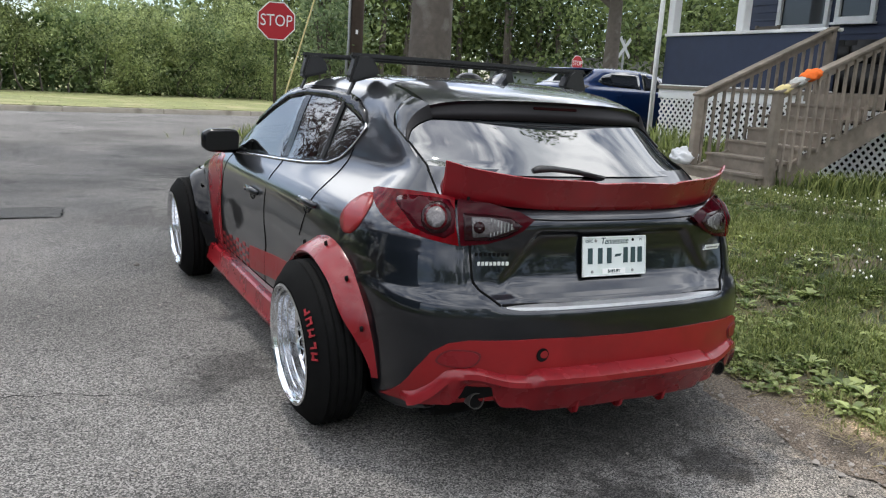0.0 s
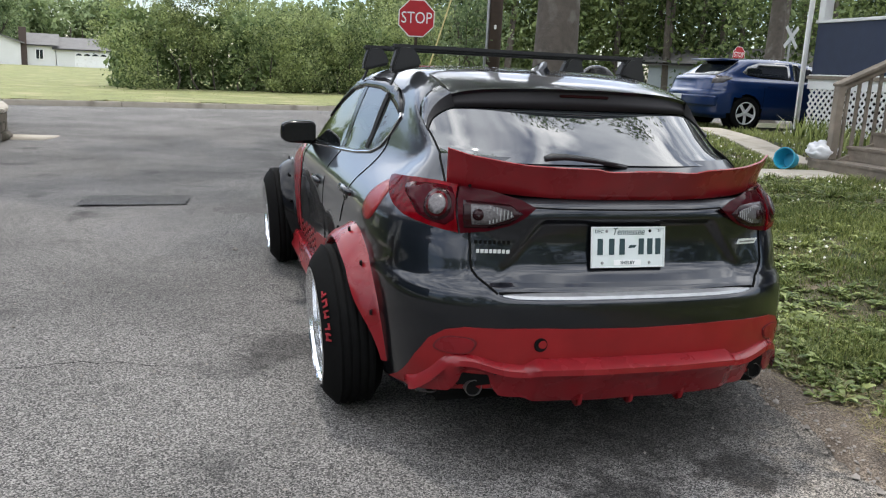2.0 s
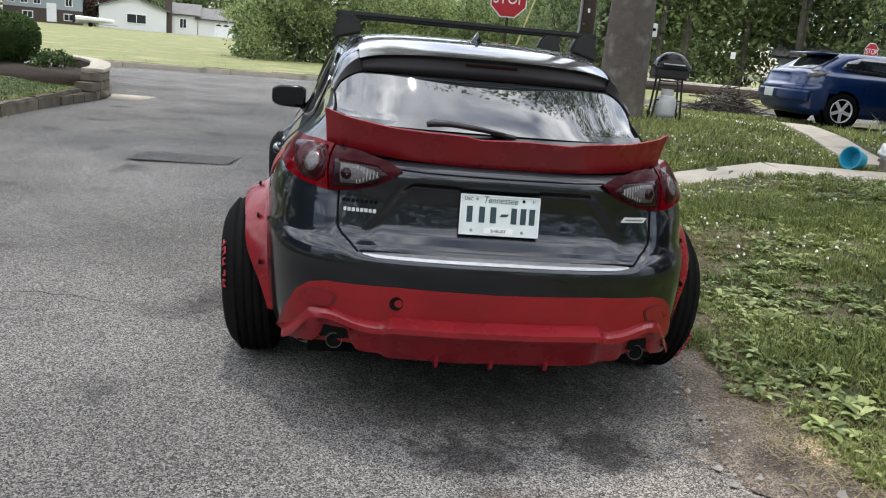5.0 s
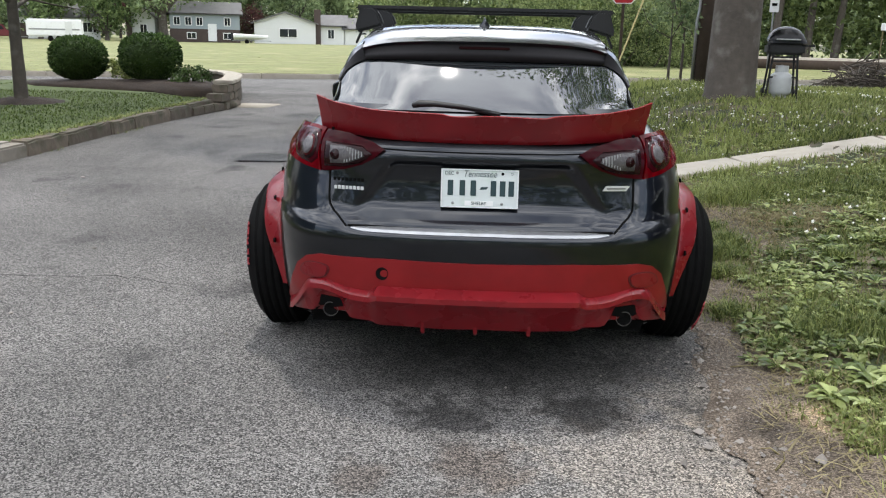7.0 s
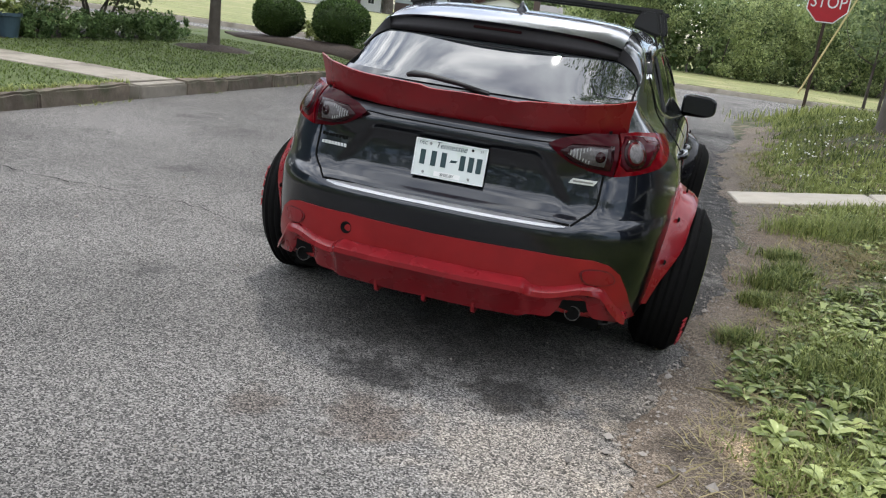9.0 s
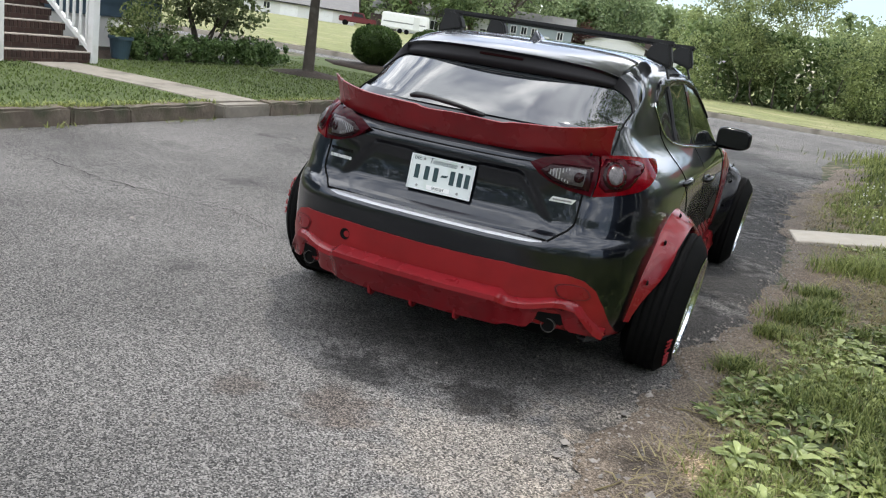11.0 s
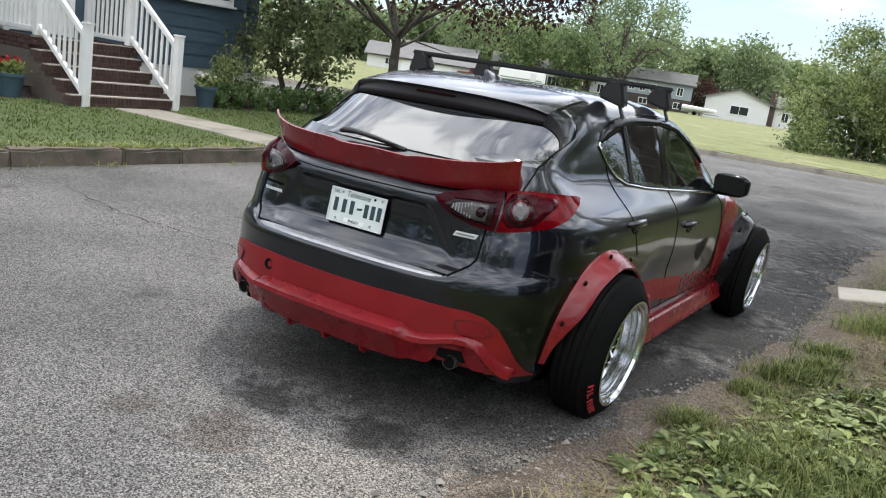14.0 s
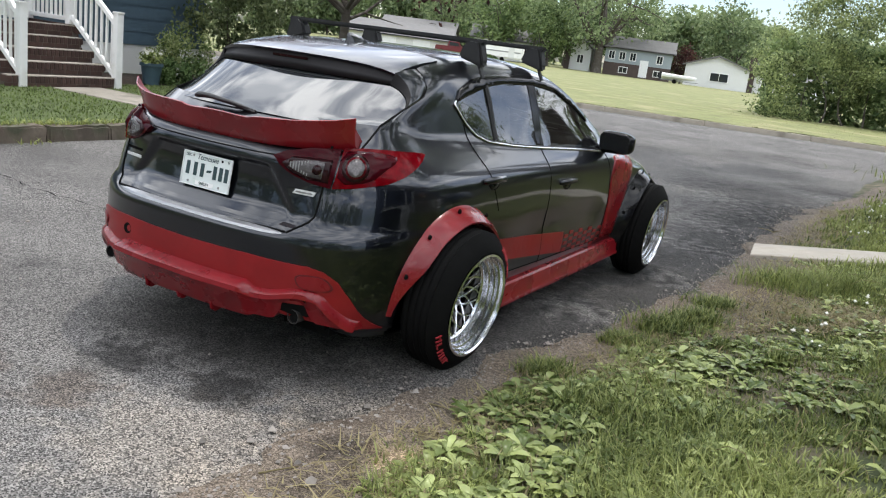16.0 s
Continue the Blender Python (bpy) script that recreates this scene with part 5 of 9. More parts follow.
for sx in (-1, 1):
    # reflector in its pocket; the maroon patch paints the pocket's shaded edge
    pk = [(sx * a, b) for a, b in ((0.722, 0.452), (0.640, 0.448), (0.605, 0.465), (0.595, 0.508), (0.680, 0.510), (0.712, 0.488))]
    mid_ = np.mean(pk, axis=0)
    rim_ = [tuple(mid_ + (np.array(q) - mid_) * 1.13) for q in pk]
    part("reflector_rim", skin.patch("rear", rim_, 0.009, 0.006, 0.03, rounded=2), M_MAROON, car)
    part("reflector", skin.patch("rear", pk, 0.012, 0.008, 0.03, rounded=2), M_RED, car, "red taped-over reflector", smooth=False)
    # flat black patch on the skin paints the shade under the lip
    shade_poly = [(sx * a, b) for a, b in ((0.15, 0.205), (0.70, 0.205), (0.705, 0.30), (0.655, 0.345), (0.64, 0.378), (0.54, 0.378), (0.525, 0.345), (0.15, 0.345))]
    part("bumper_cavity", skin.patch("rear", shade_poly, 0.009, 0.006, 0.05), M_DARK, car)
    # tail pipe
    pipe = bm_lathe([(0.0285, 0.0), (0.0305, 0.0), (0.0305, -0.20), (0.0285, -0.20)], 28, closed=True, m=pose(sx * 0.592, -0.074, 0.320, 90, 0, 0))
    ex = sharp(part("exhaust_tip", pipe, M_PIPE, car, "dull dark metal exhaust tip"), 40)
    # unseen black box added behind the pipe to block light
    part("silencer", bm_box(sx * 0.56, 0.14, 0.300, 0.34, 0.24, 0.15, 0.04), M_DARK, car)
    # black disc paints the shade inside the pipe
    part("pipe_bore", bm_lathe([(0.0, -0.010), (0.0288, -0.010)], 24, m=pose(sx * 0.592, -0.074, 0.320, 90, 0, 0)), M_DARK, ex)
hole, hn = skin.cast("rear", -0.375, 0.498)
# shallow dish, coloured black for the shade in the hole
part("tow_hole", bm_lathe([(0.0, -0.004), (0.020, 0.002), (0.024, 0.004), (0.026, 0.0)], 20, m=Matrix.Translation(hole + Vector((0, -0.006, 0))) @ pose(0, 0, 0, 90, 0, 0)), M_DARK, car, "round tow-eye hole with its shade coloured black", smooth=True)

# number plate with its raised lettering
lo_, hi_ = skin.cast("rear", 0, 0.752)[0], skin.cast("rear", 0, 0.898)[0]
plm = Matrix.Translation((-0.004, (lo_.y + hi_.y) / 2 - 0.012, 0.826)) @ pose(0, 0, 0, 90 - math.degrees(math.atan2(hi_.y - lo_.y, 0.146)), 0, 0)
pl = bmesh.new()
bm_box(0, 0, 0, 0.305, 0.152, 0.003, 0.0012, m=plm, bm=pl)
plate = tagged(part("number_plate", pl, M_PLATE, car), "white green number plate with dark characters")
fr = bmesh.new()
for cx, cy, sx_, sy_ in ((0, 0.0735, 0.305, 0.005), (0, -0.0735, 0.305, 0.005), (0.150, 0, 0.005, 0.142), (-0.150, 0, 0.005, 0.142)):
    bm_box(cx, cy, 0.003, sx_, sy_, 0.005, 0.001, m=plm, bm=fr)
part("plate_frame", fr, M_SILVER, plate)
for k, cx in enumerate((-0.115, -0.068, -0.025, 0.062, 0.098, 0.132)):
    # plain bars in place of the number
    part("plate_character", bm_box(cx - (0.008 if k > 2 else 0), 0.002, 0.0025, 0.022, 0.060, 0.002, 0.0005, m=plm), M_PLINK, plate)
part("plate_dash", bm_prism([(-0.016, -0.006), (0.012, -0.004), (0.018, 0.006), (-0.010, 0.005)], 0.002, m=plm @ pose(0.016, 0.002, 0.003, -90, 0, 0)), M_PLINK, plate)
part("plate_word", text_bm("Tennessee", 0.036, plm @ Matrix.Translation((0.002, 0.057, 0.002)) @ Matrix(((0.86, 0.26, 0, 0), (0, 1, 0, 0), (0, 0, 1, 0), (0, 0, 0, 1)))), M_PLINK, plate)
part("plate_word", text_bm("DEC", 0.018, plm @ Matrix.Translation((-0.120, 0.058, 0.002))), M_PLINK, plate)
part("plate_word", text_bm("21", 0.013, plm @ Matrix.Translation((0.128, 0.060, 0.002))), M_PLINK, plate)
part("county_strip", bm_box(-0.002, -0.058, 0.002, 0.112, 0.020, 0.002, 0.0005, m=plm), M_WHITE, plate)
part("plate_word", text_bm("SHELBY", 0.018, plm @ Matrix.Translation((-0.002, -0.058, 0.0035))), M_PLINK, plate)
for cx, cy in ((-0.089, 0.060), (0.089, 0.060), (0.089, -0.058), (-0.105, -0.058)):
    part("screw", bm_lathe([(0, 0.004), (0.005, 0.003), (0.006, 0)], 10, m=plm @ Matrix.Translation((cx, cy, 0.0015))), M_DARK if cy > 0 and cx > 0 else M_STEEL, plate)

# badges: plain silver shapes
for k in range(8):
    p_, n_ = skin.cast("rear", -0.580 + 0.0155 * k, 0.810)
    part("badge_letter", bm_box(p_.x, p_.y - 0.003, p_.z, 0.0125 if k % 3 else 0.011, 0.004, 0.014, 0.001), M_SILVER, car)
for k in range(8):
    p_, n_ = skin.cast("rear", -0.585 + 0.0165 * k, 0.842)
    part("badge_letter", bm_box(p_.x, p_.y - 0.002, p_.z, 0.011, 0.003, 0.013, 0.001), M_DARK, car)
p_, n_ = skin.cast("rear", 0.535, 0.836)
bd = part("badge", bm_prism([(-0.055, -0.010), (0.043, -0.010), (0.056, 0.010), (-0.042, 0.010)], 0.005, m=Matrix.Translation((p_.x, p_.y - 0.006, p_.z)) @ pose(0, 0, 0, 0, 0, 12)), M_SILVER, car, "silver bar badge")
part("badge_bar", bm_box(0, -0.001, 0, 0.078, 0.002, 0.006, 0.0005, m=Matrix.Translation((p_.x, p_.y - 0.006, p_.z)) @ pose(0, 0, 0, 0, 0, 12)), M_STEEL, bd)

# fuel flap: red disc on the left rear wing
disc = [(0.535 + 0.095 * math.cos(a), 0.912 + 0.080 * math.sin(a)) for a in np.linspace(0, 2 * math.pi, 32, endpoint=False)]
part("fuel_flap", skin.patch("left", disc, 0.004, 0.006, 0.03), M_REDFLAT, car, "round red fuel flap", smooth=True)

# stripes, chequers and skirts along the sides
for sx, mode in ((-1, "left"), (1, "right")):
    stripe = [(1.09, 0.445), (1.09, 0.565), (2.06, 0.478), (2.06, 0.348)]
    part("side_stripe", skin.patch(mode, stripe, 0.003, 0.004, 0.06), M_REDFLAT, car, "red stripe along the doors")
    for r in range(6):
        for c_ in range(8):
            if (r + c_) % 2 == 0 or r == 9:
                y0 = 2.08 + 0.078 * c_
                z0 = 0.348 - 0.004 * c_ + 0.0215 * r
                part("chequer", skin.patch(mode, [(y0, z0), (y0 + 0.056, z0 - 0.003), (y0 + 0.062, z0 + 0.0185), (y0 + 0.006, z0 + 0.0215)], 0.003, 0.004, 0.08), M_REDFLAT, car)
    band = [(2.72, 0.35), (2.96, 0.35), (2.99, 0.55), (3.06, 0.70), (3.18, 0.87), (2.98, 0.925), (2.76, 0.91), (2.70, 0.78), (2.70, 0.62), (2.71, 0.46)]
    part("wing_stripe", skin.patch(mode, band, 0.004, 0.006, 0.05), M_RED, car, "red band over the front wing", smooth=True)
    sk = bmesh.new()
    rows_ = []
    for y_ in np.linspace(1.08, 3.02, 22):
        rows_.append([sk.verts.new((sx * a, y_, b + 0.018 * (y_ - 1.1))) for a, b in ((0.85, 0.286), (0.888, 0.284), (0.899, 0.274), (0.903, 0.250), (0.906, 0.200), (0.916, 0.184), (0.916, 0.168), (0.84, 0.166))])
    for p, q in zip(rows_, rows_[1:]):
        for k in range(7):
            sk.faces.new((p[k], p[k + 1], q[k + 1], q[k]))
    sk.faces.new(rows_[0])
    sk.faces.new(rows_[-1][::-1])
    bmesh.ops.recalc_face_normals(sk, faces=sk.faces[:])
    sharp(part("side_skirt", sk, M_RED, car, "red side skirt"), 30)
    # wheel arch flares
    for yw, mt, lab in ((RW, M_RED, "red bolted rear arch flare"), (FW, M_BLACKGL, "gloss black front arch flare")):
        fl = bmesh.new()
        rows_ = []
        lo, hi = (2, 184) if yw == RW else (-5, 190)
        for a in np.radians(np.linspace(lo, hi, 49)):
            c_, s_ = math.cos(a), math.sin(a)
            tap = float(sstep(0, 38, min(math.degrees(a) - lo, hi - math.degrees(a)))) if yw == RW else 1.0
            wid = (0.55 + 0.45 * max(0.0, math.sin(a)) ** 0.6) * (0.25 + 0.75 * tap)
            ri = 0.055 * (1 - tap)
            def at(r, x, sq=1.0):
                return fl.verts.new((sx * x, yw + r * c_, WZ + r * s_))
            pb, _n = skin.cast(mode, yw + 0.475 * c_, min(max(WZ + 0.455 * s_, 0.25), 0.95))
            xb = abs(pb.x)
            rows_.append([at(0.440, xb - 0.01), at(0.438, xb + 0.006), at(0.430, xb + 0.018), at(0.402 + 0.4 * ri, xb + 0.018 + 0.056 * wid), at(0.378 + 0.8 * ri, xb + 0.024 + 0.074 * wid), at(0.368 + ri, xb + 0.018 + 0.074 * wid), at(0.376 + ri, xb - 0.02)])
        for p, q in zip(rows_, rows_[1:]):
            for k in range(6):
                fl.faces.new((p[k], p[k + 1], q[k + 1], q[k]))
        fl.faces.new(rows_[0])
        fl.faces.new(rows_[-1][::-1])
        bmesh.ops.recalc_face_normals(fl, faces=fl.faces[:])
        flare = sharp(part("arch_flare", fl, mt, car, lab), 40)
        for a in np.radians((30, 62, 98, 130, 158)):
            pb, _n = skin.cast(mode, yw + 0.475 * math.cos(a), WZ + 0.455 * math.sin(a))
            q = Vector((sx * (abs(pb.x) + 0.040), yw + 0.428 * math.cos(a), WZ + 0.428 * math.sin(a)))
            part("bolt", bm_lathe([(0, 0.006), (0.009, 0.004), (0.012, -0.004)], 10, m=Matrix.Translation(q) @ pose(0, 0, 0, 0, 90 * sx, 0)), M_DARK, flare)
    # door handles
    for yh, zh in ((1.03, 0.878), (1.96, 0.802)):
        pb, _n = skin.cast(mode, yh, zh)
        xx = sx * (abs(pb.x) + 0.022)
        hd = part("door_handle", bm_tube([(xx - sx * 0.026, yh - 0.105, zh - 0.002), (xx - sx * 0.004, yh - 0.085, zh + 0.004), (xx, yh, zh + 0.006), (xx - sx * 0.004, yh + 0.085, zh + 0.004), (xx - sx * 0.026, yh + 0.105, zh - 0.002)], [0.010, 0.014, 0.015, 0.014, 0.010], 8, squash=1.2), M_PAINT, car, "body-coloured door handle", smooth=True)
        cup = [(yh + 0.055 * math.cos(a), zh - 0.018 + 0.030 * math.sin(a)) for a in np.linspace(0, 2 * math.pi, 18, endpoint=False)]
        part("handle_cup", skin.patch(mode, cup, 0.002, 0.004, 0.03), M_BLACKGL, hd, smooth=True)
    # door mirror
    shell = bmesh.new()
    bmesh.ops.create_uvsphere(shell, u_segments=24, v_segments=14, radius=1.0)
    for v in shell.verts:
        x_, y_, z_ = v.co
        y_ = y_ * (0.5 if y_ < 0 else 1.0)
        f = 1 - 0.22 * sstep(-0.2, 1.0, -x_ * sx if False else x_)
        v.co = Vector((math.copysign(abs(x_) ** 0.42, x_) * 0.112, y_ * 0.105, math.copysign(abs(z_) ** 0.42, z_) * 0.074 * float(f)))
    shell.transform(Matrix.Translation((sx * 0.925, 2.615, 1.015)) @ pose(0, 0, 0, 0, 0, 6 * sx) @ Matrix.Diagonal((sx, 1, 1, 1)))
    mirror = part("door_mirror", shell, M_BLACKGL, car, "gloss black door mirror", smooth=True)
    # black instead of silvered: the mirror's dark reflection is put into its colour
    part("mirror_glass", bm_prism([(-0.095, -0.045), (0.080, -0.056), (0.098, -0.04), (0.092, 0.040), (0.07, 0.055), (-0.085, 0.062), (-0.1, 0.04)], 0.006, m=Matrix.Translation((sx * 0.925, 2.552, 1.015)) @ pose(0, 0, 0, -3, 0, 6 * sx) @ Matrix.Diagonal((sx, 1, 1, 1))), M_BLACKGL, mirror, "mirror glass")
    part("mirror_foot", bm_tube([(sx * 0.76, 2.62, 0.935), (sx * 0.84, 2.62, 0.955), (sx * 0.90, 2.62, 0.985)], [0.032, 0.028, 0.034], 10, squash=0.7), M_BLACK, mirror, smooth=True)
    # wheels, leaning in at the top
    for yw in (RW, FW):
        camb = 4.5
        wheel(car, Matrix.Translation((sx * (0.938 if yw == RW else 0.935), yw, WZ)) @ pose(0, 0, 0, 0, 90 * sx + camb * sx, 0) @ pose(0, 0, 0, 0, 0, 37 * sx), letters=yw == RW, mark=-1.08 if sx < 0 else -2.15)

# roof rack
for yb, zt in ((1.17, 1.495), (1.88, 1.500)):
    bar = part("roof_bar", bm_box(0, yb, zt + 0.040, 1.32, 0.050, 0.026, 0.010), M_BLACK, car, "black roof rack crossbar")
    for sx in (-1, 1):
        ft = [(-0.075, -0.045), (0.070, -0.085), (0.075, -0.06), (0.045, 0.045), (-0.015, 0.05), (-0.05, 0.02)]
        part("rack_foot", bm_prism(ft, 0.070, m=Matrix.Translation((sx * 0.590, yb - 0.035, zt)) @ Matrix.Diagonal((sx, 1, 1, 1)), bevel=0.012), M_BLACK, bar)
        part("rack_clamp", bm_box(0, 0, 0, 0.010, 0.034, 0.10, 0.003, m=pose(sx * 0.640, yb, zt - 0.092, 0, -24 * sx, 0)), M_BLACK, bar)

# shark-fin aerial
an = bmesh.new()
rows_ = []
for t in np.linspace(0, 1, 8):
    y_ = 0.90 + 0.17 * t
    h_ = 0.075 * (1 - t) ** 0.65 if t > 0 else 0.068
    rows_.append([an.verts.new(p) for p in ((-0.050 * (1 - 0.6 * t), y_, 1.424 + 0.022 * t), (-0.010, y_ - 0.02 * (1 - t), 1.426 + h_ * 0.7 + 0.022 * t), (0, y_ - 0.03 * (1 - t), 1.428 + h_ + 0.022 * t), (0.010, y_ - 0.02 * (1 - t), 1.426 + h_ * 0.7 + 0.022 * t), (0.050 * (1 - 0.6 * t), y_, 1.424 + 0.022 * t))])
for p, q in zip(rows_, rows_[1:]):
    for k in range(4):
        an.faces.new((p[k], p[k + 1], q[k + 1], q[k]))
an.faces.new(rows_[0][::-1])
an.faces.new(rows_[-1])
bmesh.ops.recalc_face_normals(an, faces=an.faces[:])
part("shark_fin_aerial", an, M_PAINT, car, smooth=True)

# plain nose: lamps and grille, seldom seen
for sx in (-1, 1):
    part("headlight", skin.patch("front", [(sx * 0.45, 0.62), (sx * 0.72, 0.66), (sx * 0.76, 0.74), (sx * 0.50, 0.69)], 0.006, 0.01, 0.05), M_TLCLEAR, car, smooth=True)
part("grille", skin.patch("front", [(-0.5, 0.36), (0.5, 0.36), (0.42, 0.60), (-0.42, 0.60)], 0.006, 0.01, 0.06), M_BLACK, car, smooth=True)
# ---- foliage makers ----
def leaf_verts(rng, C, size, flat=0.0, aspect=0.55):
    """Four-cornered leaves, bent along the middle, at the centres C."""
    n = len(C)
    d = rng.normal(size=(n, 3))
    d[:, 2] *= 1 - flat
    d /= np.linalg.norm(d, axis=1, keepdims=True)
    r = rng.normal(size=(n, 3))
    s = np.cross(d, r)
    s /= np.linalg.norm(s, axis=1, keepdims=True) + 1e-9
    L = (size * rng.uniform(0.6, 1.4, n))[:, None]
    nrm = np.cross(d, s)
    V = np.stack([C - d * L * 0.5, C + s * L * aspect * 0.5 + nrm * L * 0.1, C + d * L * 0.5, C - s * L * aspect * 0.5 + nrm * L * 0.1], 1)
    return V.reshape(-1, 3)


def leaf_cloud(name, C, size, material, parent=None, seed=1, flat=0.0, aspect=0.55):
    rng = np.random.default_rng(seed)
    V = leaf_verts(rng, np.asarray(C, float), size, flat, aspect)
    F = np.arange(len(V)).reshape(-1, 4)
    return raw_mesh(name, V, F, material, parent)


def clump_points(rng, centre, radii, clumps, per, spread=0.22, shell=0.55):
    """Leaf places gathered in clumps over an uneven rounded form."""
    c, r = np.array(centre, float), np.array(radii, float)
    d = rng.normal(size=(clumps, 3))
    d /= np.linalg.norm(d, axis=1, keepdims=True)
    k = c + d * r * rng.uniform(shell, 1.08, (clumps, 1))
    s = spread * r.mean() * rng.uniform(0.6, 1.4, (clumps, 1, 1))
    g = rng.normal(size=(clumps, per, 3))
    ln = np.linalg.norm(g, axis=2, keepdims=True)
    return (k[:, None, :] + g * np.minimum(1, 1.9 / ln) * s).reshape(-1, 3)


def limb(bm, p, q, r0, r1, rng, bend=0.12, n=5):
    p, q = np.array(p, float), np.array(q, float)
    L = np.linalg.norm(q - p)
    off = rng.normal(size=3) * bend * L
    pts = [p + (q - p) * t + off * math.sin(math.pi * t) for t in np.linspace(0, 1, n)]
    bm_tube(pts, np.linspace(r0, r1, n), 8, bm=bm)
    return pts


def tree(name, x, y, z, height, trunk_r, crown_r, material, seed, label, clear=0.35, clumps=60, per=120, leaf=0.18, limbs=7, squash=0.8, bark=None, spread=0.20, lean=(0, 0), bough=None):
    rng = np.random.default_rng(seed)
    root = thing(name, Matrix.Translation((x, y, z)), label, "tree")
    fork = height * clear
    bm = bmesh.new()
    flare = [(0, 0, -0.15), (0, 0, 0.05), (lean[0] * 0.3, lean[1] * 0.3, fork * 0.4), (lean[0], lean[1], fork)]
    bm_tube(flare, [trunk_r * 1.45, trunk_r * 1.18, trunk_r, trunk_r * 0.82], 14, bm=bm)
    pts = []
    cz = fork + (height - fork) * 0.52
    for k in range(limbs):
        a = 2 * math.pi * (k + rng.uniform(-0.3, 0.3)) / limbs
        rr = crown_r * rng.uniform(0.45, 0.85)
        tip = (lean[0] + rr * math.cos(a), lean[1] + rr * math.sin(a), cz + (height - cz) * rng.uniform(-0.4, 0.75))
        main = limb(bm, (lean[0], lean[1], fork * rng.uniform(0.86, 1.0)), tip, trunk_r * 0.5, trunk_r * 0.10, rng)
        for m_ in range(3):
            st = main[2 + m_ % 3]
            q = np.array(st) + rng.normal(size=3) * crown_r * 0.28 + (0, 0, crown_r * 0.12)
            limb(bm, st, q, trunk_r * 0.2, trunk_r * 0.05, rng)
    sharp(part("trunk", bm, bark or M_BARK, root), 60)
    C = clump_points(rng, (lean[0], lean[1], cz), (crown_r, crown_r, (height - fork) * 0.5 * (squash / 0.8)), clumps, per, spread)
    if bough:
        # one side of the crown reaches far out
        bx, by, bz_, br, bc = bough
        for k in range(5):
            tip = np.array((bx, by, bz_)) + rng.normal(size=3) * br * 0.45
            limb(bm2 := bmesh.new(), (lean[0], lean[1], fork * 0.95), tip, trunk_r * 0.45, trunk_r * 0.08, rng)
            part("limb", bm2, bark or M_BARK, root, smooth=True)
        C = np.r_[C, clump_points(rng, (bx, by, bz_), (br, br, br * 0.5), bc, per, spread * 1.1)]
    leaf_cloud("crown", C, leaf, material, root, seed)
    return root


# ---- the slate-blue house across the street ----
def lap_wall(root, x, y0, y1, z0, z1, course, material, sign=1):
    """Overlapping courses of siding on a wall that faces the street."""
    z = z0
    while z < z1:
        h = min(course, z1 - z)
        b = bmesh.new()
        vs = [b.verts.new(p) for p in ((x + sign * 0.022, y0, z), (x + sign * 0.022, y1, z), (x + sign * 0.006, y1, z + h + 0.01), (x + sign * 0.006, y0, z + h + 0.01), (x - sign * 0.02, y0, z), (x - sign * 0.02, y1, z), (x - sign * 0.02, y1, z + h), (x - sign * 0.02, y0, z + h))]
        for f in ((0, 1, 2, 3), (4, 7, 6, 5), (0, 4, 5, 1), (3, 2, 6, 7), (0, 3, 7, 4), (1, 5, 6, 2)):
            b.faces.new([vs[k] for k in f])
        bmesh.ops.recalc_face_normals(b, faces=b.faces[:])
        part("siding_board", b, material, root)
        z += course


WX = -10.6
lh = thing("house", label="slate blue shingled house with brick entrance steps", category="house")
part("foundation", bm_box(WX - 4.0, 3.3, 0.42, 7.98, 11.98, 0.62, 0.01), M_SIDEW, lh, "white painted foundation")
part("wall_core", bm_box(WX - 4.06, 3.3, 2.1, 7.96, 11.94, 2.8), M_BLUESIDE, lh)
lap_wall(lh, WX, -2.7, 9.3, 0.72, 3.5, 0.235, M_BLUESIDE)
roofb = bmesh.new()
rp = [roofb.verts.new(p) for p in ((WX + 0.45, -3.2, 3.45), (WX + 0.45, 9.8, 3.45), (WX - 4.0, 9.8, 5.3), (WX - 4.0, -3.2, 5.3), (WX - 8.45, 9.8, 3.45), (WX - 8.45, -3.2, 3.45))]
for f in ((0, 1, 2, 3), (3, 2, 4, 5), (1, 4, 2), (0, 3, 5), (0, 5, 4, 1)):
    roofb.faces.new([rp[k] for k in f])
part("roof", roofb, M_ROOF, lh)


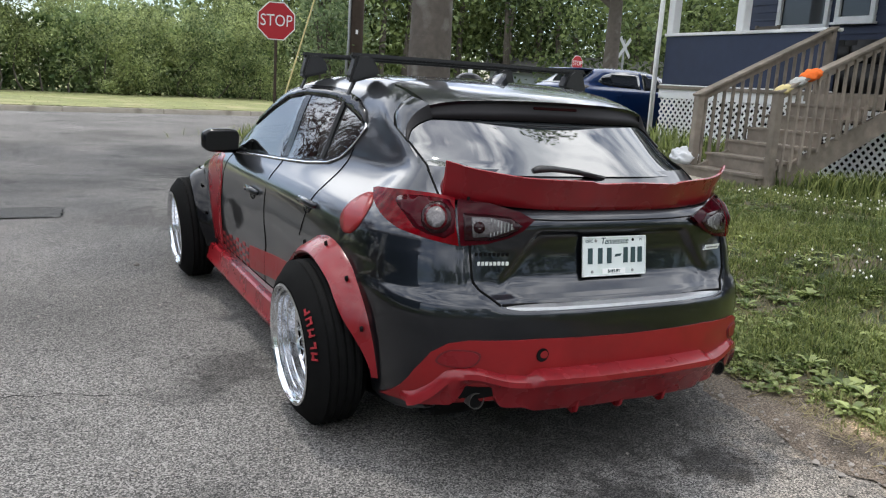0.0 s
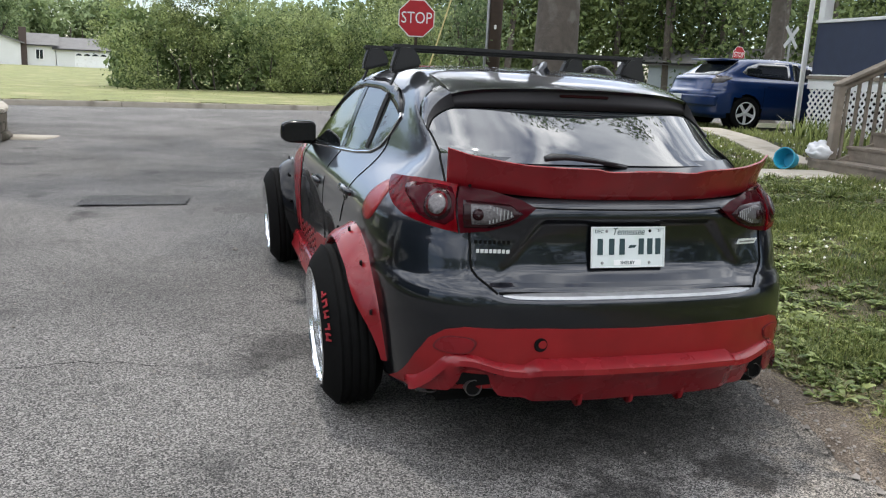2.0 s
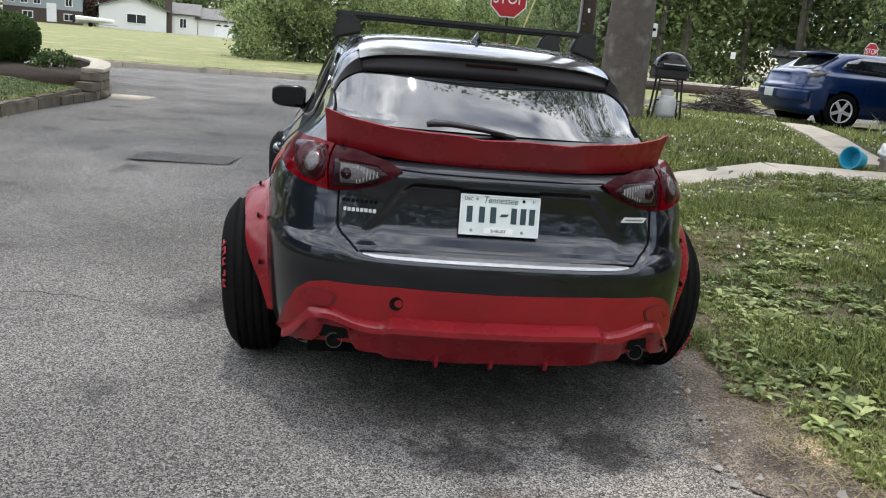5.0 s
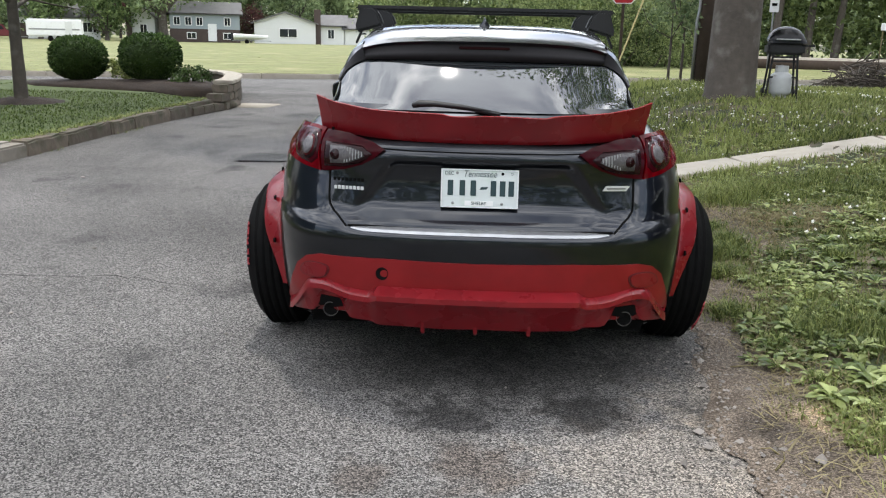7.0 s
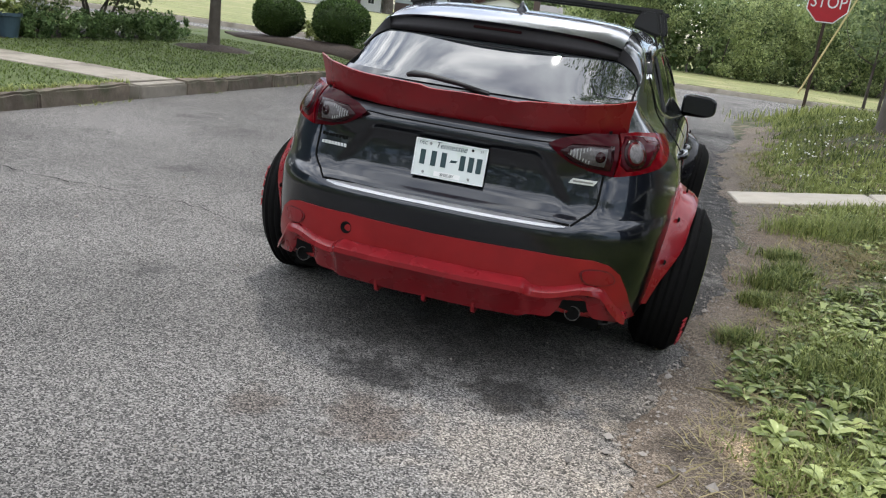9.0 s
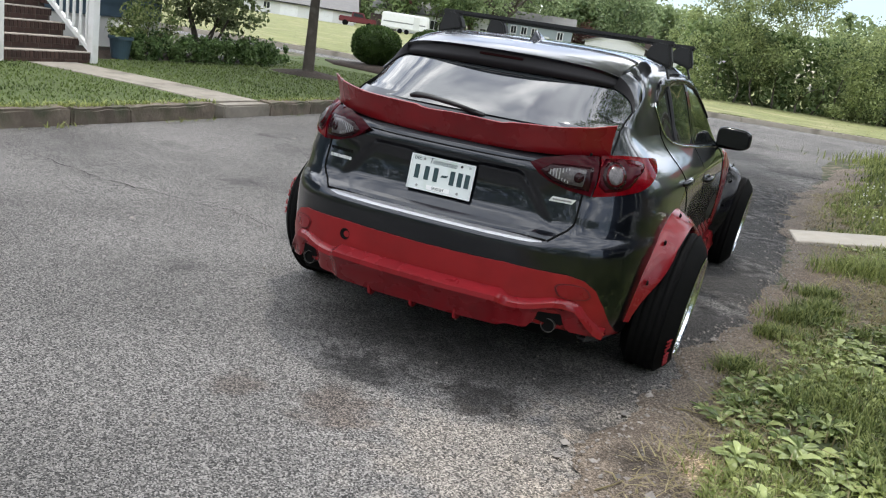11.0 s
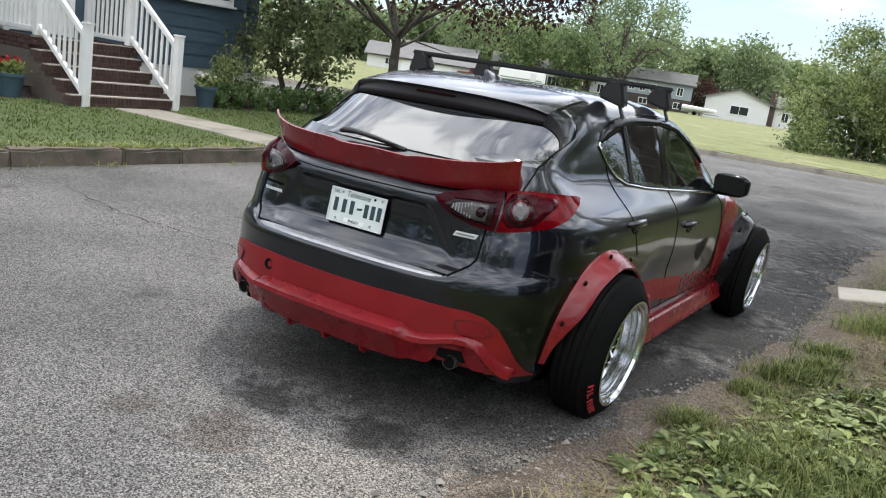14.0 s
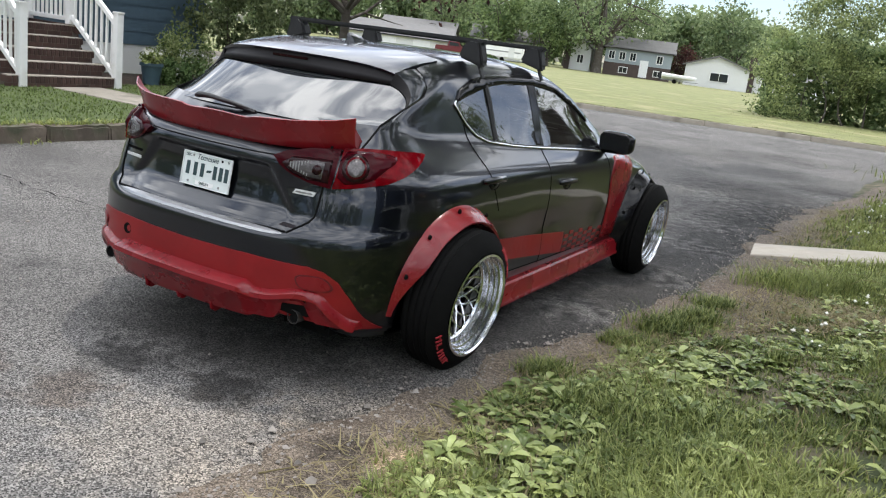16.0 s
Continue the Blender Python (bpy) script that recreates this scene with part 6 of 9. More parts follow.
def window_unit(root, x, y0, y1, z0, z1, sash=2, sign=1, glass=None, frame=0.09):
    """A window in a wall facing along x: frame, sill, panes."""
    w = bm_box(x + sign * 0.03, (y0 + y1) / 2, z1 - frame / 2, 0.09, y1 - y0, frame, 0.006)
    for a, b, c, d in (((y0 + y1) / 2, z0 + frame / 2, y1 - y0, frame), (y0 + frame / 2, (z0 + z1) / 2, frame, z1 - z0 - 2 * frame), (y1 - frame / 2, (z0 + z1) / 2, frame, z1 - z0 - 2 * frame)):
        bm_box(x + sign * 0.03, a, b, 0.088, c, d, 0.006, bm=w)
    for k in range(1, sash):
        yy = y0 + (y1 - y0) * (0.68 if sash == 2 else k / sash)
        bm_box(x + sign * 0.03, yy, (z0 + z1) / 2, 0.075, frame * 0.8, z1 - z0 - 2 * frame, 0.004, bm=w)
    win = part("window_frame", w, M_WHITE, root, "white window frame")
    part("window_sill", bm_box(x + sign * 0.06, (y0 + y1) / 2, z0 - 0.02, 0.14, y1 - y0 + 0.08, 0.04, 0.006), M_WHITE, win)
    part("pane", bm_box(x + sign * 0.02, (y0 + y1) / 2, (z0 + z1) / 2, 0.012, y1 - y0 - 0.1, z1 - z0 - 0.1), glass or M_WINDOW, win)
    return win


window_unit(lh, WX, 6.65, 8.60, 1.93, 3.1)
dr = part("door", bm_box(WX + 0.02, 4.75, 2.05, 0.06, 0.95, 2.06, 0.01), M_WHITE, lh, "white panelled front door")
for zz, hh in ((1.45, 0.5), (2.3, 0.75)):
    for yy in (4.53, 4.97):
        part("door_panel", bm_box(WX + 0.055, yy, zz, 0.012, 0.30, hh, 0.004), M_WHITE, dr)
part("door_handle", bm_lathe([(0, 0.05), (0.025, 0.045), (0.03, 0.02), (0.012, 0.0)], 14, m=pose(WX + 0.05, 5.14, 1.98, 0, 90, 0)), M_STEEL, dr)
for yy in (4.22, 5.28):
    part("door_trim", bm_box(WX + 0.035, yy, 2.08, 0.05, 0.10, 2.16, 0.006), M_WHITE, dr)

# brick steps with white railings
steps = thing("entrance_steps", label="red-brown brick entrance steps with pale mortar", category="steps")
SX, SY0, SY1, SZ = -8.22, 4.08, 5.52, 0.165
LAND = 1.005
part("landing_core", bm_box((-9.36 + WX) / 2, 4.79, LAND / 2 + 0.02, abs(WX + 9.36) - 0.03, 1.64, LAND - 0.10), M_JOINT, steps)
brick_me = bpy.data.meshes.new("brick")
bb = bm_box(0, 0, 0, 0.092, 0.055, 0.198, 0.004)          # header on edge, seen at the front of a tread
bb.to_mesh(brick_me)
bb.free()
brick_me.materials.append(M_BRICK)
course_me = bpy.data.meshes.new("brick")
bb = bm_box(0, 0, 0, 0.092, 0.195, 0.057, 0.004)
bb.to_mesh(course_me)
bb.free()
course_me.materials.append(M_BRICK)


def lay(me, x, y, z, rot=(0, 0, 0)):
    ob = bpy.data.objects.new("brick", me)
    scene.collection.objects.link(ob)
    ob.parent = steps
    ob.location, ob.rotation_euler = (x, y, z), rot


for k in range(5):
    x0 = SX - 0.285 * k
    z1 = SZ + 0.168 * (k + 1)
    depth = 0.285 if k < 4 else 0.30
    y0, y1 = (SY0 - 0.22, SY1 + 0.02) if k < 4 else (3.92, 5.66)
    part("tread_core", bm_box(x0 - 0.50, (y0 + y1) / 2, z1 - 0.104, 0.985, y1 - y0 - 0.02, 0.165), M_JOINT, steps)
    for y in np.arange(y0 + 0.03, y1, 0.0655):
        # on-edge bricks: faces in the riser's upper half and along the tread
        lay(brick_me, x0 - 0.097, y, z1 - 0.048, (0, radians(90), 0))
    for y in np.arange(y0 + 0.10, y1, 0.206):
        lay(course_me, x0 - 0.049, y, z1 - 0.128)
    wash = bm_box(x0 - 0.075, (y0 + y1) / 2, z1 + 0.002, 0.155, y1 - y0, 0.014)
    bmesh.ops.subdivide_edges(wash, edges=[e for e in wash.edges if abs(e.verts[0].co.y - e.verts[1].co.y) > 0.2], cuts=30)
    for v in wash.verts:
        v.co += Vector((0.010, 0, 0.004)) * noise.noise(v.co * 11)
    part("mortar_wash", wash, M_MORTAR, steps, "pale worn mortar along the step edge")
for r in range(13):
    z = 0.19 + 0.0665 * r
    for x in np.arange(-10.5, -9.4, 0.206):
        for y in (3.945, 5.635):
            lay(course_me, x + 0.1 * (r % 2), y, z, (0, 0, radians(90)))


def railing(root_label, y, group):
    """One side of the white entrance railing: newel, top post, rails, balusters."""
    r = thing("stair_railing", label=root_label, category="railing", group=group)
    xb, xt = SX - 0.02, -9.42
    zb, zt = SZ, LAND + 0.02
    for xx, z0, h in ((xb, zb, 1.12), (xt, zt, 1.02)):
        b = bm_box(xx, y, z0 + h / 2, 0.11, 0.11, h, 0.006)
        bm_box(xx, y, z0 + h + 0.015, 0.135, 0.135, 0.03, 0.008, bm=b)
        part("newel_post", b, M_WHITE, r)
    for off, th in ((0.93, 0.075), (0.17, 0.07)):
        p0, p1 = Vector((xb, y, zb + off)), Vector((xt, y, zt + off - 0.02))
        d = p1 - p0
        b = bm_box(0, 0, 0, d.length, 0.06, th, 0.008, m=Matrix.Translation((p0 + p1) / 2) @ d.to_track_quat("X", "Z").to_matrix().to_4x4())
        part("rail", b, M_WHITE, r)
    n = 9
    for k in range(1, n):
        t = k / n
        x = xb + (xt - xb) * t
        z = zb + (zt - zb) * t
        part("baluster", bm_box(x, y, z + 0.55, 0.035, 0.035, 0.74, 0.004), M_WHITE, r)
    return r


railing("white painted stair railing beside brick steps", SY0 - 0.02, "railings of the brick steps")
railing("white painted stair railing beside potted flowers", SY1 + 0.04, "railings of the brick steps")
for y, lab in ((SY0 - 0.02, "short white landing railing over hostas"), (SY1 + 0.04, "short white landing railing by the house wall")):
    r = thing("landing_railing", label=lab, category="railing", group="landing railings")
    part("newel_post", bm_box(WX + 0.075, y, LAND + 0.52, 0.10, 0.10, 1.0, 0.006), M_WHITE, r)
    x0, x1 = WX + 0.13, -9.48
    for zz in (LAND + 0.10, LAND + 0.94):
        part("rail", bm_box((x0 + x1) / 2, y, zz, x1 - x0, 0.06, 0.07, 0.008), M_WHITE, r)
    for x in np.linspace(x0 + 0.08, x1 - 0.08, 8):
        part("baluster", bm_box(x, y, LAND + 0.52, 0.035, 0.035, 0.78, 0.004), M_WHITE, r)

# beds, pots and shrubs before the house
bed = bmesh.new()
ring = []
for a in np.linspace(0, 2 * math.pi, 60, endpoint=False):
    yy = 4.6 + 6.4 * math.sin(a)
    xx = -9.7 + 0.95 * math.copysign(abs(math.cos(a)) ** 0.5, math.cos(a)) + 0.08 * noise.noise(Vector((a * 3, 0, 0)))
    ring.append(bed.verts.new((xx, yy, float(ground_z(xx, yy)) + 0.014)))
cen = bed.verts.new((-9.7, 4.6, 0.24))
for p, q in zip(ring, ring[1:] + ring[:1]):
    bed.faces.new((cen, p, q))
bmesh.ops.recalc_face_normals(bed, faces=bed.faces[:])
tagged(link("flower_bed", bed, M_MULCH), "dark mulched bed along the blue house", "flower bed", kind="structure")


def pot(x, y, h, r, seed, label, flower):
    root = thing("flower_pot", Matrix.Translation((x, y, 0.18)), label, "flower pot", "pots by the steps")
    part("pot", bm_lathe([(0, 0), (r * 0.72, 0), (r * 0.95, h * 0.85), (r * 1.08, h * 0.86), (r * 1.08, h), (r * 0.95, h), (r * 0.92, h * 0.9), (0, h * 0.9)], 28), M_POT, root, smooth=False)
    rng = np.random.default_rng(seed)
    C = np.c_[rng.normal(0, r * 0.5, 220), rng.normal(0, r * 0.5, 220), h + rng.uniform(0.0, 0.16, 220)]
    leaf_cloud("leaves", C, 0.07, M_BLADE2, root, seed)
    for k in range(7):
        c = np.array((rng.normal(0, r * 0.5), rng.normal(0, r * 0.5), h + rng.uniform(0.10, 0.2)))
        leaf_cloud("bloom", c + rng.normal(0, 0.012, (9, 3)), 0.045, flower, root, seed + k, aspect=0.9)


pot(-9.0, 3.45, 0.33, 0.18, 3, "blue-grey pot with red flowers in the mulch", M_SIGNRED)
pot(-8.95, 6.75, 0.36, 0.18, 5, "blue-grey pot with mixed flowers beside the railing", M_CLOVER)


def shrub(name, x, y, z, radii, n, leaf, material, seed, label, clumps=40, category="shrub", spread=0.16, stems=True, group="", lift=0.0):
    rng = np.random.default_rng(seed)
    root = thing(name, Matrix.Translation((x, y, z)), label, category, group)
    if stems:
        bm = bmesh.new()
        for k in range(6):
            a = 2 * math.pi * k / 6
            limb(bm, (0.05 * math.cos(a), 0.05 * math.sin(a), -0.03), (radii[0] * 0.6 * math.cos(a), radii[1] * 0.6 * math.sin(a), lift + radii[2] * rng.uniform(0.9, 1.5)), 0.03, 0.008, rng)
        part("stems", bm, M_BARK, root)
    C = clump_points(rng, (0, 0, radii[2] + lift), radii, clumps, n // clumps, spread, 0.5)
    C[:, 2] = np.maximum(C[:, 2], 0.03)
    leaf_cloud("foliage", C, leaf, material, root, seed)
    return root


M_VARIEG = leaf_mat("pale variegated leaves", (0.10, 0.17, 0.04), (0.42, 0.46, 0.22))
M_HOSTA = leaf_mat("white-edged hosta leaves", (0.10, 0.18, 0.06), (0.62, 0.66, 0.46))
M_RHODO = leaf_mat("rhododendron leaves", (0.058, 0.090, 0.032), (0.22, 0.26, 0.12))
M_BORDER = leaf_mat("border plant leaves", (0.048, 0.095, 0.028), (0.20, 0.29, 0.11))
shrub("round_shrub", -9.45, 7.75, 0.17, (0.50, 0.54, 0.48), 2900, 0.055, M_VARIEG, 11, "round pale green variegated shrub by the house", 50)
shrub("rhododendron", -9.95, 9.75, 0.17, (0.95, 1.40, 0.78), 4600, 0.10, M_RHODO, 12, "large loose rhododendron at the house corner", 70, spread=0.13, lift=0.50)
for k, (x, y, r) in enumerate(((-9.0, 7.3, 0.30), (-8.95, 8.2, 0.36), (-8.9, 9.1, 0.36), (-8.95, 10.0, 0.38), (-9.1, 10.8, 0.36))):
    shrub("low_shrub", x, y, 0.17, (r, r * 1.45, 0.24), 1300, 0.075, M_BORDER, 20 + k, "low dark green border shrub in mulch", 30, group="border shrubs", stems=False)
shrub("hosta", -9.2, 2.75, 0.17, (0.32, 0.34, 0.13), 300, 0.15, M_HOSTA, 31, "white-edged hosta in dark mulch", 20, "plant", stems=False)
shrub("hosta", -9.5, 1.6, 0.17, (0.28, 0.30, 0.13), 240, 0.14, M_HOSTA, 32, "smaller white-edged hosta beside the wall", 20, "plant", stems=False)

# the dark red maple on the lawn, in a ring of mulch
mul = bm_lathe([(0.0, 0.09), (0.25, 0.085), (0.62, 0.03), (0.80, -0.02)], 30, m=Matrix.Translation((-7.68, 10.1, 0.17)))
for v in mul.verts:
    v.co.z += 0.02 * noise.noise(v.co * 7)
tagged(link("mulch_ring", mul, M_MULCH), "ring of dark bark mulch round a tree", "mulch", kind="structure")
tree("maple_tree", -7.68, 10.1, 0.20, 4.9, 0.095, 3.4, M_MAPLE, 41, "dark red ornamental maple in a mulch ring", clear=0.36, clumps=105, per=120, leaf=0.11, limbs=9, squash=0.60, spread=0.13)

# corner planter: stacked block wall, two clipped balls, small plants
pw = thing("planter_wall", label="curved retaining wall of grey blocks at the corner", category="retaining wall", kind="structure")
arc = [(-5.05, 10.6), (-4.98, 11.2), (-4.93, 11.8), (-4.98, 12.4), (-5.10, 13.0), (-5.25, 13.6), (-5.42, 14.2), (-5.65, 14.8), (-5.95, 15.35), (-6.35, 15.8), (-6.9, 16.1)]
bm_b = bm_box(0, 0, 0, 0.30, 0.395, 0.145, 0.018)
for v in bm_b.verts:
    v.co += 0.006 * noise.noise_vector(v.co * 13)
blk = part("wall_block", bm_b, M_STONE, pw)
cap = part("cap_stone", bm_box(0, 0, 0, 0.36, 0.40, 0.06, 0.012), M_CONC, pw)
used = set()
for course in range(4):
    me_ob = blk if course < 3 else cap
    P = [Vector(p) for p in arc]
    tot = sum((q - p).length for p, q in zip(P, P[1:]))
    d0 = 0.2 * (course % 2)
    start = 0.9 if course >= 1 else 0.0
    start = 1.4 if course >= 2 else start
    d = d0 + start
    while d < tot - 0.2:
        acc = 0
        for p, q in zip(P, P[1:]):
            l = (q - p).length
            if acc + l >= d:
                break
            acc += l
        u = (q - p) / l
        c = p + u * (d - acc)
        ob = me_ob if id(me_ob) not in used else bpy.data.objects.new(me_ob.name.split(".")[0], me_ob.data)
        if id(me_ob) in used:
            scene.collection.objects.link(ob)
            ob.parent = pw
        used.add(id(me_ob))
        ob.location = (c.x, c.y, 0.07 + 0.150 * course if course < 3 else 0.07 + 0.45 - 0.045)
        ob.rotation_euler = (0, 0, math.atan2(u.y, u.x) - math.pi / 2 + random.uniform(-0.03, 0.03))
        d += 0.405
soilb = bmesh.new()
pts = [(-5.15, 11.9), (-5.2, 13), (-5.5, 14.1), (-6.0, 15.2), (-6.9, 15.95), (-8.5, 16.1), (-10.0, 15.7), (-10.3, 14.6), (-9.5, 13.8), (-8.0, 13.4), (-6.6, 12.9), (-5.7, 12.0)]
rv_ = [soilb.verts.new((x, y, 0.30 if x > -6.5 else 0.23)) for x, y in pts]
cv_ = soilb.verts.new((-7.4, 14.6, 0.34))
for p, q in zip(rv_, rv_[1:] + rv_[:1]):
    soilb.faces.new((p, q, cv_))
ext = bmesh.ops.extrude_edge_only(soilb, edges=[e for e in soilb.edges if len(e.link_faces) == 1])
for v in ext["geom"]:
    if isinstance(v, bmesh.types.BMVert):
        v.co.z = 0.05
bmesh.ops.recalc_face_normals(soilb, faces=soilb.faces[:])
tagged(link("flower_bed", soilb, M_MULCH), "raised mulch bed behind the corner wall", "flower bed", kind="structure")
apron = bm_box(-4.55, 12.55, 0.012, 0.75, 0.75, 0.045, 0.02)
for v in apron.verts:
    v.co.x += 0.10 * math.sin(v.co.y * 3)
tagged(link("concrete_apron", apron, M_CONC), "small pale concrete apron at the kerb corner", "apron", kind="structure")
tagged(link("kerb_end", bm_box(-4.86, 12.15, 0.06, 0.24, 0.55, 0.14, 0.03), M_STONE), "last worn stone of the kerb", "kerb", kind="structure")


def ball_shrub(x, y, z, r, h, seed, label):
    rng = np.random.default_rng(seed)
    root = thing("clipped_shrub", Matrix.Translation((x, y, z)), label, "shrub", "clipped shrubs of the corner bed")
    core = bmesh.new()
    bmesh.ops.create_icosphere(core, subdivisions=3, radius=1)
    for v in core.verts:
        v.co = Vector((v.co.x * r * 0.9, v.co.y * r * 0.9, h / 2 + v.co.z * h * 0.45)) * (1 + 0.04 * noise.noise(v.co * 3))
    part("inner_mass", core, M_BOX, root)
    d = rng.normal(size=(5200, 3))
    d /= np.linalg.norm(d, axis=1, keepdims=True)
    d = np.sign(d) * np.abs(d) ** 0.86
    C = np.c_[d[:, 0] * r, d[:, 1] * r, h / 2 + d[:, 2] * h / 2] * rng.uniform(0.92, 1.03, (5200, 1))
    C[:, 2] = np.maximum(C[:, 2], 0.02)
    leaf_cloud("foliage", C, 0.055, M_BOX, root, seed, aspect=0.7)


ball_shrub(-9.12, 15.0, 0.28, 0.58, 0.92, 51, "clipped round evergreen shrub in the corner bed")
ball_shrub(-7.45, 14.9, 0.30, 0.63, 1.0, 52, "larger clipped round evergreen shrub in the corner bed")
shrub("low_shrub", -8.42, 15.4, 0.26, (0.28, 0.28, 0.22), 900, 0.06, M_BLADE2, 53, "small light green shrub between clipped balls", 24, stems=False)
shrub("low_shrub", -8.05, 15.1, 0.26, (0.20, 0.20, 0.17), 500, 0.06, M_BLADE2, 56, "tiny light green shrub between clipped balls", 24, stems=False)
shrub("low_shrub", -6.35, 14.4, 0.30, (0.50, 0.42, 0.16), 1300, 0.06, M_BOX, 54, "spreading dark ground cover in the corner bed", 24, stems=False)
# ---- the porch house beside the car ----
PX, PF = 8.17, 1.65                          # porch front, porch floor
ph = thing("porch_house", label="navy blue house with white-trimmed front porch", category="house")
part("porch_floor", bm_box(PX + 1.0, 4.6, PF - 0.03, 2.1, 9.9, 0.06, 0.008), M_OLDWOOD, ph)
part("rim_board", bm_box(PX + 0.02, 7.72, PF - 0.10, 0.05, 3.66, 0.24, 0.006), M_WHITE, ph, "white painted rim board")
part("rim_board", bm_box(PX + 0.02, 2.2, PF - 0.10, 0.05, 4.8, 0.24, 0.006), M_WHITE, ph, "white painted rim board")
part("knee_wall", bm_box(PX + 0.05, 7.72, 2.09, 0.10, 3.54, 0.82, 0.004), M_NAVY, ph, "navy painted porch knee wall")
part("knee_wall_cap", bm_box(PX + 0.05, 7.72, 2.525, 0.18, 3.58, 0.05, 0.008), M_WHITE, ph)
part("knee_wall", bm_box(PX + 1.05, 9.50, 2.09, 1.9, 0.10, 0.82, 0.004), M_NAVY, ph, "navy painted porch knee wall")
part("knee_wall_cap", bm_box(PX + 1.10, 9.50, 2.525, 1.8, 0.16, 0.05, 0.008), M_WHITE, ph)
for y in (9.42, 7.78, 3.4, 0.2):
    col = bm_box(PX + 0.07, y, (2.55 + 4.3) / 2 if y > 6 else (PF + 4.3) / 2, 0.16, 0.16, 4.3 - (2.55 if y > 6 else PF), 0.01)
    part("porch_column", col, M_WHITE, ph, "white square porch column")
# downspout at the corner
part("downspout", bm_tube([(PX - 0.06, 9.62, 4.1), (PX - 0.06, 9.62, 2.75), (PX - 0.10, 9.58, 2.55), (PX - 0.10, 9.58, 0.80), (PX - 0.20, 9.56, 0.68), (PX - 0.32, 9.54, 0.66)], 0.045, 10), M_WHITE, ph, "white metal downspout", smooth=True)


# crossed-slat lattice under the porch
def lattice(root, x, y0, y1, z0, z1, pitch=0.125):
    lat = part("lattice_frame", bm_box(x, (y0 + y1) / 2, z1 - 0.03, 0.03, y1 - y0, 0.06), M_WHITE, root, "white diamond lattice")
    h = z1 - z0
    k = 0
    for c in np.arange(y0 - h, y1, pitch):
        for sgn in (1, -1):
            pts = []
            for z in (z0, z1):
                t = (z - z0)
                pts.append(((c + t) if sgn > 0 else (c + h - t), z))
            (ya, za), (yb, zb) = pts
            if sgn > 0:
                if ya < y0:
                    za, ya = za + (y0 - ya), y0
                if yb > y1:
                    zb, yb = zb - (yb - y1), y1
            else:
                if ya > y1:
                    za, ya = za + (ya - y1), y1
                if yb < y0:
                    zb, yb = zb - (y0 - yb), y0
            if zb - za < 0.03:
                continue
            b = bm_box(0, 0, 0, 0.007, math.hypot(yb - ya, zb - za), 0.036, m=Matrix.Translation((x + 0.008 * sgn, (ya + yb) / 2, (za + zb) / 2)) @ pose(0, 0, 0, math.degrees(math.atan2(zb - za, yb - ya)), 0, 0))
            part("slat", b, M_WHITE, lat)


lattice(ph, PX + 0.02, 5.95, 9.50, 0.48, 1.50)
lattice(ph, PX + 0.02, 2.6, 5.90, 0.42, 1.42)
# black box added to paint the shade behind the lattice
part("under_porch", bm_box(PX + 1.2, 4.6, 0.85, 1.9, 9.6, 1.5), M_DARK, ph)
# the wall behind the porch
FX = 10.0
part("wall", bm_box(FX + 3.0, 4.0, 3.2, 6.0, 11.2, 5.6), M_NAVY, ph, "navy lapped house wall")
lap_wall(ph, FX, -1.6, 9.6, PF, 4.3, 0.14, M_NAVY, sign=-1)
window_unit(ph, FX, 7.62, 8.72, 2.72, 4.0, sash=1, sign=-1)
window_unit(ph, FX, 6.75, 7.50, 2.82, 4.0, sash=1, sign=-1)
pdr = part("door", bm_box(FX - 0.03, 5.75, 2.68, 0.07, 0.95, 2.05, 0.01), M_WHITE, ph, "white front door behind the stairs")
part("door_handle", bm_lathe([(0, 0.05), (0.025, 0.045), (0.012, 0.0)], 12, m=pose(FX - 0.06, 6.1, 2.6, 0, -90, 0)), M_STEEL, pdr)
part("porch_roof", bm_box(PX + 1.3, 4.6, 4.42, 3.1, 10.6, 0.22, 0.02), M_WHITE, ph)
rb = bmesh.new()
rp = [rb.verts.new(p) for p in ((PX - 0.3, -0.9, 4.55), (PX - 0.3, 10.1, 4.55), (13, 10.1, 7.6), (13, -2.0, 7.6), (17.5, 10.1, 5.8), (17.5, -2.0, 5.8))]
for f in ((0, 1, 2, 3), (3, 2, 4, 5), (0, 3, 5), (1, 4, 2), (0, 5, 4, 1)):
    rb.faces.new([rp[k] for k in f])
part("roof", rb, M_ROOF, ph)
# black sofa and bench on the porch
sofa = thing("porch_sofa", Matrix.Translation((9.2, 6.6, PF)), "worn black padded sofa on the porch", "sofa")
part("seat", bm_box(0, 0, 0.24, 0.7, 1.5, 0.42, 0.08), M_BLACK, sofa, smooth=True)
part("backrest", bm_box(0.30, 0, 0.58, 0.22, 1.5, 0.52, 0.09), M_BLACK, sofa, smooth=True)
for y in (-0.38, 0.38):
    part("cushion", bm_box(0.12, y, 0.62, 0.2, 0.7, 0.42, 0.09), M_BLACK, sofa, smooth=True)
chair = thing("porch_chair", Matrix.Translation((9.1, 8.3, PF)), "grey wooden chair on the porch", "chair")
for x in (-0.22, 0.22):
    for y in (-0.24, 0.24):
        part("leg", bm_box(x, y, 0.22 if x < 0 else 0.55, 0.05, 0.05, 0.44 if x < 0 else 1.1, 0.006), M_OLDWOOD, chair)
part("seat", bm_box(0, 0, 0.45, 0.52, 0.56, 0.04, 0.008), M_OLDWOOD, chair)
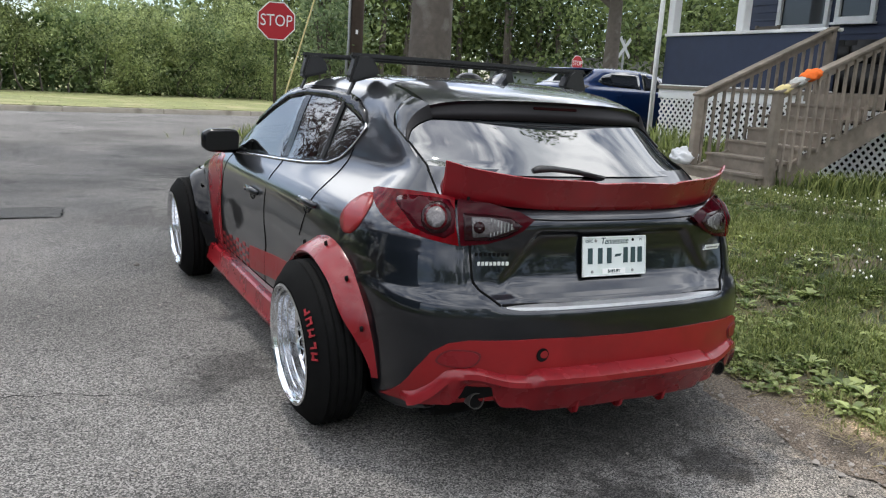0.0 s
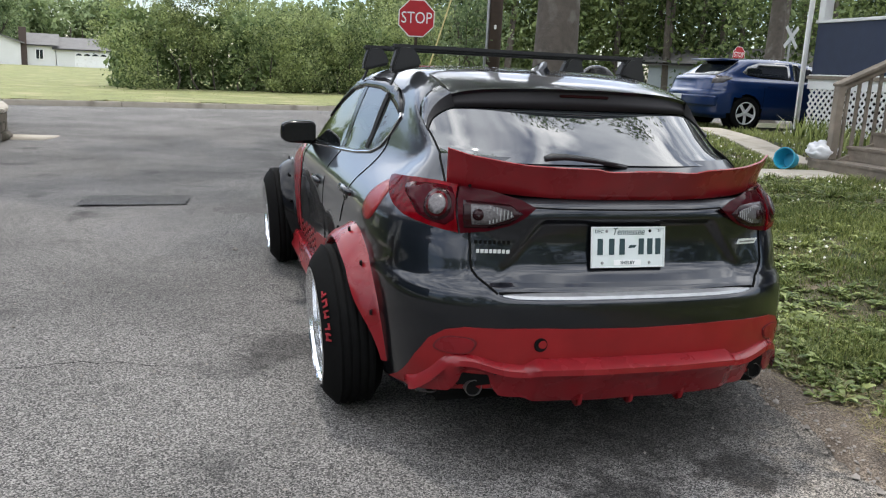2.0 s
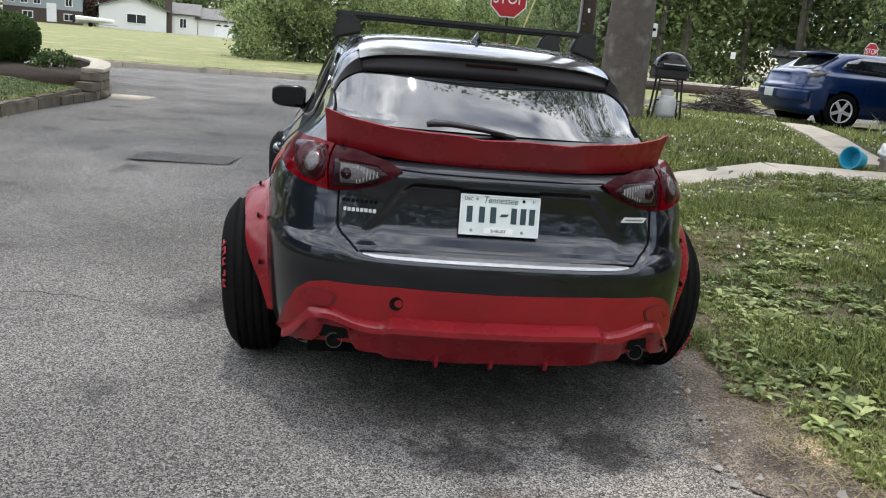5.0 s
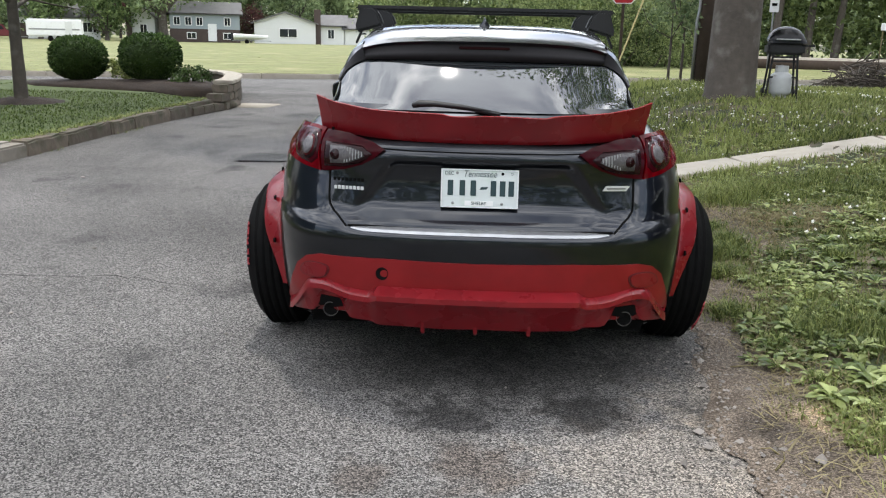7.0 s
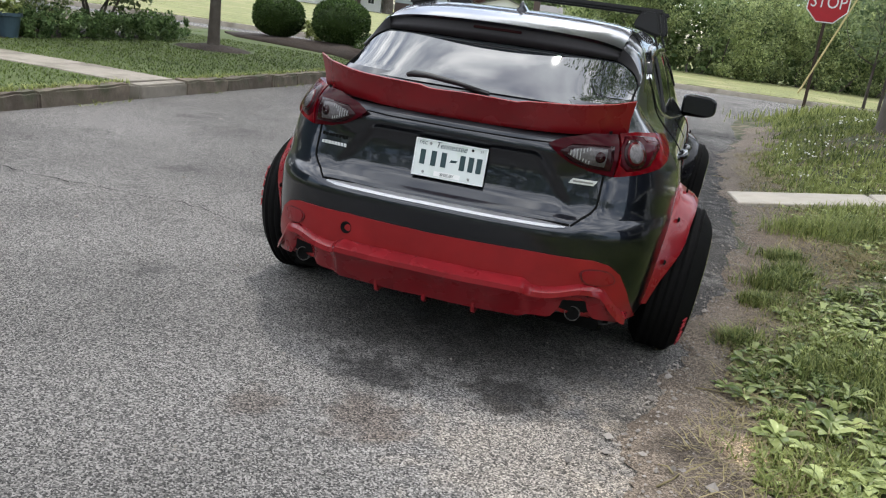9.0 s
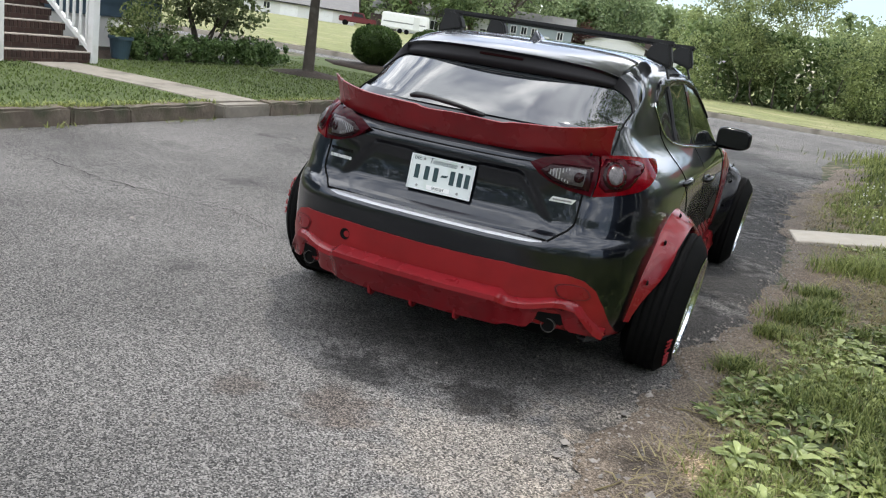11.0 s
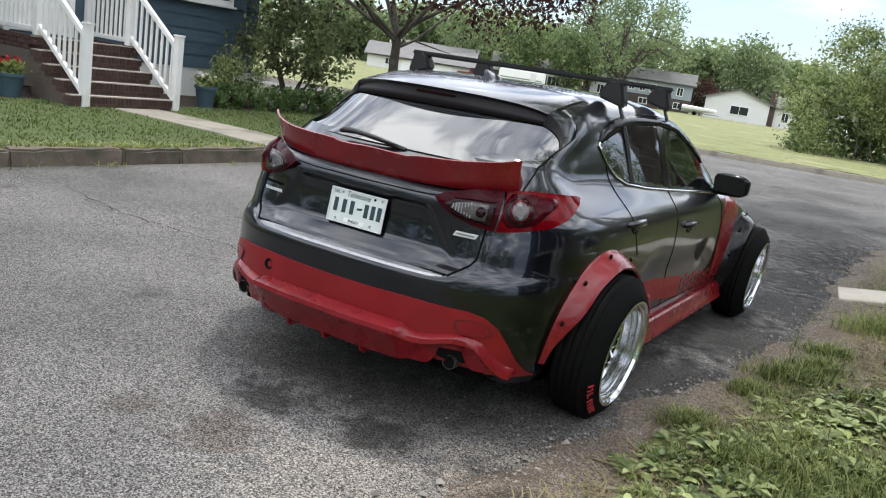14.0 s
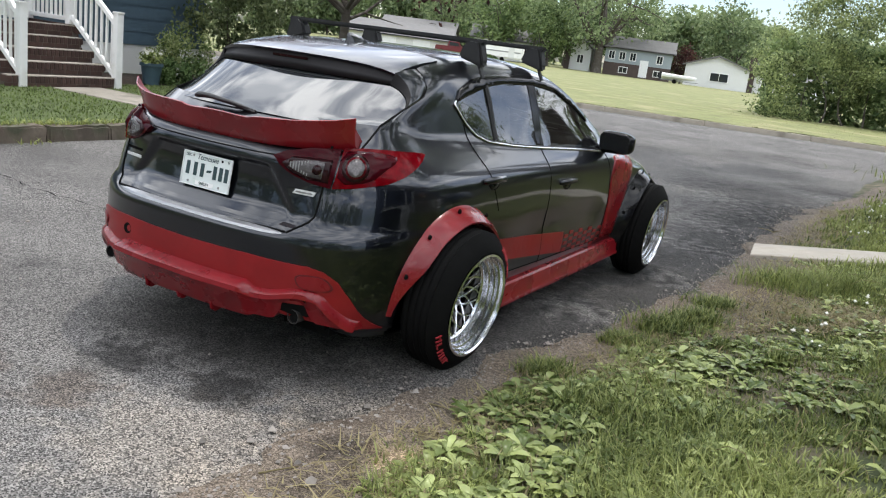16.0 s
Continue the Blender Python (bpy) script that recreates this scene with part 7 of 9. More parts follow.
for z in (0.7, 0.88, 1.04):
    part("back_slat", bm_box(0.22, 0, z, 0.025, 0.5, 0.09, 0.006), M_OLDWOOD, chair)

# weathered wooden porch stairs
ST_X, ST_Y0, ST_Y1, ST_Z = 5.62, 4.66, 5.84, 0.42
N_ST = 7
RISE, RUN = (PF - ST_Z) / N_ST, 0.335
stairs = thing("porch_stairs", label="weathered grey wooden stairs up to the porch", category="stairs")
for k in range(N_ST):
    x, z = ST_X + RUN * k, ST_Z + RISE * (k + 1)
    y0, y1 = ST_Y0, ST_Y1 + (0.28 if k == 0 else 0.0)
    if k < N_ST - 1:
        for b in range(2):
            part("tread", bm_box(x + 0.085 + 0.172 * b, (y0 + y1) / 2, z - 0.018, 0.166, y1 - y0 + 0.06, 0.036, 0.006), M_OLDWOOD, stairs)
    part("riser", bm_box(x + 0.03, (y0 + y1) / 2, z - 0.036 - (RISE - 0.036) / 2, 0.022, y1 - y0, RISE - 0.036), M_OLDWOOD, stairs)
for y in (ST_Y0 + 0.02, ST_Y1 - 0.02):
    poly = [(ST_X + 0.05, ST_Z - 0.05), (ST_X + 0.05, ST_Z + 0.12), (PX, PF - 0.04), (PX, PF - 0.30), (ST_X + 0.45, ST_Z - 0.05)]
    part("stringer", bm_prism(poly, 0.04, m=Matrix.Translation((0, y - 0.02, 0))), M_OLDWOOD, stairs)
for y, zb, xb, lab in ((ST_Y1 + 0.03, 0.60, 5.76, "weathered wooden stair railing beside the lattice"), (ST_Y0 - 0.04, 0.36, 5.80, "weathered wooden stair railing with work gloves on it")):
    r = thing("stair_railing", label=lab, category="railing", group="railings of the porch stairs")
    zt = 1.50 if y > 5 else 1.58
    part("newel_post", bm_box(xb, y, (zb + zt) / 2, 0.10, 0.10, zt - zb, 0.008), M_OLDWOOD, r)
    xe, ze = PX - 0.16, 2.52
    part("newel_post", bm_box(xe, y, (PF - 0.3 + ze) / 2, 0.10, 0.10, ze - PF + 0.3, 0.008), M_OLDWOOD, r)
    p0, p1 = Vector((xb - 0.06, y, zt - 0.01)), Vector((xe + 0.06, y, ze + 0.02))
    d = p1 - p0
    q = d.to_track_quat("X", "Z").to_matrix().to_4x4()
    part("handrail", bm_box(0, 0, 0.0, d.length, 0.14, 0.036, 0.006, m=Matrix.Translation((p0 + p1) / 2) @ q), M_OLDWOOD, r)
    part("top_rail", bm_box(0, 0, -0.06, d.length - 0.1, 0.04, 0.085, 0.004, m=Matrix.Translation((p0 + p1) / 2) @ q), M_OLDWOOD, r)
    n = 15
    for k in range(1, n):
        t = k / n
        x = xb + (xe - xb) * t
        top = zt - 0.06 + (ze - zt) * t
        bot = ST_Z + 0.05 + (x - ST_X) * RISE / RUN
        bot = min(bot, PF) - 0.06
        part("baluster", bm_box(x, y + (0.035 if y > 5 else -0.035), (top + bot) / 2, 0.036, 0.036, top - bot, 0.003), M_OLDWOOD, r)

# small things by the stairs
bag = bmesh.new()
bmesh.ops.create_icosphere(bag, subdivisions=4, radius=1)
for v in bag.verts:
    n_ = noise.noise(v.co * 2.3) * 0.22 + noise.noise(v.co * 6) * 0.10
    v.co = Vector((v.co.x * 0.15, v.co.y * 0.20, max(v.co.z, -0.75) * 0.12 + 0.09)) * (1 + n_)
bag.transform(Matrix.Translation((5.74, 6.02, ST_Z + RISE - 0.004)))
tagged(link("plastic_bag", bag, M_BAG), "crumpled white plastic bag on the lowest step", "plastic bag")
bucket = thing("bucket", pose(5.30, 5.98, float(ground_z(5.2, 5.98)) + 0.118, 0, -80, 25), "small teal plastic bucket lying on the grass", "bucket")
part("shell", bm_lathe([(0, 0.008), (0.095, 0.008), (0.125, 0.19), (0.133, 0.19), (0.133, 0.205), (0.120, 0.205), (0.092, 0.02), (0, 0.02)], 28), M_TEAL, bucket)
part("handle", bm_tube([(0.128 * math.cos(a), 0.128 * math.sin(a), 0.19 - 0.02 * math.sin(a)) for a in np.linspace(0, math.pi, 13)], 0.004, 6), M_WHITE, bucket)
for x, z, mt, nm, lab, s in ((5.86, 1.64, M_YELLOWC, "work_glove", "tan work glove hung over the handrail", 0.075), (6.08, 1.74, M_GREYC, "work_glove", "grey work glove hung over the handrail", 0.075), (6.27, 1.83, M_ORANGE, "orange_cloth", "bright orange cloth on the handrail", 0.095)):
    b = bmesh.new()
    bmesh.ops.create_icosphere(b, subdivisions=3, radius=1)
    for v in b.verts:
        k = 1 + 0.35 * noise.noise(v.co * 2.6 + Vector((x, 0, 0)))
        v.co = Vector((v.co.x * s * 1.5, v.co.y * s * 1.1, v.co.z * s * 0.75)) * k
    b.transform(pose(x, ST_Y0 - 0.04, z - 0.03, 0, -22, 0))
    tagged(link(nm, b, mt), lab, nm.split("_")[1] if nm != "orange_cloth" else "cloth")

# grill with its gas bottle
GZ0 = float(ground_z(4.12, 9.2))
grill = thing("gas_grill", pose(4.12, 9.2, GZ0, 0, 0, -8), "small black gas grill on a wheeled stand", "grill")
for x in (-0.19, 0.19):
    for y in (-0.13, 0.13):
        part("leg", bm_tube([(x * 1.12, y, 0.0), (x * 0.85, y, 0.62)], 0.016, 8), M_BLACK, grill)
for z in (0.30, 0.52, 0.58):
    part("cross_bar", bm_box(0, -0.13, z, 0.36, 0.02, 0.025, 0.004), M_BLACK, grill)
part("fire_box", bm_box(0, 0, 0.69, 0.50, 0.34, 0.16, 0.03), M_BLACK, grill, smooth=False)
lid = bmesh.new()
rows_ = []
for x in 0.26 * np.sin(np.linspace(-1.5, 1.5, 17)):
    sq = (1 - (abs(x) / 0.262) ** 2.4) ** 0.5
    rows_.append([lid.verts.new((x, 0.19 * math.cos(a), 0.77 + 0.23 * sq * math.sin(a))) for a in np.linspace(0, math.pi, 13)])
for p, q in zip(rows_, rows_[1:]):
    for k in range(12):
        lid.faces.new((p[k], p[k + 1], q[k + 1], q[k]))
lid.faces.new(rows_[0])
lid.faces.new(rows_[-1][::-1])
bmesh.ops.recalc_face_normals(lid, faces=lid.faces[:])
part("lid", lid, M_BLACKGL, grill)
part("lid_handle", bm_tube([(-0.16, -0.22, 0.82), (0.16, -0.22, 0.82)], 0.012, 8), M_STEEL, grill)
part("side_shelf", bm_box(0.31, 0, 0.74, 0.14, 0.26, 0.03, 0.006), M_BLACK, grill)
for x in (-0.21, 0.21):
    part("wheel", bm_lathe([(0, 0.02), (0.06, 0.02), (0.07, 0.0), (0.06, -0.02), (0, -0.02)], 20, m=pose(x, 0.15, 0.07, 0, 90, 0)), M_BLACK, grill)
tank = thing("gas_bottle", pose(4.10, 9.14, GZ0 + 0.012), "grey steel gas bottle under a grill", "gas bottle")
part("cylinder", bm_lathe([(0, 0.03), (0.10, 0.03), (0.145, 0.06), (0.152, 0.10), (0.152, 0.27), (0.14, 0.32), (0.09, 0.36), (0, 0.37)], 28), M_TANK, tank, smooth=True)
part("foot_ring", bm_lathe([(0.105, 0.0), (0.11, 0.0), (0.11, 0.06), (0.105, 0.06)], 24, closed=True), M_TANK, tank)
part("collar", bm_lathe([(0.085, 0.35), (0.09, 0.35), (0.09, 0.45), (0.085, 0.45)], 24, closed=True), M_TANK, tank)
part("valve", bm_box(0, 0, 0.41, 0.05, 0.05, 0.10, 0.01), M_STEEL, tank)

# big roadside trunk, its crown far overhead
tree("shade_tree", 3.40, 9.15, float(ground_z(3.4, 9.15)), 14.0, 0.30, 5.6, M_TREE, 61, "thick grey-brown shade tree on the lawn", clear=0.42, clumps=70, per=330, leaf=0.17, limbs=9, spread=0.10, bough=(-3.6, 3.4, 9.6, 4.4, 70))
# young trees and weeds by the corner
for k, (x, y, h) in enumerate(((4.26, 17.4, 3.6), (3.9, 17.0, 3.0), (4.6, 17.6, 3.2))):
    if k < 3:
        tree("young_tree", x, y - 0.9, float(ground_z(x, y - 0.9)), h, 0.03, 0.9, M_FAR, 70 + k, "slender young tree with pale leaves by the corner", clear=0.38, clumps=16, per=40, leaf=0.12, limbs=4)
tree("street_tree", 18.3, 24.6, 0.2, 11.0, 0.30, 4.0, M_TREE, 75, "dark-trunked roadside tree beyond the blue car", clear=0.45, clumps=50, per=70, leaf=0.3, limbs=6)

# utility pole with its guy guard and small tags
pole = thing("utility_pole", Matrix.Translation((4.45, 15.4, 0.28)), "dark brown wooden utility pole", "pole")
part("shaft", bm_tube([(0, 0, -0.2), (0.02, 0, 3), (0.06, 0, 9.0)], [0.17, 0.16, 0.12], 16), M_POLE, pole, smooth=True)
part("conduit", bm_tube([(-0.19, -0.05, 0.0), (-0.19, -0.05, 1.55), (-0.16, -0.06, 1.75), (-0.16, -0.06, 8.0)], 0.035, 8), M_STEEL, pole, smooth=True)
part("tag", bm_box(-0.02, -0.165, 2.15, 0.05, 0.008, 0.09), M_WHITE, pole)
part("cross_arm", bm_box(0, 0, 8.3, 2.4, 0.10, 0.12, 0.01), M_POLE, pole)
part("guy_wire", bm_tube([(-0.05, -0.1, 6.0), (-2.05, -1.6, 0.5)], 0.010, 6), M_STEEL, pole)
part("guy_guard", bm_tube([(-1.10, -0.90, 3.10), (-2.05, -1.6, 0.5)], 0.016, 8), M_YELLOWC, pole, "pale plastic guy guard")
post_ = thing("marker_post", Matrix.Translation((11.95, 24.2, -0.05)), "thin marker post with a small white tag", "post")
part("stake", bm_tube([(0, 0, 0), (0, 0, 2.0)], 0.02, 6), M_STRAW, post_)
part("tag", bm_box(0, -0.03, 2.0, 0.16, 0.02, 0.22), M_WHITE, post_)
house_tag = thing("yard_sign", Matrix.Translation((4.9, 12.4, float(ground_z(4.9, 12.4)))), "small white sign on a thin stake", "sign")
part("stake", bm_tube([(0, 0, 0), (0, 0, 1.5)], 0.015, 6), M_STEEL, house_tag)
part("panel", bm_box(0, -0.02, 1.45, 0.16, 0.012, 0.24, 0.003), M_WHITE, house_tag)
part("text_bar", bm_box(0, -0.028, 1.46, 0.09, 0.004, 0.05), M_DARK, house_tag)


def octagon(r):
    return [(r * math.cos(math.pi / 8 + k * math.pi / 4), r * math.sin(math.pi / 8 + k * math.pi / 4)) for k in range(8)]


def stop_sign(x, y, z, zc, turn, size, label, wood=False):
    root = thing("stop_sign", pose(x, y, z, 0, 0, turn), label, "stop sign")
    part("post", bm_box(0, 0.03, (zc - z + 0.2) / 2, 0.06, 0.045, zc - z + 0.2, 0.004), M_POLE if wood else M_STEEL, root)
    part("rim", bm_prism(octagon(size / 2 / math.cos(math.pi / 8)), 0.004, m=Matrix.Translation((0, -0.004, zc - z))), M_WHITE, root, "white sign border")
    part("panel", bm_prism(octagon((size / 2 - 0.022) / math.cos(math.pi / 8)), 0.004, m=Matrix.Translation((0, -0.009, zc - z))), M_SIGNRED, root, "red octagonal panel")
    part("word", text_bm("STOP", size * 0.42, Matrix.Translation((0, -0.012, zc - z)) @ pose(0, 0, 0, 90, 0, 0) @ Matrix.Diagonal((0.86, 1.05, 1, 1)), 0.002), M_WHITE, root)


stop_sign(2.70, 15.45, 0.18, 2.52, -12, 0.78, "red octagonal stop sign at the corner", True)
stop_sign(20.68, 30.3, 0.0, 2.74, 12, 0.70, "small red stop sign far across the street")
cb = thing("crossing_sign", pose(21.15, 27.5, 0.0, 0, 0, 18), "white crossed-board railway crossing sign", "sign")
part("post", bm_box(0, 0.05, 1.9, 0.09, 0.06, 3.8, 0.005), M_STEEL, cb)
for a in (45, -45):
    part("board", bm_box(0, -0.01 if a > 0 else 0.005, 0, 1.15, 0.012, 0.17, 0.003, m=pose(0, 0, 3.45, 0, a, 0)), M_TANK, cb)

# brush pile
rng = np.random.default_rng(8)
bp = bmesh.new()
for k in range(300):
    a, r = rng.uniform(0, 2 * math.pi), 0.58 * math.sqrt(rng.uniform(0, 1))
    h = max(0.05, 0.78 * (1 - (r / 0.66) ** 1.5)) * rng.uniform(0.2, 1.0)
    c = np.array((r * 1.2 * math.cos(a), r * math.sin(a), h))
    d = rng.normal(size=3) * (0.24, 0.24, 0.12)
    bm_tube([c - d, c + d * 0.2 + (0, 0, 0.03), c + d], [0.014, 0.011, 0.006], 5, bm=bp)
bp.transform(Matrix.Translation((7.4, 14.3, float(ground_z(7.4, 14.3)))))
tagged(link("brush_pile", bp, M_BARK), "heap of cut brown brush on the grass", "brush pile", kind="stuff")


# ---- other cars ----
def plain_car(name, m, table, paint, label, rw, fw, wins, rear_win, lamps, wz=0.30, lens=M_TLRED):
    root = thing(name, m, label, "car")
    g = body_grid(table, rows=70, nr=30, ns=60, nf=16)

    def keep(c):
        return not any(abs(c.x) > 0.5 and math.hypot(c.y - w, c.z - wz) < 0.345 for w in (rw, fw))
    b = shell_bm(g)
    sk = Skin(b)
    b.free()
    sharp(part("body", shell_bm(g, keep), paint, root), 60)
    part("underbody", bm_box(0, (rw + fw) / 2, 0.30, 1.35, fw - rw + 1.2, 0.24, 0.03), M_DARK, root)
    for mode in ("right", "left"):
        for w in wins:
            part("side_window", sk.patch(mode, w, 0.004, 0.008, 0.07), M_GLASS, root, smooth=True)
        for yy in (0.5 * (rw + fw) - 0.20, rw + 0.35):
            part("panel_gap", sk.line(mode, [(yy, 0.93), (yy, 0.32)], 0.004, 0.0, 4), M_DARK, root)
            pb, _ = sk.cast(mode, yy + 0.13, 0.80)
            part("door_handle", bm_box(pb.x * 1.01, yy + 0.14, 0.80, 0.03, 0.16, 0.03, 0.008), paint, root)
        sgn = 1 if mode == "right" else -1
        mh = bmesh.new()
        bmesh.ops.create_icosphere(mh, subdivisions=3, radius=1, matrix=Matrix.Translation((sgn * 0.90, fw - 0.95, 0.98)) @ Matrix.Diagonal((0.11, 0.08, 0.07, 1)))
        part("door_mirror", mh, paint, root, smooth=True)
    part("rear_window", sk.patch("rear", rear_win, 0.004, 0.008, 0.06), M_GLASS, root, smooth=True)
    part("windscreen", sk.patch("front", [(-0.60, 1.0), (0.60, 1.0), (0.48, 1.30), (-0.48, 1.30)], 0.004, 0.01, 0.08), M_GLASS, root, smooth=True)
    for sx in (-1, 1):
        lamp = [(sx * math.atan2(x, 1.0 - y), z) for x, y, z in lamps]
        part("tail_light", sk.patch("cyl", lamp, 0.008, 0.02, 0.05), lens, root, smooth=True)
        part("headlight", sk.patch("front", [(sx * 0.42, 0.60), (sx * 0.72, 0.62), (sx * 0.74, 0.70), (sx * 0.46, 0.68)], 0.006, 0.01, 0.06), M_TLCLEAR, root, smooth=True)
        for yy in (rw, fw):
            wroot = thing("wheel")
            wroot.parent = root
            wroot.matrix_basis = Matrix.Translation((sx * 0.79, yy, wz)) @ pose(0, 0, 0, 0, 90 * sx, 0)
            part("wheel_well", bm_lathe([(0.0, -0.18), (0.36, -0.18), (0.36, 0.06)], 28), M_DARK, wroot)
            part("tyre", bm_lathe([(0.205, 0.09), (0.25, 0.105), (0.295, 0.09), (0.305, 0.06), (0.305, -0.08), (0.21, -0.09)], 40), M_RUBBER, wroot, smooth=True)
            part("rim", bm_lathe([(0.208, 0.085), (0.200, 0.095), (0.190, 0.07), (0.185, 0.02), (0.0, 0.015)], 40), M_DARK, wroot, smooth=True)
            part("rim_lip", bm_lathe([(0.209, 0.084), (0.205, 0.10), (0.192, 0.092), (0.188, 0.07)], 40), M_SILVER, wroot, smooth=True)
            for k in range(5):
                part("spoke", bm_box(0.10, 0, 0.075, 0.19, 0.058, 0.022, 0.006, m=pose(0, 0, 0, 0, 0, 72 * k)), M_SILVER, wroot)
            part("hub_cap", bm_lathe([(0, 0.092), (0.035, 0.09), (0.045, 0.07)], 20), M_SILVER, wroot, smooth=True)
    return root, sk


BLUE = [(z * (1.0 - 0.10 * float(sstep(0.6, 1.3, z))), w * 0.985, y, d, n, yf * 0.99, df) for z, w, y, d, n, yf, df in HATCH]
bz = float(ground_z(8.0, 11.4))
blue, bsk = plain_car("blue_hatchback", pose(7.25, 11.78, bz, 0, 0, -90), BLUE, M_BLUECAR, "metallic blue hatchback parked beside the porch", 0.72, 3.36, [[(0.66, 1.04), (0.80, 1.15), (1.05, 1.225), (1.45, 1.25), (1.70, 1.25), (1.68, 0.93), (1.10, 0.95), (0.78, 0.98)], [(1.77, 1.25), (2.05, 1.225), (2.30, 1.13), (2.52, 0.98), (2.56, 0.90), (1.75, 0.92)]],
                      [(-0.60, 0.97), (0.60, 0.97), (0.62, 1.06), (0.54, 1.22), (-0.54, 1.22), (-0.62, 1.06)],
                      [(0.66, 0.12, 0.96), (0.76, 0.30, 0.96), (0.80, 0.42, 0.93), (0.78, 0.25, 0.84), (0.66, 0.08, 0.83)], lens=M_TLCLEAR)
part("bumper", bsk.patch("rear", [(-0.80, 0.42), (0.80, 0.42), (0.82, 0.60), (-0.82, 0.60)], 0.05, 0.07, 0.06), M_BLUECAR, blue, smooth=True)
part("number_plate", bm_box(0, -0.22, 0.52, 0.305, 0.012, 0.152, 0.004), M_PLATE, blue)
part("roof_spoiler", bm_box(0, 0.50, 1.262, 1.15, 0.34, 0.04, 0.015), M_BLUECAR, blue, smooth=True)
# ---- far side of the cross street ----
def field_z(x, y):
    return float(ground_z(x, y))


# long wild hedge
hedge = thing("hedge", label="tall dense wild green hedge beyond the street", category="hedge", kind="stuff")
rng = np.random.default_rng(90)
H0, HD = np.array((-4.3, 37.6)), np.array((0.957, 0.29))
HN = np.array((-0.29, 0.957))
pts, dark = [], []
n_cl = 270
for k in range(n_cl):
    s = rng.uniform(-1.9, 15.5)
    top = 4.0 + 0.7 * math.sin(s * 0.55) + 0.6 * math.sin(s * 1.7 + 1) - 0.9 * math.exp(-(s + 2.3) / 0.7) + (0.5 if -1.2 < s < 4.5 else 0)
    front = rng.uniform(0, 1) < 0.72
    h = rng.uniform(0.15, top)
    dpt = (-0.8 + 0.7 * math.sin(s * 0.9) + 0.55 * math.sin(s * 2.3 + h * 1.4) + rng.normal(0, 0.25) - 0.45 * math.sin(h / top * math.pi)) if front else rng.uniform(0, 3.5)
    if not front:
        h = top + rng.normal(0, 0.35)
    c = H0 + HD * s + HN * dpt
    r = rng.uniform(0.34, 0.95)
    q = rng.normal(size=(190, 3)) * (r, r, r * 0.8) * 0.46 + (c[0], c[1], h + field_z(*c))
    pts.append(q)
pts = np.concatenate(pts)
pts = pts[pts[:, 2] > field_z(0, 38) + 0.02]
leaf_cloud("leaves", pts, 0.130, M_HEDGE, hedge, 91)
# leaves deep inside
s_ = rng.uniform(-1.5, 14.8, 10000)
inner_ = np.c_[H0 + HD * s_[:, None] + HN * rng.normal(1.3, 0.6, 10000)[:, None], rng.uniform(0, 3.5, 10000)]
leaf_cloud("inner_leaves", inner_, 0.34, M_TREE, hedge, 92)
stems = bmesh.new()
for s in np.arange(0.2, 15, 0.9):
    c = H0 + HD * s + HN * rng.uniform(-0.6, 0.4)
    z = field_z(*c)
    limb(stems, (c[0], c[1], z - 0.05), (c[0] + rng.normal(0, 0.4), c[1] + rng.normal(0, 0.3), z + rng.uniform(1.2, 2.5)), 0.05, 0.015, rng)
part("stems", stems, M_BARK, hedge)


def wood_belt(name, p0, p1, depth, h0, h1, n, per, leaf, material, seed, label, trunks=0):
    """A far wood: many clumps between an uneven foot and crown line."""
    rng = np.random.default_rng(seed)
    root = thing(name, label=label, category="woods", kind="stuff")
    p0, p1 = np.array(p0, float), np.array(p1, float)
    d = p1 - p0
    nn = np.array((-d[1], d[0])) / np.linalg.norm(d)
    out = []
    for k in range(n):
        t = rng.uniform(0, 1)
        top = h0 + (h1 - h0) * (0.5 + 0.5 * noise.noise(Vector((t * np.linalg.norm(d) / 9, seed, 0)))) * 1.3
        c = p0 + d * t + nn * rng.uniform(0, depth)
        h = top * rng.uniform(0.03, 1.0) ** 0.75
        r = (0.05 + 0.07 * rng.uniform()) * (h0 + h1)
        q = rng.normal(size=(per, 3))
        q *= np.minimum(1, 1.75 / np.linalg.norm(q, axis=1, keepdims=True)) * r * 0.62
        out.append(q + (c[0], c[1], h + field_z(*c)))
    out = np.concatenate(out)
    leaf_cloud("leaves", out[out[:, 2] > -0.9], leaf, material, root, seed)
    if trunks:
        b = bmesh.new()
        for k in range(trunks):
            c = p0 + d * rng.uniform(0, 1) + nn * rng.uniform(0, depth * 0.4)
            z = field_z(*c)
            bm_tube([(c[0], c[1], z - 0.2), (c[0] + rng.normal(0, 0.3), c[1], z + (h0 + h1) * 0.3)], [0.28, 0.15], 7, bm=b)
        part("trunks", b, M_BARK, root)
    return root


wood_belt("woods", (8, 52), (62, 44), 9, 9, 15, 760, 120, 0.42, M_WOODS, 101, "dark green woods behind the railway", trunks=34)
wood_belt("woods", (26, 38), (75, 20), 10, 8, 14, 420, 130, 0.34, M_WOODS, 103, "dense green woods beyond the side street", trunks=20)
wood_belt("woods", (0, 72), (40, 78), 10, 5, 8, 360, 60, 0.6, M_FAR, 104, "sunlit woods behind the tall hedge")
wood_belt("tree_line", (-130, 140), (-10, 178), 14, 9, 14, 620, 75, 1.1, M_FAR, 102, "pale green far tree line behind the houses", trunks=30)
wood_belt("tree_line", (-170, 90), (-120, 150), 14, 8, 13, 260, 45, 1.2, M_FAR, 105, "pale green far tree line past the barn")

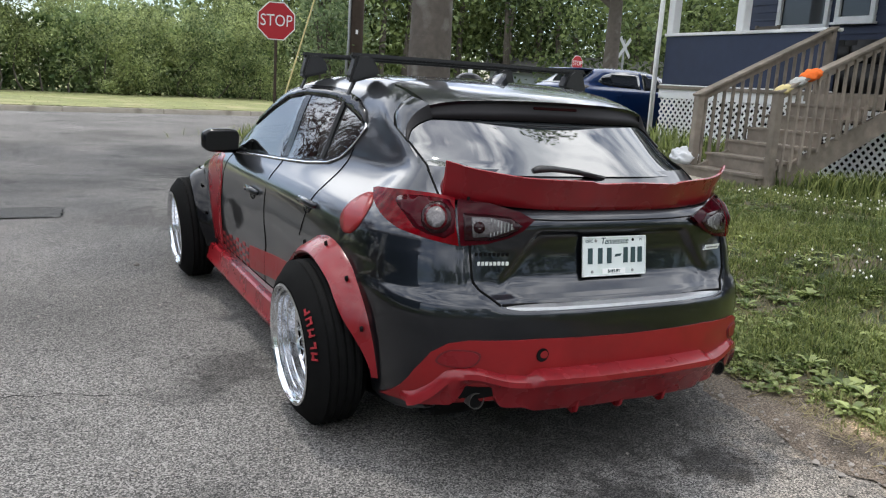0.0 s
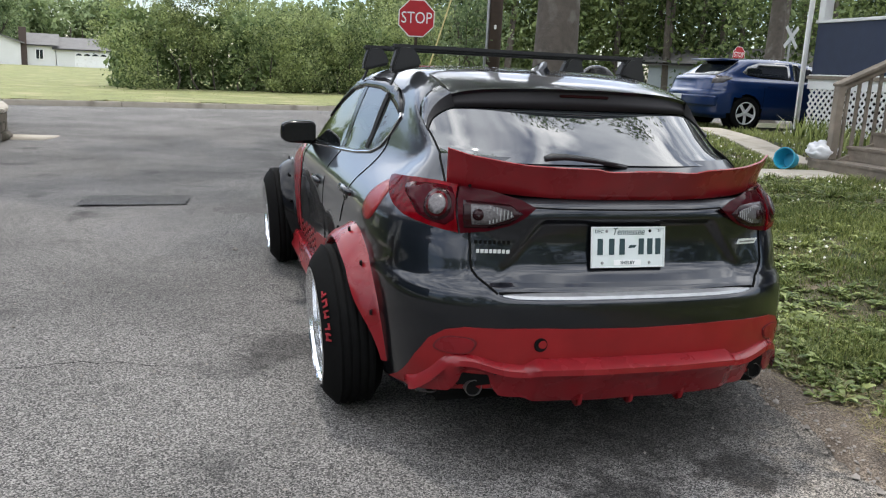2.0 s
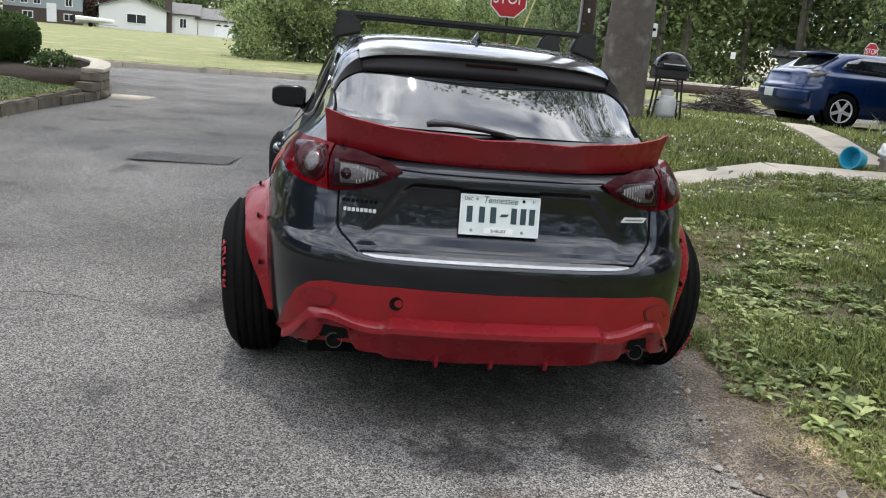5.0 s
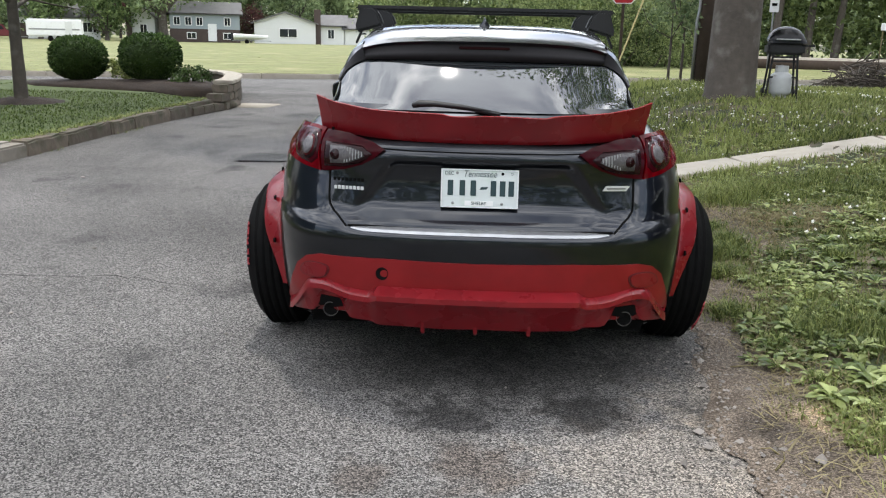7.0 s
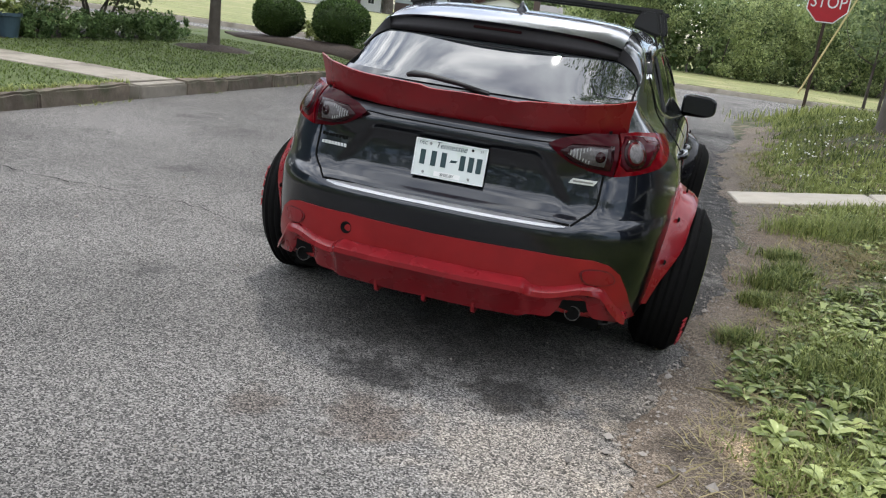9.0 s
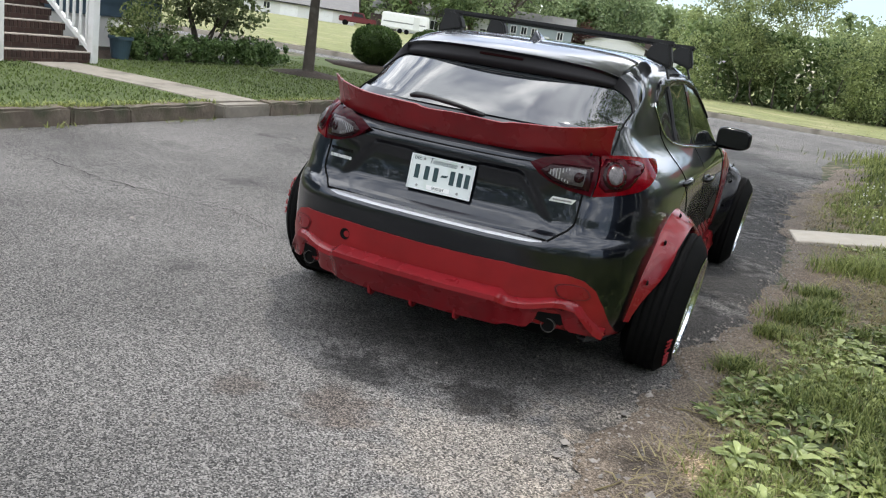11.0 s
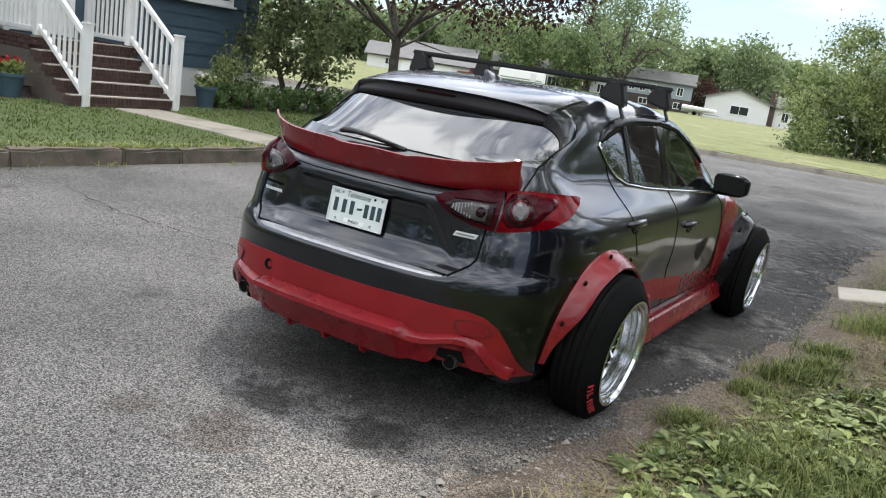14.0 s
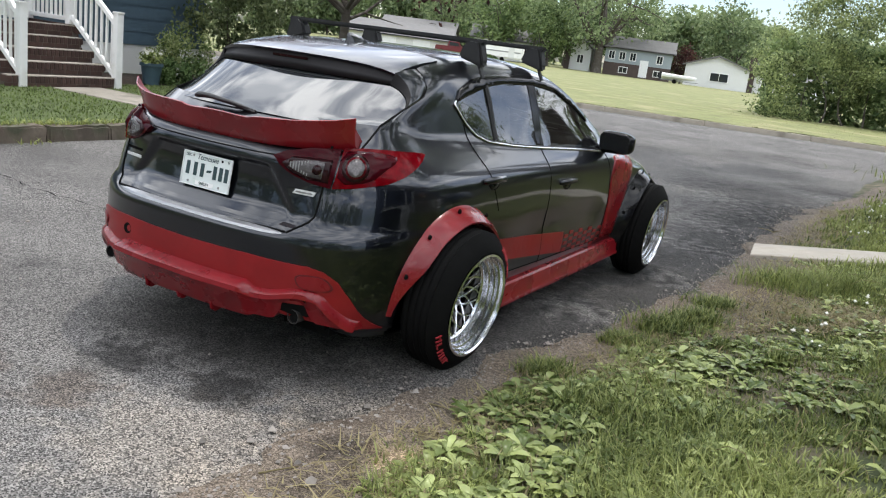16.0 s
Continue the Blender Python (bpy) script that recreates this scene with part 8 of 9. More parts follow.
# unseen belt added behind the camera to darken reflections in the car
wood_belt("tree_line", (-48, -34), (48, -30), 8, 7, 12, 240, 60, 0.8, M_TREE, 106, "added green trees behind, dimming the reflections", trunks=20)

# trees of the field
def far_tree(x, y, h, r, cr, mt, seed, label, **kw):
    return tree("field_tree", x, y, field_z(x, y), h, r, cr, mt, seed, label, **kw)


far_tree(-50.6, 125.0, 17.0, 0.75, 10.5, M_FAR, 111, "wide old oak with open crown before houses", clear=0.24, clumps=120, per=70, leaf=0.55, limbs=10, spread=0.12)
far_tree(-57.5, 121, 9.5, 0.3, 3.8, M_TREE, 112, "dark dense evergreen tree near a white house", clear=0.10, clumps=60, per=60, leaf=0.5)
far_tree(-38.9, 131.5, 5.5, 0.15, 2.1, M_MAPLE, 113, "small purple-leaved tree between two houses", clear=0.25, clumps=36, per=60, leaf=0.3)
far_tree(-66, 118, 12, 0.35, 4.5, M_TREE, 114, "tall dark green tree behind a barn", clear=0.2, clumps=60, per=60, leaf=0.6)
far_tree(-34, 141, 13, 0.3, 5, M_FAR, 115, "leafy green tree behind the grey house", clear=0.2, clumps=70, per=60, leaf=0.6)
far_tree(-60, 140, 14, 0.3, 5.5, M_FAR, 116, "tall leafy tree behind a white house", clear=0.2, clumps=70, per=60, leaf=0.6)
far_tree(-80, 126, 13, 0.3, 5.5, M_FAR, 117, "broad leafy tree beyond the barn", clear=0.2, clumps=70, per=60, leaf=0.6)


# ---- far houses ----
def far_house(p0, p1, depth, z, eave, ridge, wall, label, windows=(), doors=(), gable=False, brick=0.0, chimney=None, shutters=False):
    """A house whose front runs from p0 to p1; openings as (along 0..1, foot, width, height)."""
    p0, p1 = np.array(p0, float), np.array(p1, float)
    d = p1 - p0
    L = float(np.linalg.norm(d))
    m = Matrix.Translation((p0[0], p0[1], z)) @ Matrix.Rotation(math.atan2(d[1], d[0]), 4, "Z")
    root = thing("far_house", m, label, "house")
    part("wall", bm_box(L / 2, depth / 2, eave / 2, L, depth, eave, 0.02), wall, root)
    if brick:
        part("brick_base", bm_box(L / 2, depth / 2 - 0.03, brick / 2, L + 0.06, depth, brick), M_BRICKFAR, root)
    b = bmesh.new()
    o = 0.5
    if gable:
        pr = [(-o, eave - 0.1), (L / 2, ridge), (L + o, eave - 0.1)]
        a = [b.verts.new((x, -o, zz)) for x, zz in pr] + [b.verts.new((x, -o, zz - 0.18)) for x, zz in pr]
        c = [b.verts.new((v.co.x, depth + o, v.co.z)) for v in a]
        for i in range(2):
            b.faces.new((a[i], a[i + 1], c[i + 1], c[i]))
            b.faces.new((a[3 + i], c[3 + i], c[4 + i], a[4 + i]))
            b.faces.new((a[i], a[3 + i], a[4 + i], a[i + 1]))
        gw = bm_prism([(0, eave - 0.05), (L, eave - 0.05), (L / 2, ridge - 0.25)], depth - 0.1, m=Matrix.Translation((0, 0.05, 0)))
        part("gable_wall", gw, wall, root)
    else:
        pr = [(-o, eave - 0.1), (depth / 2, ridge), (depth + o, eave - 0.1)]
        a = [b.verts.new((-o, y, zz)) for y, zz in pr] + [b.verts.new((-o, y, zz - 0.18)) for y, zz in pr]
        c = [b.verts.new((L + o, v.co.y, v.co.z)) for v in a]
        for i in range(2):
            b.faces.new((a[i], a[i + 1], c[i + 1], c[i]))
            b.faces.new((a[3 + i], c[3 + i], c[4 + i], a[4 + i]))
        gw = bmesh.new()
        for x in (0.05, L - 0.05):
            gw.faces.new([gw.verts.new((x, y, zz)) for y, zz in ((0, eave - 0.05), (depth, eave - 0.05), (depth / 2, ridge - 0.25))])
        part("gable_wall", gw, wall, root)
    bmesh.ops.recalc_face_normals(b, faces=b.faces[:])
    part("roof", b, M_ROOF, root)
    for u, z0, w, h in windows:
        wr = part("window", bm_box(u * L, -0.03, z0 + h / 2, w + 0.22, 0.10, h + 0.22, 0.02), M_WHITE, root)
        part("pane", bm_box(u * L, -0.09, z0 + h / 2, w, 0.03, h), M_WINDOW, wr)
        part("glazing_bar", bm_box(u * L, -0.11, z0 + h / 2, 0.07, 0.03, h), M_WHITE, wr)
        if shutters:
            for sx in (-1, 1):
                part("shutter", bm_box(u * L + sx * (w / 2 + 0.32), -0.06, z0 + h / 2, 0.34, 0.05, h + 0.1), M_DARK, wr)
    for u, z0, w, h, mt in doors:
        part("door", bm_box(u * L, -0.05, z0 + h / 2, w, 0.10, h, 0.02), mt, root)
    if chimney:
        u, v, hh, w = chimney
        part("chimney", bm_box(u * L, v, hh / 2, w, 0.6, hh, 0.02), M_BRICKFAR, root)
    return root


far_house((-49.7, 125.6), (-39.9, 129.0), 8.5, -0.62, 4.45, 6.2, M_SIDEG, "two-storey grey sided house with brick base", [(0.10, 2.6, 0.8, 1.1), (0.26, 2.6, 0.8, 1.1), (0.42, 2.6, 0.8, 1.1), (0.82, 2.6, 0.8, 1.1), (0.30, 0.6, 1.2, 0.8), (0.82, 0.6, 1.2, 0.8)], [(0.60, 0.2, 1.3, 2.6, M_WHITE)], brick=2.0)
far_house((-37.8, 129.6), (-28.6, 131.9), 9, -0.62, 3.3, 5.0, M_SIDEW, "white ranch house with gabled front", [(0.55, 1.1, 2.6, 1.2)], gable=True)
far_house((-28.5, 133.0), (-24.3, 133.6), 7, -0.62, 3.1, 4.7, M_SIDEW, "white house wing with grey roof", [(0.5, 1.0, 0.9, 1.3)], chimney=(0.0, -0.2, 5.4, 1.0))
garage = far_house((-24.2, 133.6), (-17.0, 134.2), 7, -0.62, 2.7, 4.3, M_SIDEW, "low white garage with wide doors", [], [(0.66, 0.0, 4.6, 2.2, M_WHITE)])
for k in range(4):
    part("door_window", bm_prism([(0.42 * math.cos(a), 0.28 * math.sin(a)) for a in np.linspace(0, math.pi, 9)], 0.04, m=Matrix.Translation((3.05 + 1.13 * k, -0.14, 1.72))), M_WINDOW, garage)
far_house((-69, 116.5), (-58.9, 121.8), 9, -0.5, 3.3, 5.2, M_SIDEW, "white house with dark shutters", [(0.25, 1.1, 1.3, 1.3), (0.62, 1.1, 1.3, 1.3), (0.85, 1.1, 1.3, 1.3)], [(0.05, 0, 2.2, 2.2, M_BRICKFAR)], shutters=True)
far_house((-55.8, 124.0), (-51.9, 125.2), 8, -0.55, 3.4, 5.4, M_SIDEW, "white house with steep gable and brick chimney", [(0.6, 1.2, 0.9, 1.2)], gable=True, chimney=(0.1, -0.3, 6.0, 0.8))
far_house((-74, 90.5), (-61.6, 98.8), 11, -0.7, 2.15, 3.85, M_SIDEW, "long low white barn with grey roof", [(0.2, 0.9, 0.8, 0.8)], [(0.40, 0, 2.4, 1.8, M_WHITE), (0.72, 0, 2.4, 1.8, M_WHITE)])
far_house((-84, 112), (-73.5, 117.5), 9, -0.6, 3.2, 5.0, M_SIDEW, "white sided far house with shutters", [(0.25, 1.1, 1.2, 1.2), (0.55, 1.1, 1.2, 1.2), (0.8, 1.1, 1.2, 1.2)], shutters=True)
# low grey building past the crossing
far_house((27, 50), (40, 42), 8, 0.0, 2.8, 4.0, M_SIDEG, "low grey building with shallow roof beyond the crossing", [(0.3, 1.0, 1.2, 1.0)])

# boat on a trailer, travel trailer, red pick-up, all far off on the field
boat = thing("boat", pose(-36.4, 122.5, field_z(-36.4, 122.5), 0, 0, 14), "white motor boat on a low trailer", "boat")
bh = bmesh.new()
rows_ = []
for t in np.linspace(0, 1, 12):
    w = 1.0 * (1 - max(0, t - 0.35) ** 2 / 0.45)
    rows_.append([bh.verts.new((-2.4 + 5.0 * t, sy * w * f, zz)) for sy, f, zz in ((-1, 1, 1.25 - 0.1 * t), (-1, 0.95, 0.9), (-1, 0.35, 0.5 + 0.25 * t ** 3), (1, 0.35, 0.5 + 0.25 * t ** 3), (1, 0.95, 0.9), (1, 1, 1.25 - 0.1 * t), (1, 0.5, 1.42 - 0.2 * t), (-1, 0.5, 1.42 - 0.2 * t))])
for p, q in zip(rows_, rows_[1:]):
    for k in range(8):
        bh.faces.new((p[k], p[(k + 1) % 8], q[(k + 1) % 8], q[k]))
bh.faces.new(rows_[0][::-1])
bh.faces.new(rows_[-1])
bmesh.ops.recalc_face_normals(bh, faces=bh.faces[:])
part("hull", bh, M_WHITE, boat)
part("outboard_motor", bm_box(-2.65, 0, 0.9, 0.35, 0.4, 1.3, 0.08), M_BLACK, boat)
part("trailer_frame", bm_box(0.2, 0, 0.42, 5.6, 0.9, 0.10, 0.02), M_STEEL, boat)
for y in (-0.8, 0.8):
    part("wheel", bm_lathe([(0, 0.09), (0.28, 0.09), (0.31, 0), (0.28, -0.09), (0, -0.09)], 20, m=pose(-0.5, y, 0.31, 90, 0, 0)), M_RUBBER, boat)
camper = thing("travel_trailer", pose(-53.5, 98.5, field_z(-53.5, 98.5), 0, 0, 22), "white boxy utility trailer parked on the field", "trailer")
part("body", bm_box(0, 0, 1.55, 6.2, 2.2, 2.1, 0.18), M_WHITE, camper, smooth=False)
part("trim_band", bm_box(0, -1.11, 1.4, 5.6, 0.02, 0.16), M_STEEL, camper)
part("door", bm_box(1.6, -1.115, 1.45, 0.8, 0.03, 1.7, 0.01), M_SIDEW, camper)
for x in (-0.5, 0.4):
    part("wheel", bm_lathe([(0, 0.1), (0.3, 0.1), (0.33, 0), (0.3, -0.1), (0, -0.1)], 20, m=pose(x, -1.0, 0.33, 90, 0, 0)), M_RUBBER, camper)
part("hitch", bm_box(-3.6, 0, 0.45, 1.2, 0.12, 0.1), M_STEEL, camper)
M_TRUCK = mat("red truck paint", (0.13, 0.015, 0.025), 0.3, 0.1, var=0.05, coat=0.6)
pick = thing("pickup_truck", pose(-59.5, 96.2, field_z(-59.5, 96.2), 0, 0, 30), "red pick-up truck far off by a barn", "truck")
part("body", bm_box(0, 0, 0.85, 5.0, 1.85, 0.7, 0.1), M_TRUCK, pick)
part("cab", bm_prism([(-1.1, 0), (0.9, 0), (0.5, 0.65), (-0.9, 0.7)], 1.6, m=Matrix.Translation((0.2, -0.8, 1.18)), bevel=0.05), M_TRUCK, pick)
part("side_window", bm_prism([(-0.85, 0.1), (0.6, 0.1), (0.35, 0.52), (-0.75, 0.55)], 1.64, m=Matrix.Translation((0.2, -0.82, 1.18))), M_WINDOW, pick)
for x in (-1.6, 1.6):
    for y in (-0.85, 0.85):
        part("wheel", bm_lathe([(0, 0.1), (0.34, 0.1), (0.38, 0), (0.34, -0.1), (0, -0.1)], 18, m=pose(x, y, 0.38, 90, 0, 0)), M_RUBBER, pick)

# pale road and rail along the woods to the right
bm = bm_box(0, 0, 0, 62, 3.4, 0.80, 0.02, m=pose(36, 41.5, 0.22, 0, 0, -10))
tagged(link("far_road", bm, M_CONC), "pale far roadway along the woods", "road", kind="structure")
bm = bm_box(0, 0, 0, 62, 0.35, 0.62, 0.02, m=pose(35.7, 39.6, 0.22, 0, 0, -10))
tagged(link("rail_bank", bm, M_POLE), "dark low timber edge beside a far roadway", "edging", kind="structure")
# ---- grass, weeds and gravel ----
def blades(name, P, H, material, label, seed, width=0.006, lean=0.55):
    """Tapered bent grass blades at the places P with heights H."""
    rng = np.random.default_rng(seed)
    n = len(P)
    a = rng.uniform(0, 2 * math.pi, n)
    side = np.c_[np.cos(a), np.sin(a), np.zeros(n)]
    fwd = np.c_[-np.sin(a), np.cos(a), np.zeros(n)]
    k = (H * rng.uniform(0.1, lean * 1.6, n))[:, None]
    w = (width * rng.uniform(0.6, 1.5, n))[:, None]
    up = np.array((0, 0, 1.0))
    Hc = H[:, None]
    V = np.stack([P - side * w, P + side * w, P + up * Hc * 0.6 + fwd * k * 0.35 + side * w * 0.75, P + up * Hc * 0.6 + fwd * k * 0.35 - side * w * 0.75, P + up * Hc * 0.92 + fwd * k], 1).reshape(-1, 3)
    base = np.arange(n)[:, None] * 5
    quads = (base + np.array((0, 1, 2, 3))).tolist()
    tris = (base + np.array((3, 2, 4))).tolist()
    me = bpy.data.meshes.new(name)
    me.from_pydata(V.tolist(), [], quads + tris)
    me.materials.append(material)
    ob = new(name, me)
    return tagged(ob, label, "grass", kind="stuff")


def scatter(rng, n, x0, x1, y0, y1, keep):
    P = np.c_[rng.uniform(x0, x1, n), rng.uniform(y0, y1, n)]
    P = P[keep(P[:, 0], P[:, 1])]
    return np.c_[P, ground_z(P[:, 0], P[:, 1]) - 0.005]


def on_walk(x, y):
    a = (np.abs(y - np.interp(x, (1.42, 2.6, 4.1, 5.9), (5.32, 5.52, 5.62, 5.50))) < 0.31) & (x > 1.3) & (x < 5.95)
    b = (np.abs(x - np.interp(y, (6.3, 7.4, 9.6, 10.8), (5.75, 6.0, 6.7, 7.1))) < 0.38) & (y > 6.2) & (y < 10.9)
    c = (x > 5.6) & (x < 8.4) & (y > 4.6) & (y < 6.2)
    return a | b | c


def patchy(x, y, f, seed):
    """Uneven cover: bare where low."""
    return (np.sin(x * 2.1 * f + seed) * np.sin(y * 1.7 * f + 2 * seed) + np.sin(x * 5.3 * f + y * 3.1 * f + seed) * 0.6 + np.sin(y * 7.7 * f - x * 2.2 * f) * 0.35)


rng = np.random.default_rng(200)
edge_v, turf_v = np.vectorize(edge_x), np.vectorize(turf_x)


def right_keep(x, y):
    e = turf_v(y)
    bare = (patchy(x, y, 1.0, 1.3) < -0.75) | (np.hypot((x - 2.25) / 0.42, (y - 3.0) / 0.32) < 1 + 0.3 * np.sin(9 * x + 7 * y))
    near_edge = (x - e) < 0.10 + 0.10 * np.sin(3 * y)
    thin = rng.uniform(size=len(x)) < np.where(near_edge | bare, 0.16, 1.0)
    return (x > e - 0.12 + 0.08 * np.sin(9 * y)) & ~on_walk(x, y) & (y < near_y(x) - 0.4) & thin & (x < 8.0)


def near_part(x, y):
    return (x < 4.3) & (y > -3.4) & (y < 4.6)


P = scatter(rng, 185000, 1.15, 4.3, -3.4, 4.6, right_keep)
H = 0.036 * rng.uniform(0.45, 1.9, len(P)) * (1 + 0.55 * patchy(P[:, 0], P[:, 1], 0.8, 4.0).clip(-1, 1))
blades("lawn_grass", P, H, M_BLADE, "uneven green lawn grass with bare spots", 201, 0.0032, 0.9)
P = scatter(rng, 95000, 1.2, 6.5, -7.0, 6.5, lambda x, y: right_keep(x, y) & ~near_part(x, y))
H = 0.045 * rng.uniform(0.5, 1.9, len(P)) * (1 + 0.5 * patchy(P[:, 0], P[:, 1], 0.8, 4.0).clip(-1, 1))
blades("lawn_grass", P, H, M_BLADE, "thinner green lawn grass farther from the street", 217, 0.0045, 0.9)
P = scatter(rng, 48000, 1.5, 9.0, 6.0, 15.5, right_keep)
H = 0.06 * rng.uniform(0.5, 1.8, len(P))
blades("lawn_grass", P, H, M_BLADE, "rough green grass round the tree", 202, 0.008)
P = scatter(rng, 16000, 1.0, 5.5, -4.5, 9.0, lambda x, y: (x > edge_v(y) + 0.02) & ~on_walk(x, y) & ((patchy(x, y, 1.0, 1.3) < 0.1) | (x < turf_v(y) + 0.25)))
blades("dry_grass", P, 0.05 * rng.uniform(0.4, 1.5, len(P)), M_STRAW, "dry straw-coloured grass in worn spots", 203, 0.004, 1.2)


def tufts(n, keep_fn, per, h, seed):
    rg = np.random.default_rng(seed)
    C = scatter(rg, n, 1.2, 6.0, -4.0, 8.5, keep_fn)
    Q = np.repeat(C, per, 0)
    Q[:, :2] += rg.normal(0, 0.035, (len(Q), 2))
    return Q, h * rg.uniform(0.6, 1.7, len(Q))


Q, hq = tufts(420, lambda x, y: (x > turf_v(y) + 0.1) & ~on_walk(x, y), 90, 0.060, 204)
blades("grass_tuft", Q, hq, M_BLADE, "taller tufts of darker grass in the lawn", 205, 0.0035, 0.9)
# single tufts standing in the dirt
for tx, ty, tr_, th_ in ((1.53, 2.12, 0.09, 0.085), (1.63, 2.42, 0.08, 0.08), (1.86, 3.92, 0.16, 0.11), (2.10, 3.95, 0.15, 0.12), (1.42, 1.72, 0.05, 0.06), (1.30, 0.98, 0.06, 0.06), (1.62, 2.9, 0.07, 0.06)):
    Q = np.c_[rng.normal(tx, tr_, (900, 1)), rng.normal(ty, tr_, (900, 1))]
    Q = np.c_[Q, ground_z(Q[:, 0], Q[:, 1]) + 0.004]
    blades("dirt_tuft", Q, th_ * rng.uniform(0.4, 1.5, 900), M_BLADE, "tuft of green grass standing in bare dirt", 230 + int(100 * tx), 0.0035, 0.9)


# broad-leaved weeds: rosettes of long leaves
def rosettes(name, C, leaf, count, material, label, seed, slim=1.0):
    rg = np.random.default_rng(seed)
    V, F = [], []
    for c in C:
        s = leaf * rg.uniform(0.6, 1.35)
        n = int(count * rg.uniform(0.7, 1.4))
        for k in range(n):
            a = 2 * math.pi * k / n + rg.uniform(-0.3, 0.3)
            L = s * rg.uniform(0.7, 1.25)
            w = L * rg.uniform(0.20, 0.36) * slim
            el = rg.uniform(0.15, 1.25)
            f = np.array((math.cos(a), math.sin(a), 0))
            sd = np.array((-math.sin(a), math.cos(a), 0))
            i = len(V)
            for t, ww in ((0.0, 0.12), (0.30, 0.55), (0.65, 1.0), (0.9, 0.6), (1.0, 0.05)):
                p = c + f * L * t * math.cos(el * (1 - 0.6 * t)) + np.array((0, 0, 1)) * (L * math.sin(el) * t * (1 - 0.62 * t) + 0.01)
                V += [p - sd * w * ww + (0, 0, w * 0.35 * ww), p, p + sd * w * ww + (0, 0, w * 0.35 * ww)]
            for r in range(4):
                b = i + 3 * r
                F += [(b, b + 1, b + 4, b + 3), (b + 1, b + 2, b + 5, b + 4)]
    ob = raw_mesh(name, np.array(V), F, material, smooth=True)
    return tagged(ob, label, "weeds", kind="stuff")


def weed_keep(x, y):
    d = x - turf_v(y)
    return (d > 0.02) & ~on_walk(x, y) & (rng.uniform(size=len(x)) < np.where(d < 1.1, 0.80, 0.30))


C = scatter(rng, 3600, 1.2, 4.8, -3.5, 5.0, weed_keep)
rosettes("broadleaf_weeds", C, 0.058, 8, M_BLADE2, "broad-leaved green weeds along the dirt edge", 206, 0.75)
# big plantain and dandelion crowns in clumps where the dirt meets the lawn
seeds_ = np.array(((1.25, 0.36), (1.34, 0.50), (1.40, 0.30), (1.45, 0.72), (1.55, 0.92), (1.53, 1.44), (1.67, 1.54), (1.66, 1.20), (1.72, 0.42), (1.76, 0.02), (1.92, 0.90), (2.0, 1.50), (2.12, 2.0), (1.82, 1.92), (1.62, -0.30), (2.2, 0.5), (2.4, 1.3), (2.5, 2.2), (2.45, -0.2), (2.55, 2.75)))
C = np.repeat(seeds_, 8, 0) + rng.normal(0, 0.115, (len(seeds_) * 8, 2))
C = np.r_[C[C[:, 0] > turf_v(C[:, 1])], np.repeat(((1.43, -0.08), (1.41, -0.43), (1.25, 0.36)), 2, 0) + rng.normal(0, 0.03, (6, 2))]
C = np.c_[C, ground_z(C[:, 0], C[:, 1]) + 0.004]
rosettes("plantain_weeds", C, 0.072, 13, M_WEED, "large glossy plantain and dandelion crowns by the dirt", 218, 0.62)
C = scatter(rng, 2600, 1.4, 6.0, -4.0, 8.5, lambda x, y: (x > turf_v(y) + 0.1) & ~on_walk(x, y) & (patchy(x, y, 0.9, 2.2) > -0.3))
rosettes("clover_patch", C + (0, 0, 0.012), 0.05, 4, M_BLADE2, "low clover leaves among the grass", 207)

# white clover heads, all over the lawn
C = scatter(rng, 2600, 1.5, 7.0, -4.0, 12.0, lambda x, y: (x > turf_v(y) + 0.30) & ~on_walk(x, y) & (patchy(x, y, 0.7, 5.1) > 0.1))
oct_v = np.array(((1, 0, 0), (-1, 0, 0), (0, 1, 0), (0, -1, 0), (0, 0, 1), (0, 0, -1)), float)
oct_f = np.array(((0, 2, 4), (2, 1, 4), (1, 3, 4), (3, 0, 4), (2, 0, 5), (1, 2, 5), (3, 1, 5), (0, 3, 5)))
sz = rng.uniform(0.008, 0.015, len(C))
V = (C[:, None, :] + (0, 0, 0.07) + oct_v[None] * sz[:, None, None]).reshape(-1, 3)
F = (np.arange(len(C))[:, None, None] * 6 + oct_f[None]).reshape(-1, 3)
tagged(raw_mesh("clover_flowers", V, F, M_CLOVER), "small white clover flower heads in the lawn", "flowers", kind="stuff")


# the mown lawn across the street
def left_keep(x, y):
    return (x < KX - 0.16) & (y < corner_y(x) - 0.3) & ~((np.abs(y - 4.92) < 0.45)) & ~((x < -8.75) & (y < 11.2)) & ~((x > -10.3) & (y > 12.6) & (y < 16)) & (np.hypot(x + 7.68, y - 10.1) > 0.75)


P = scatter(rng, 85000, -10.4, KX, -6.0, 14.5, left_keep)
blades("mown_grass", P, 0.045 * rng.uniform(0.5, 1.5, len(P)), M_MOWN, "short even green lawn along the kerb", 208, 0.008)
# overhang of grass on the kerb and weeds at its foot
P = np.c_[KX - 0.15 + rng.uniform(-0.06, 0.05, 5000), rng.uniform(-6, 11.5, 5000)]
P = P[np.abs(P[:, 1] - 4.95) > 0.45]
P = np.c_[P, np.full(len(P), 0.18)]
blades("kerb_grass", P, 0.05 * rng.uniform(0.4, 1.6, len(P)), M_BLADE, "ragged grass fringe along the kerb top", 209, 0.006, 1.3)
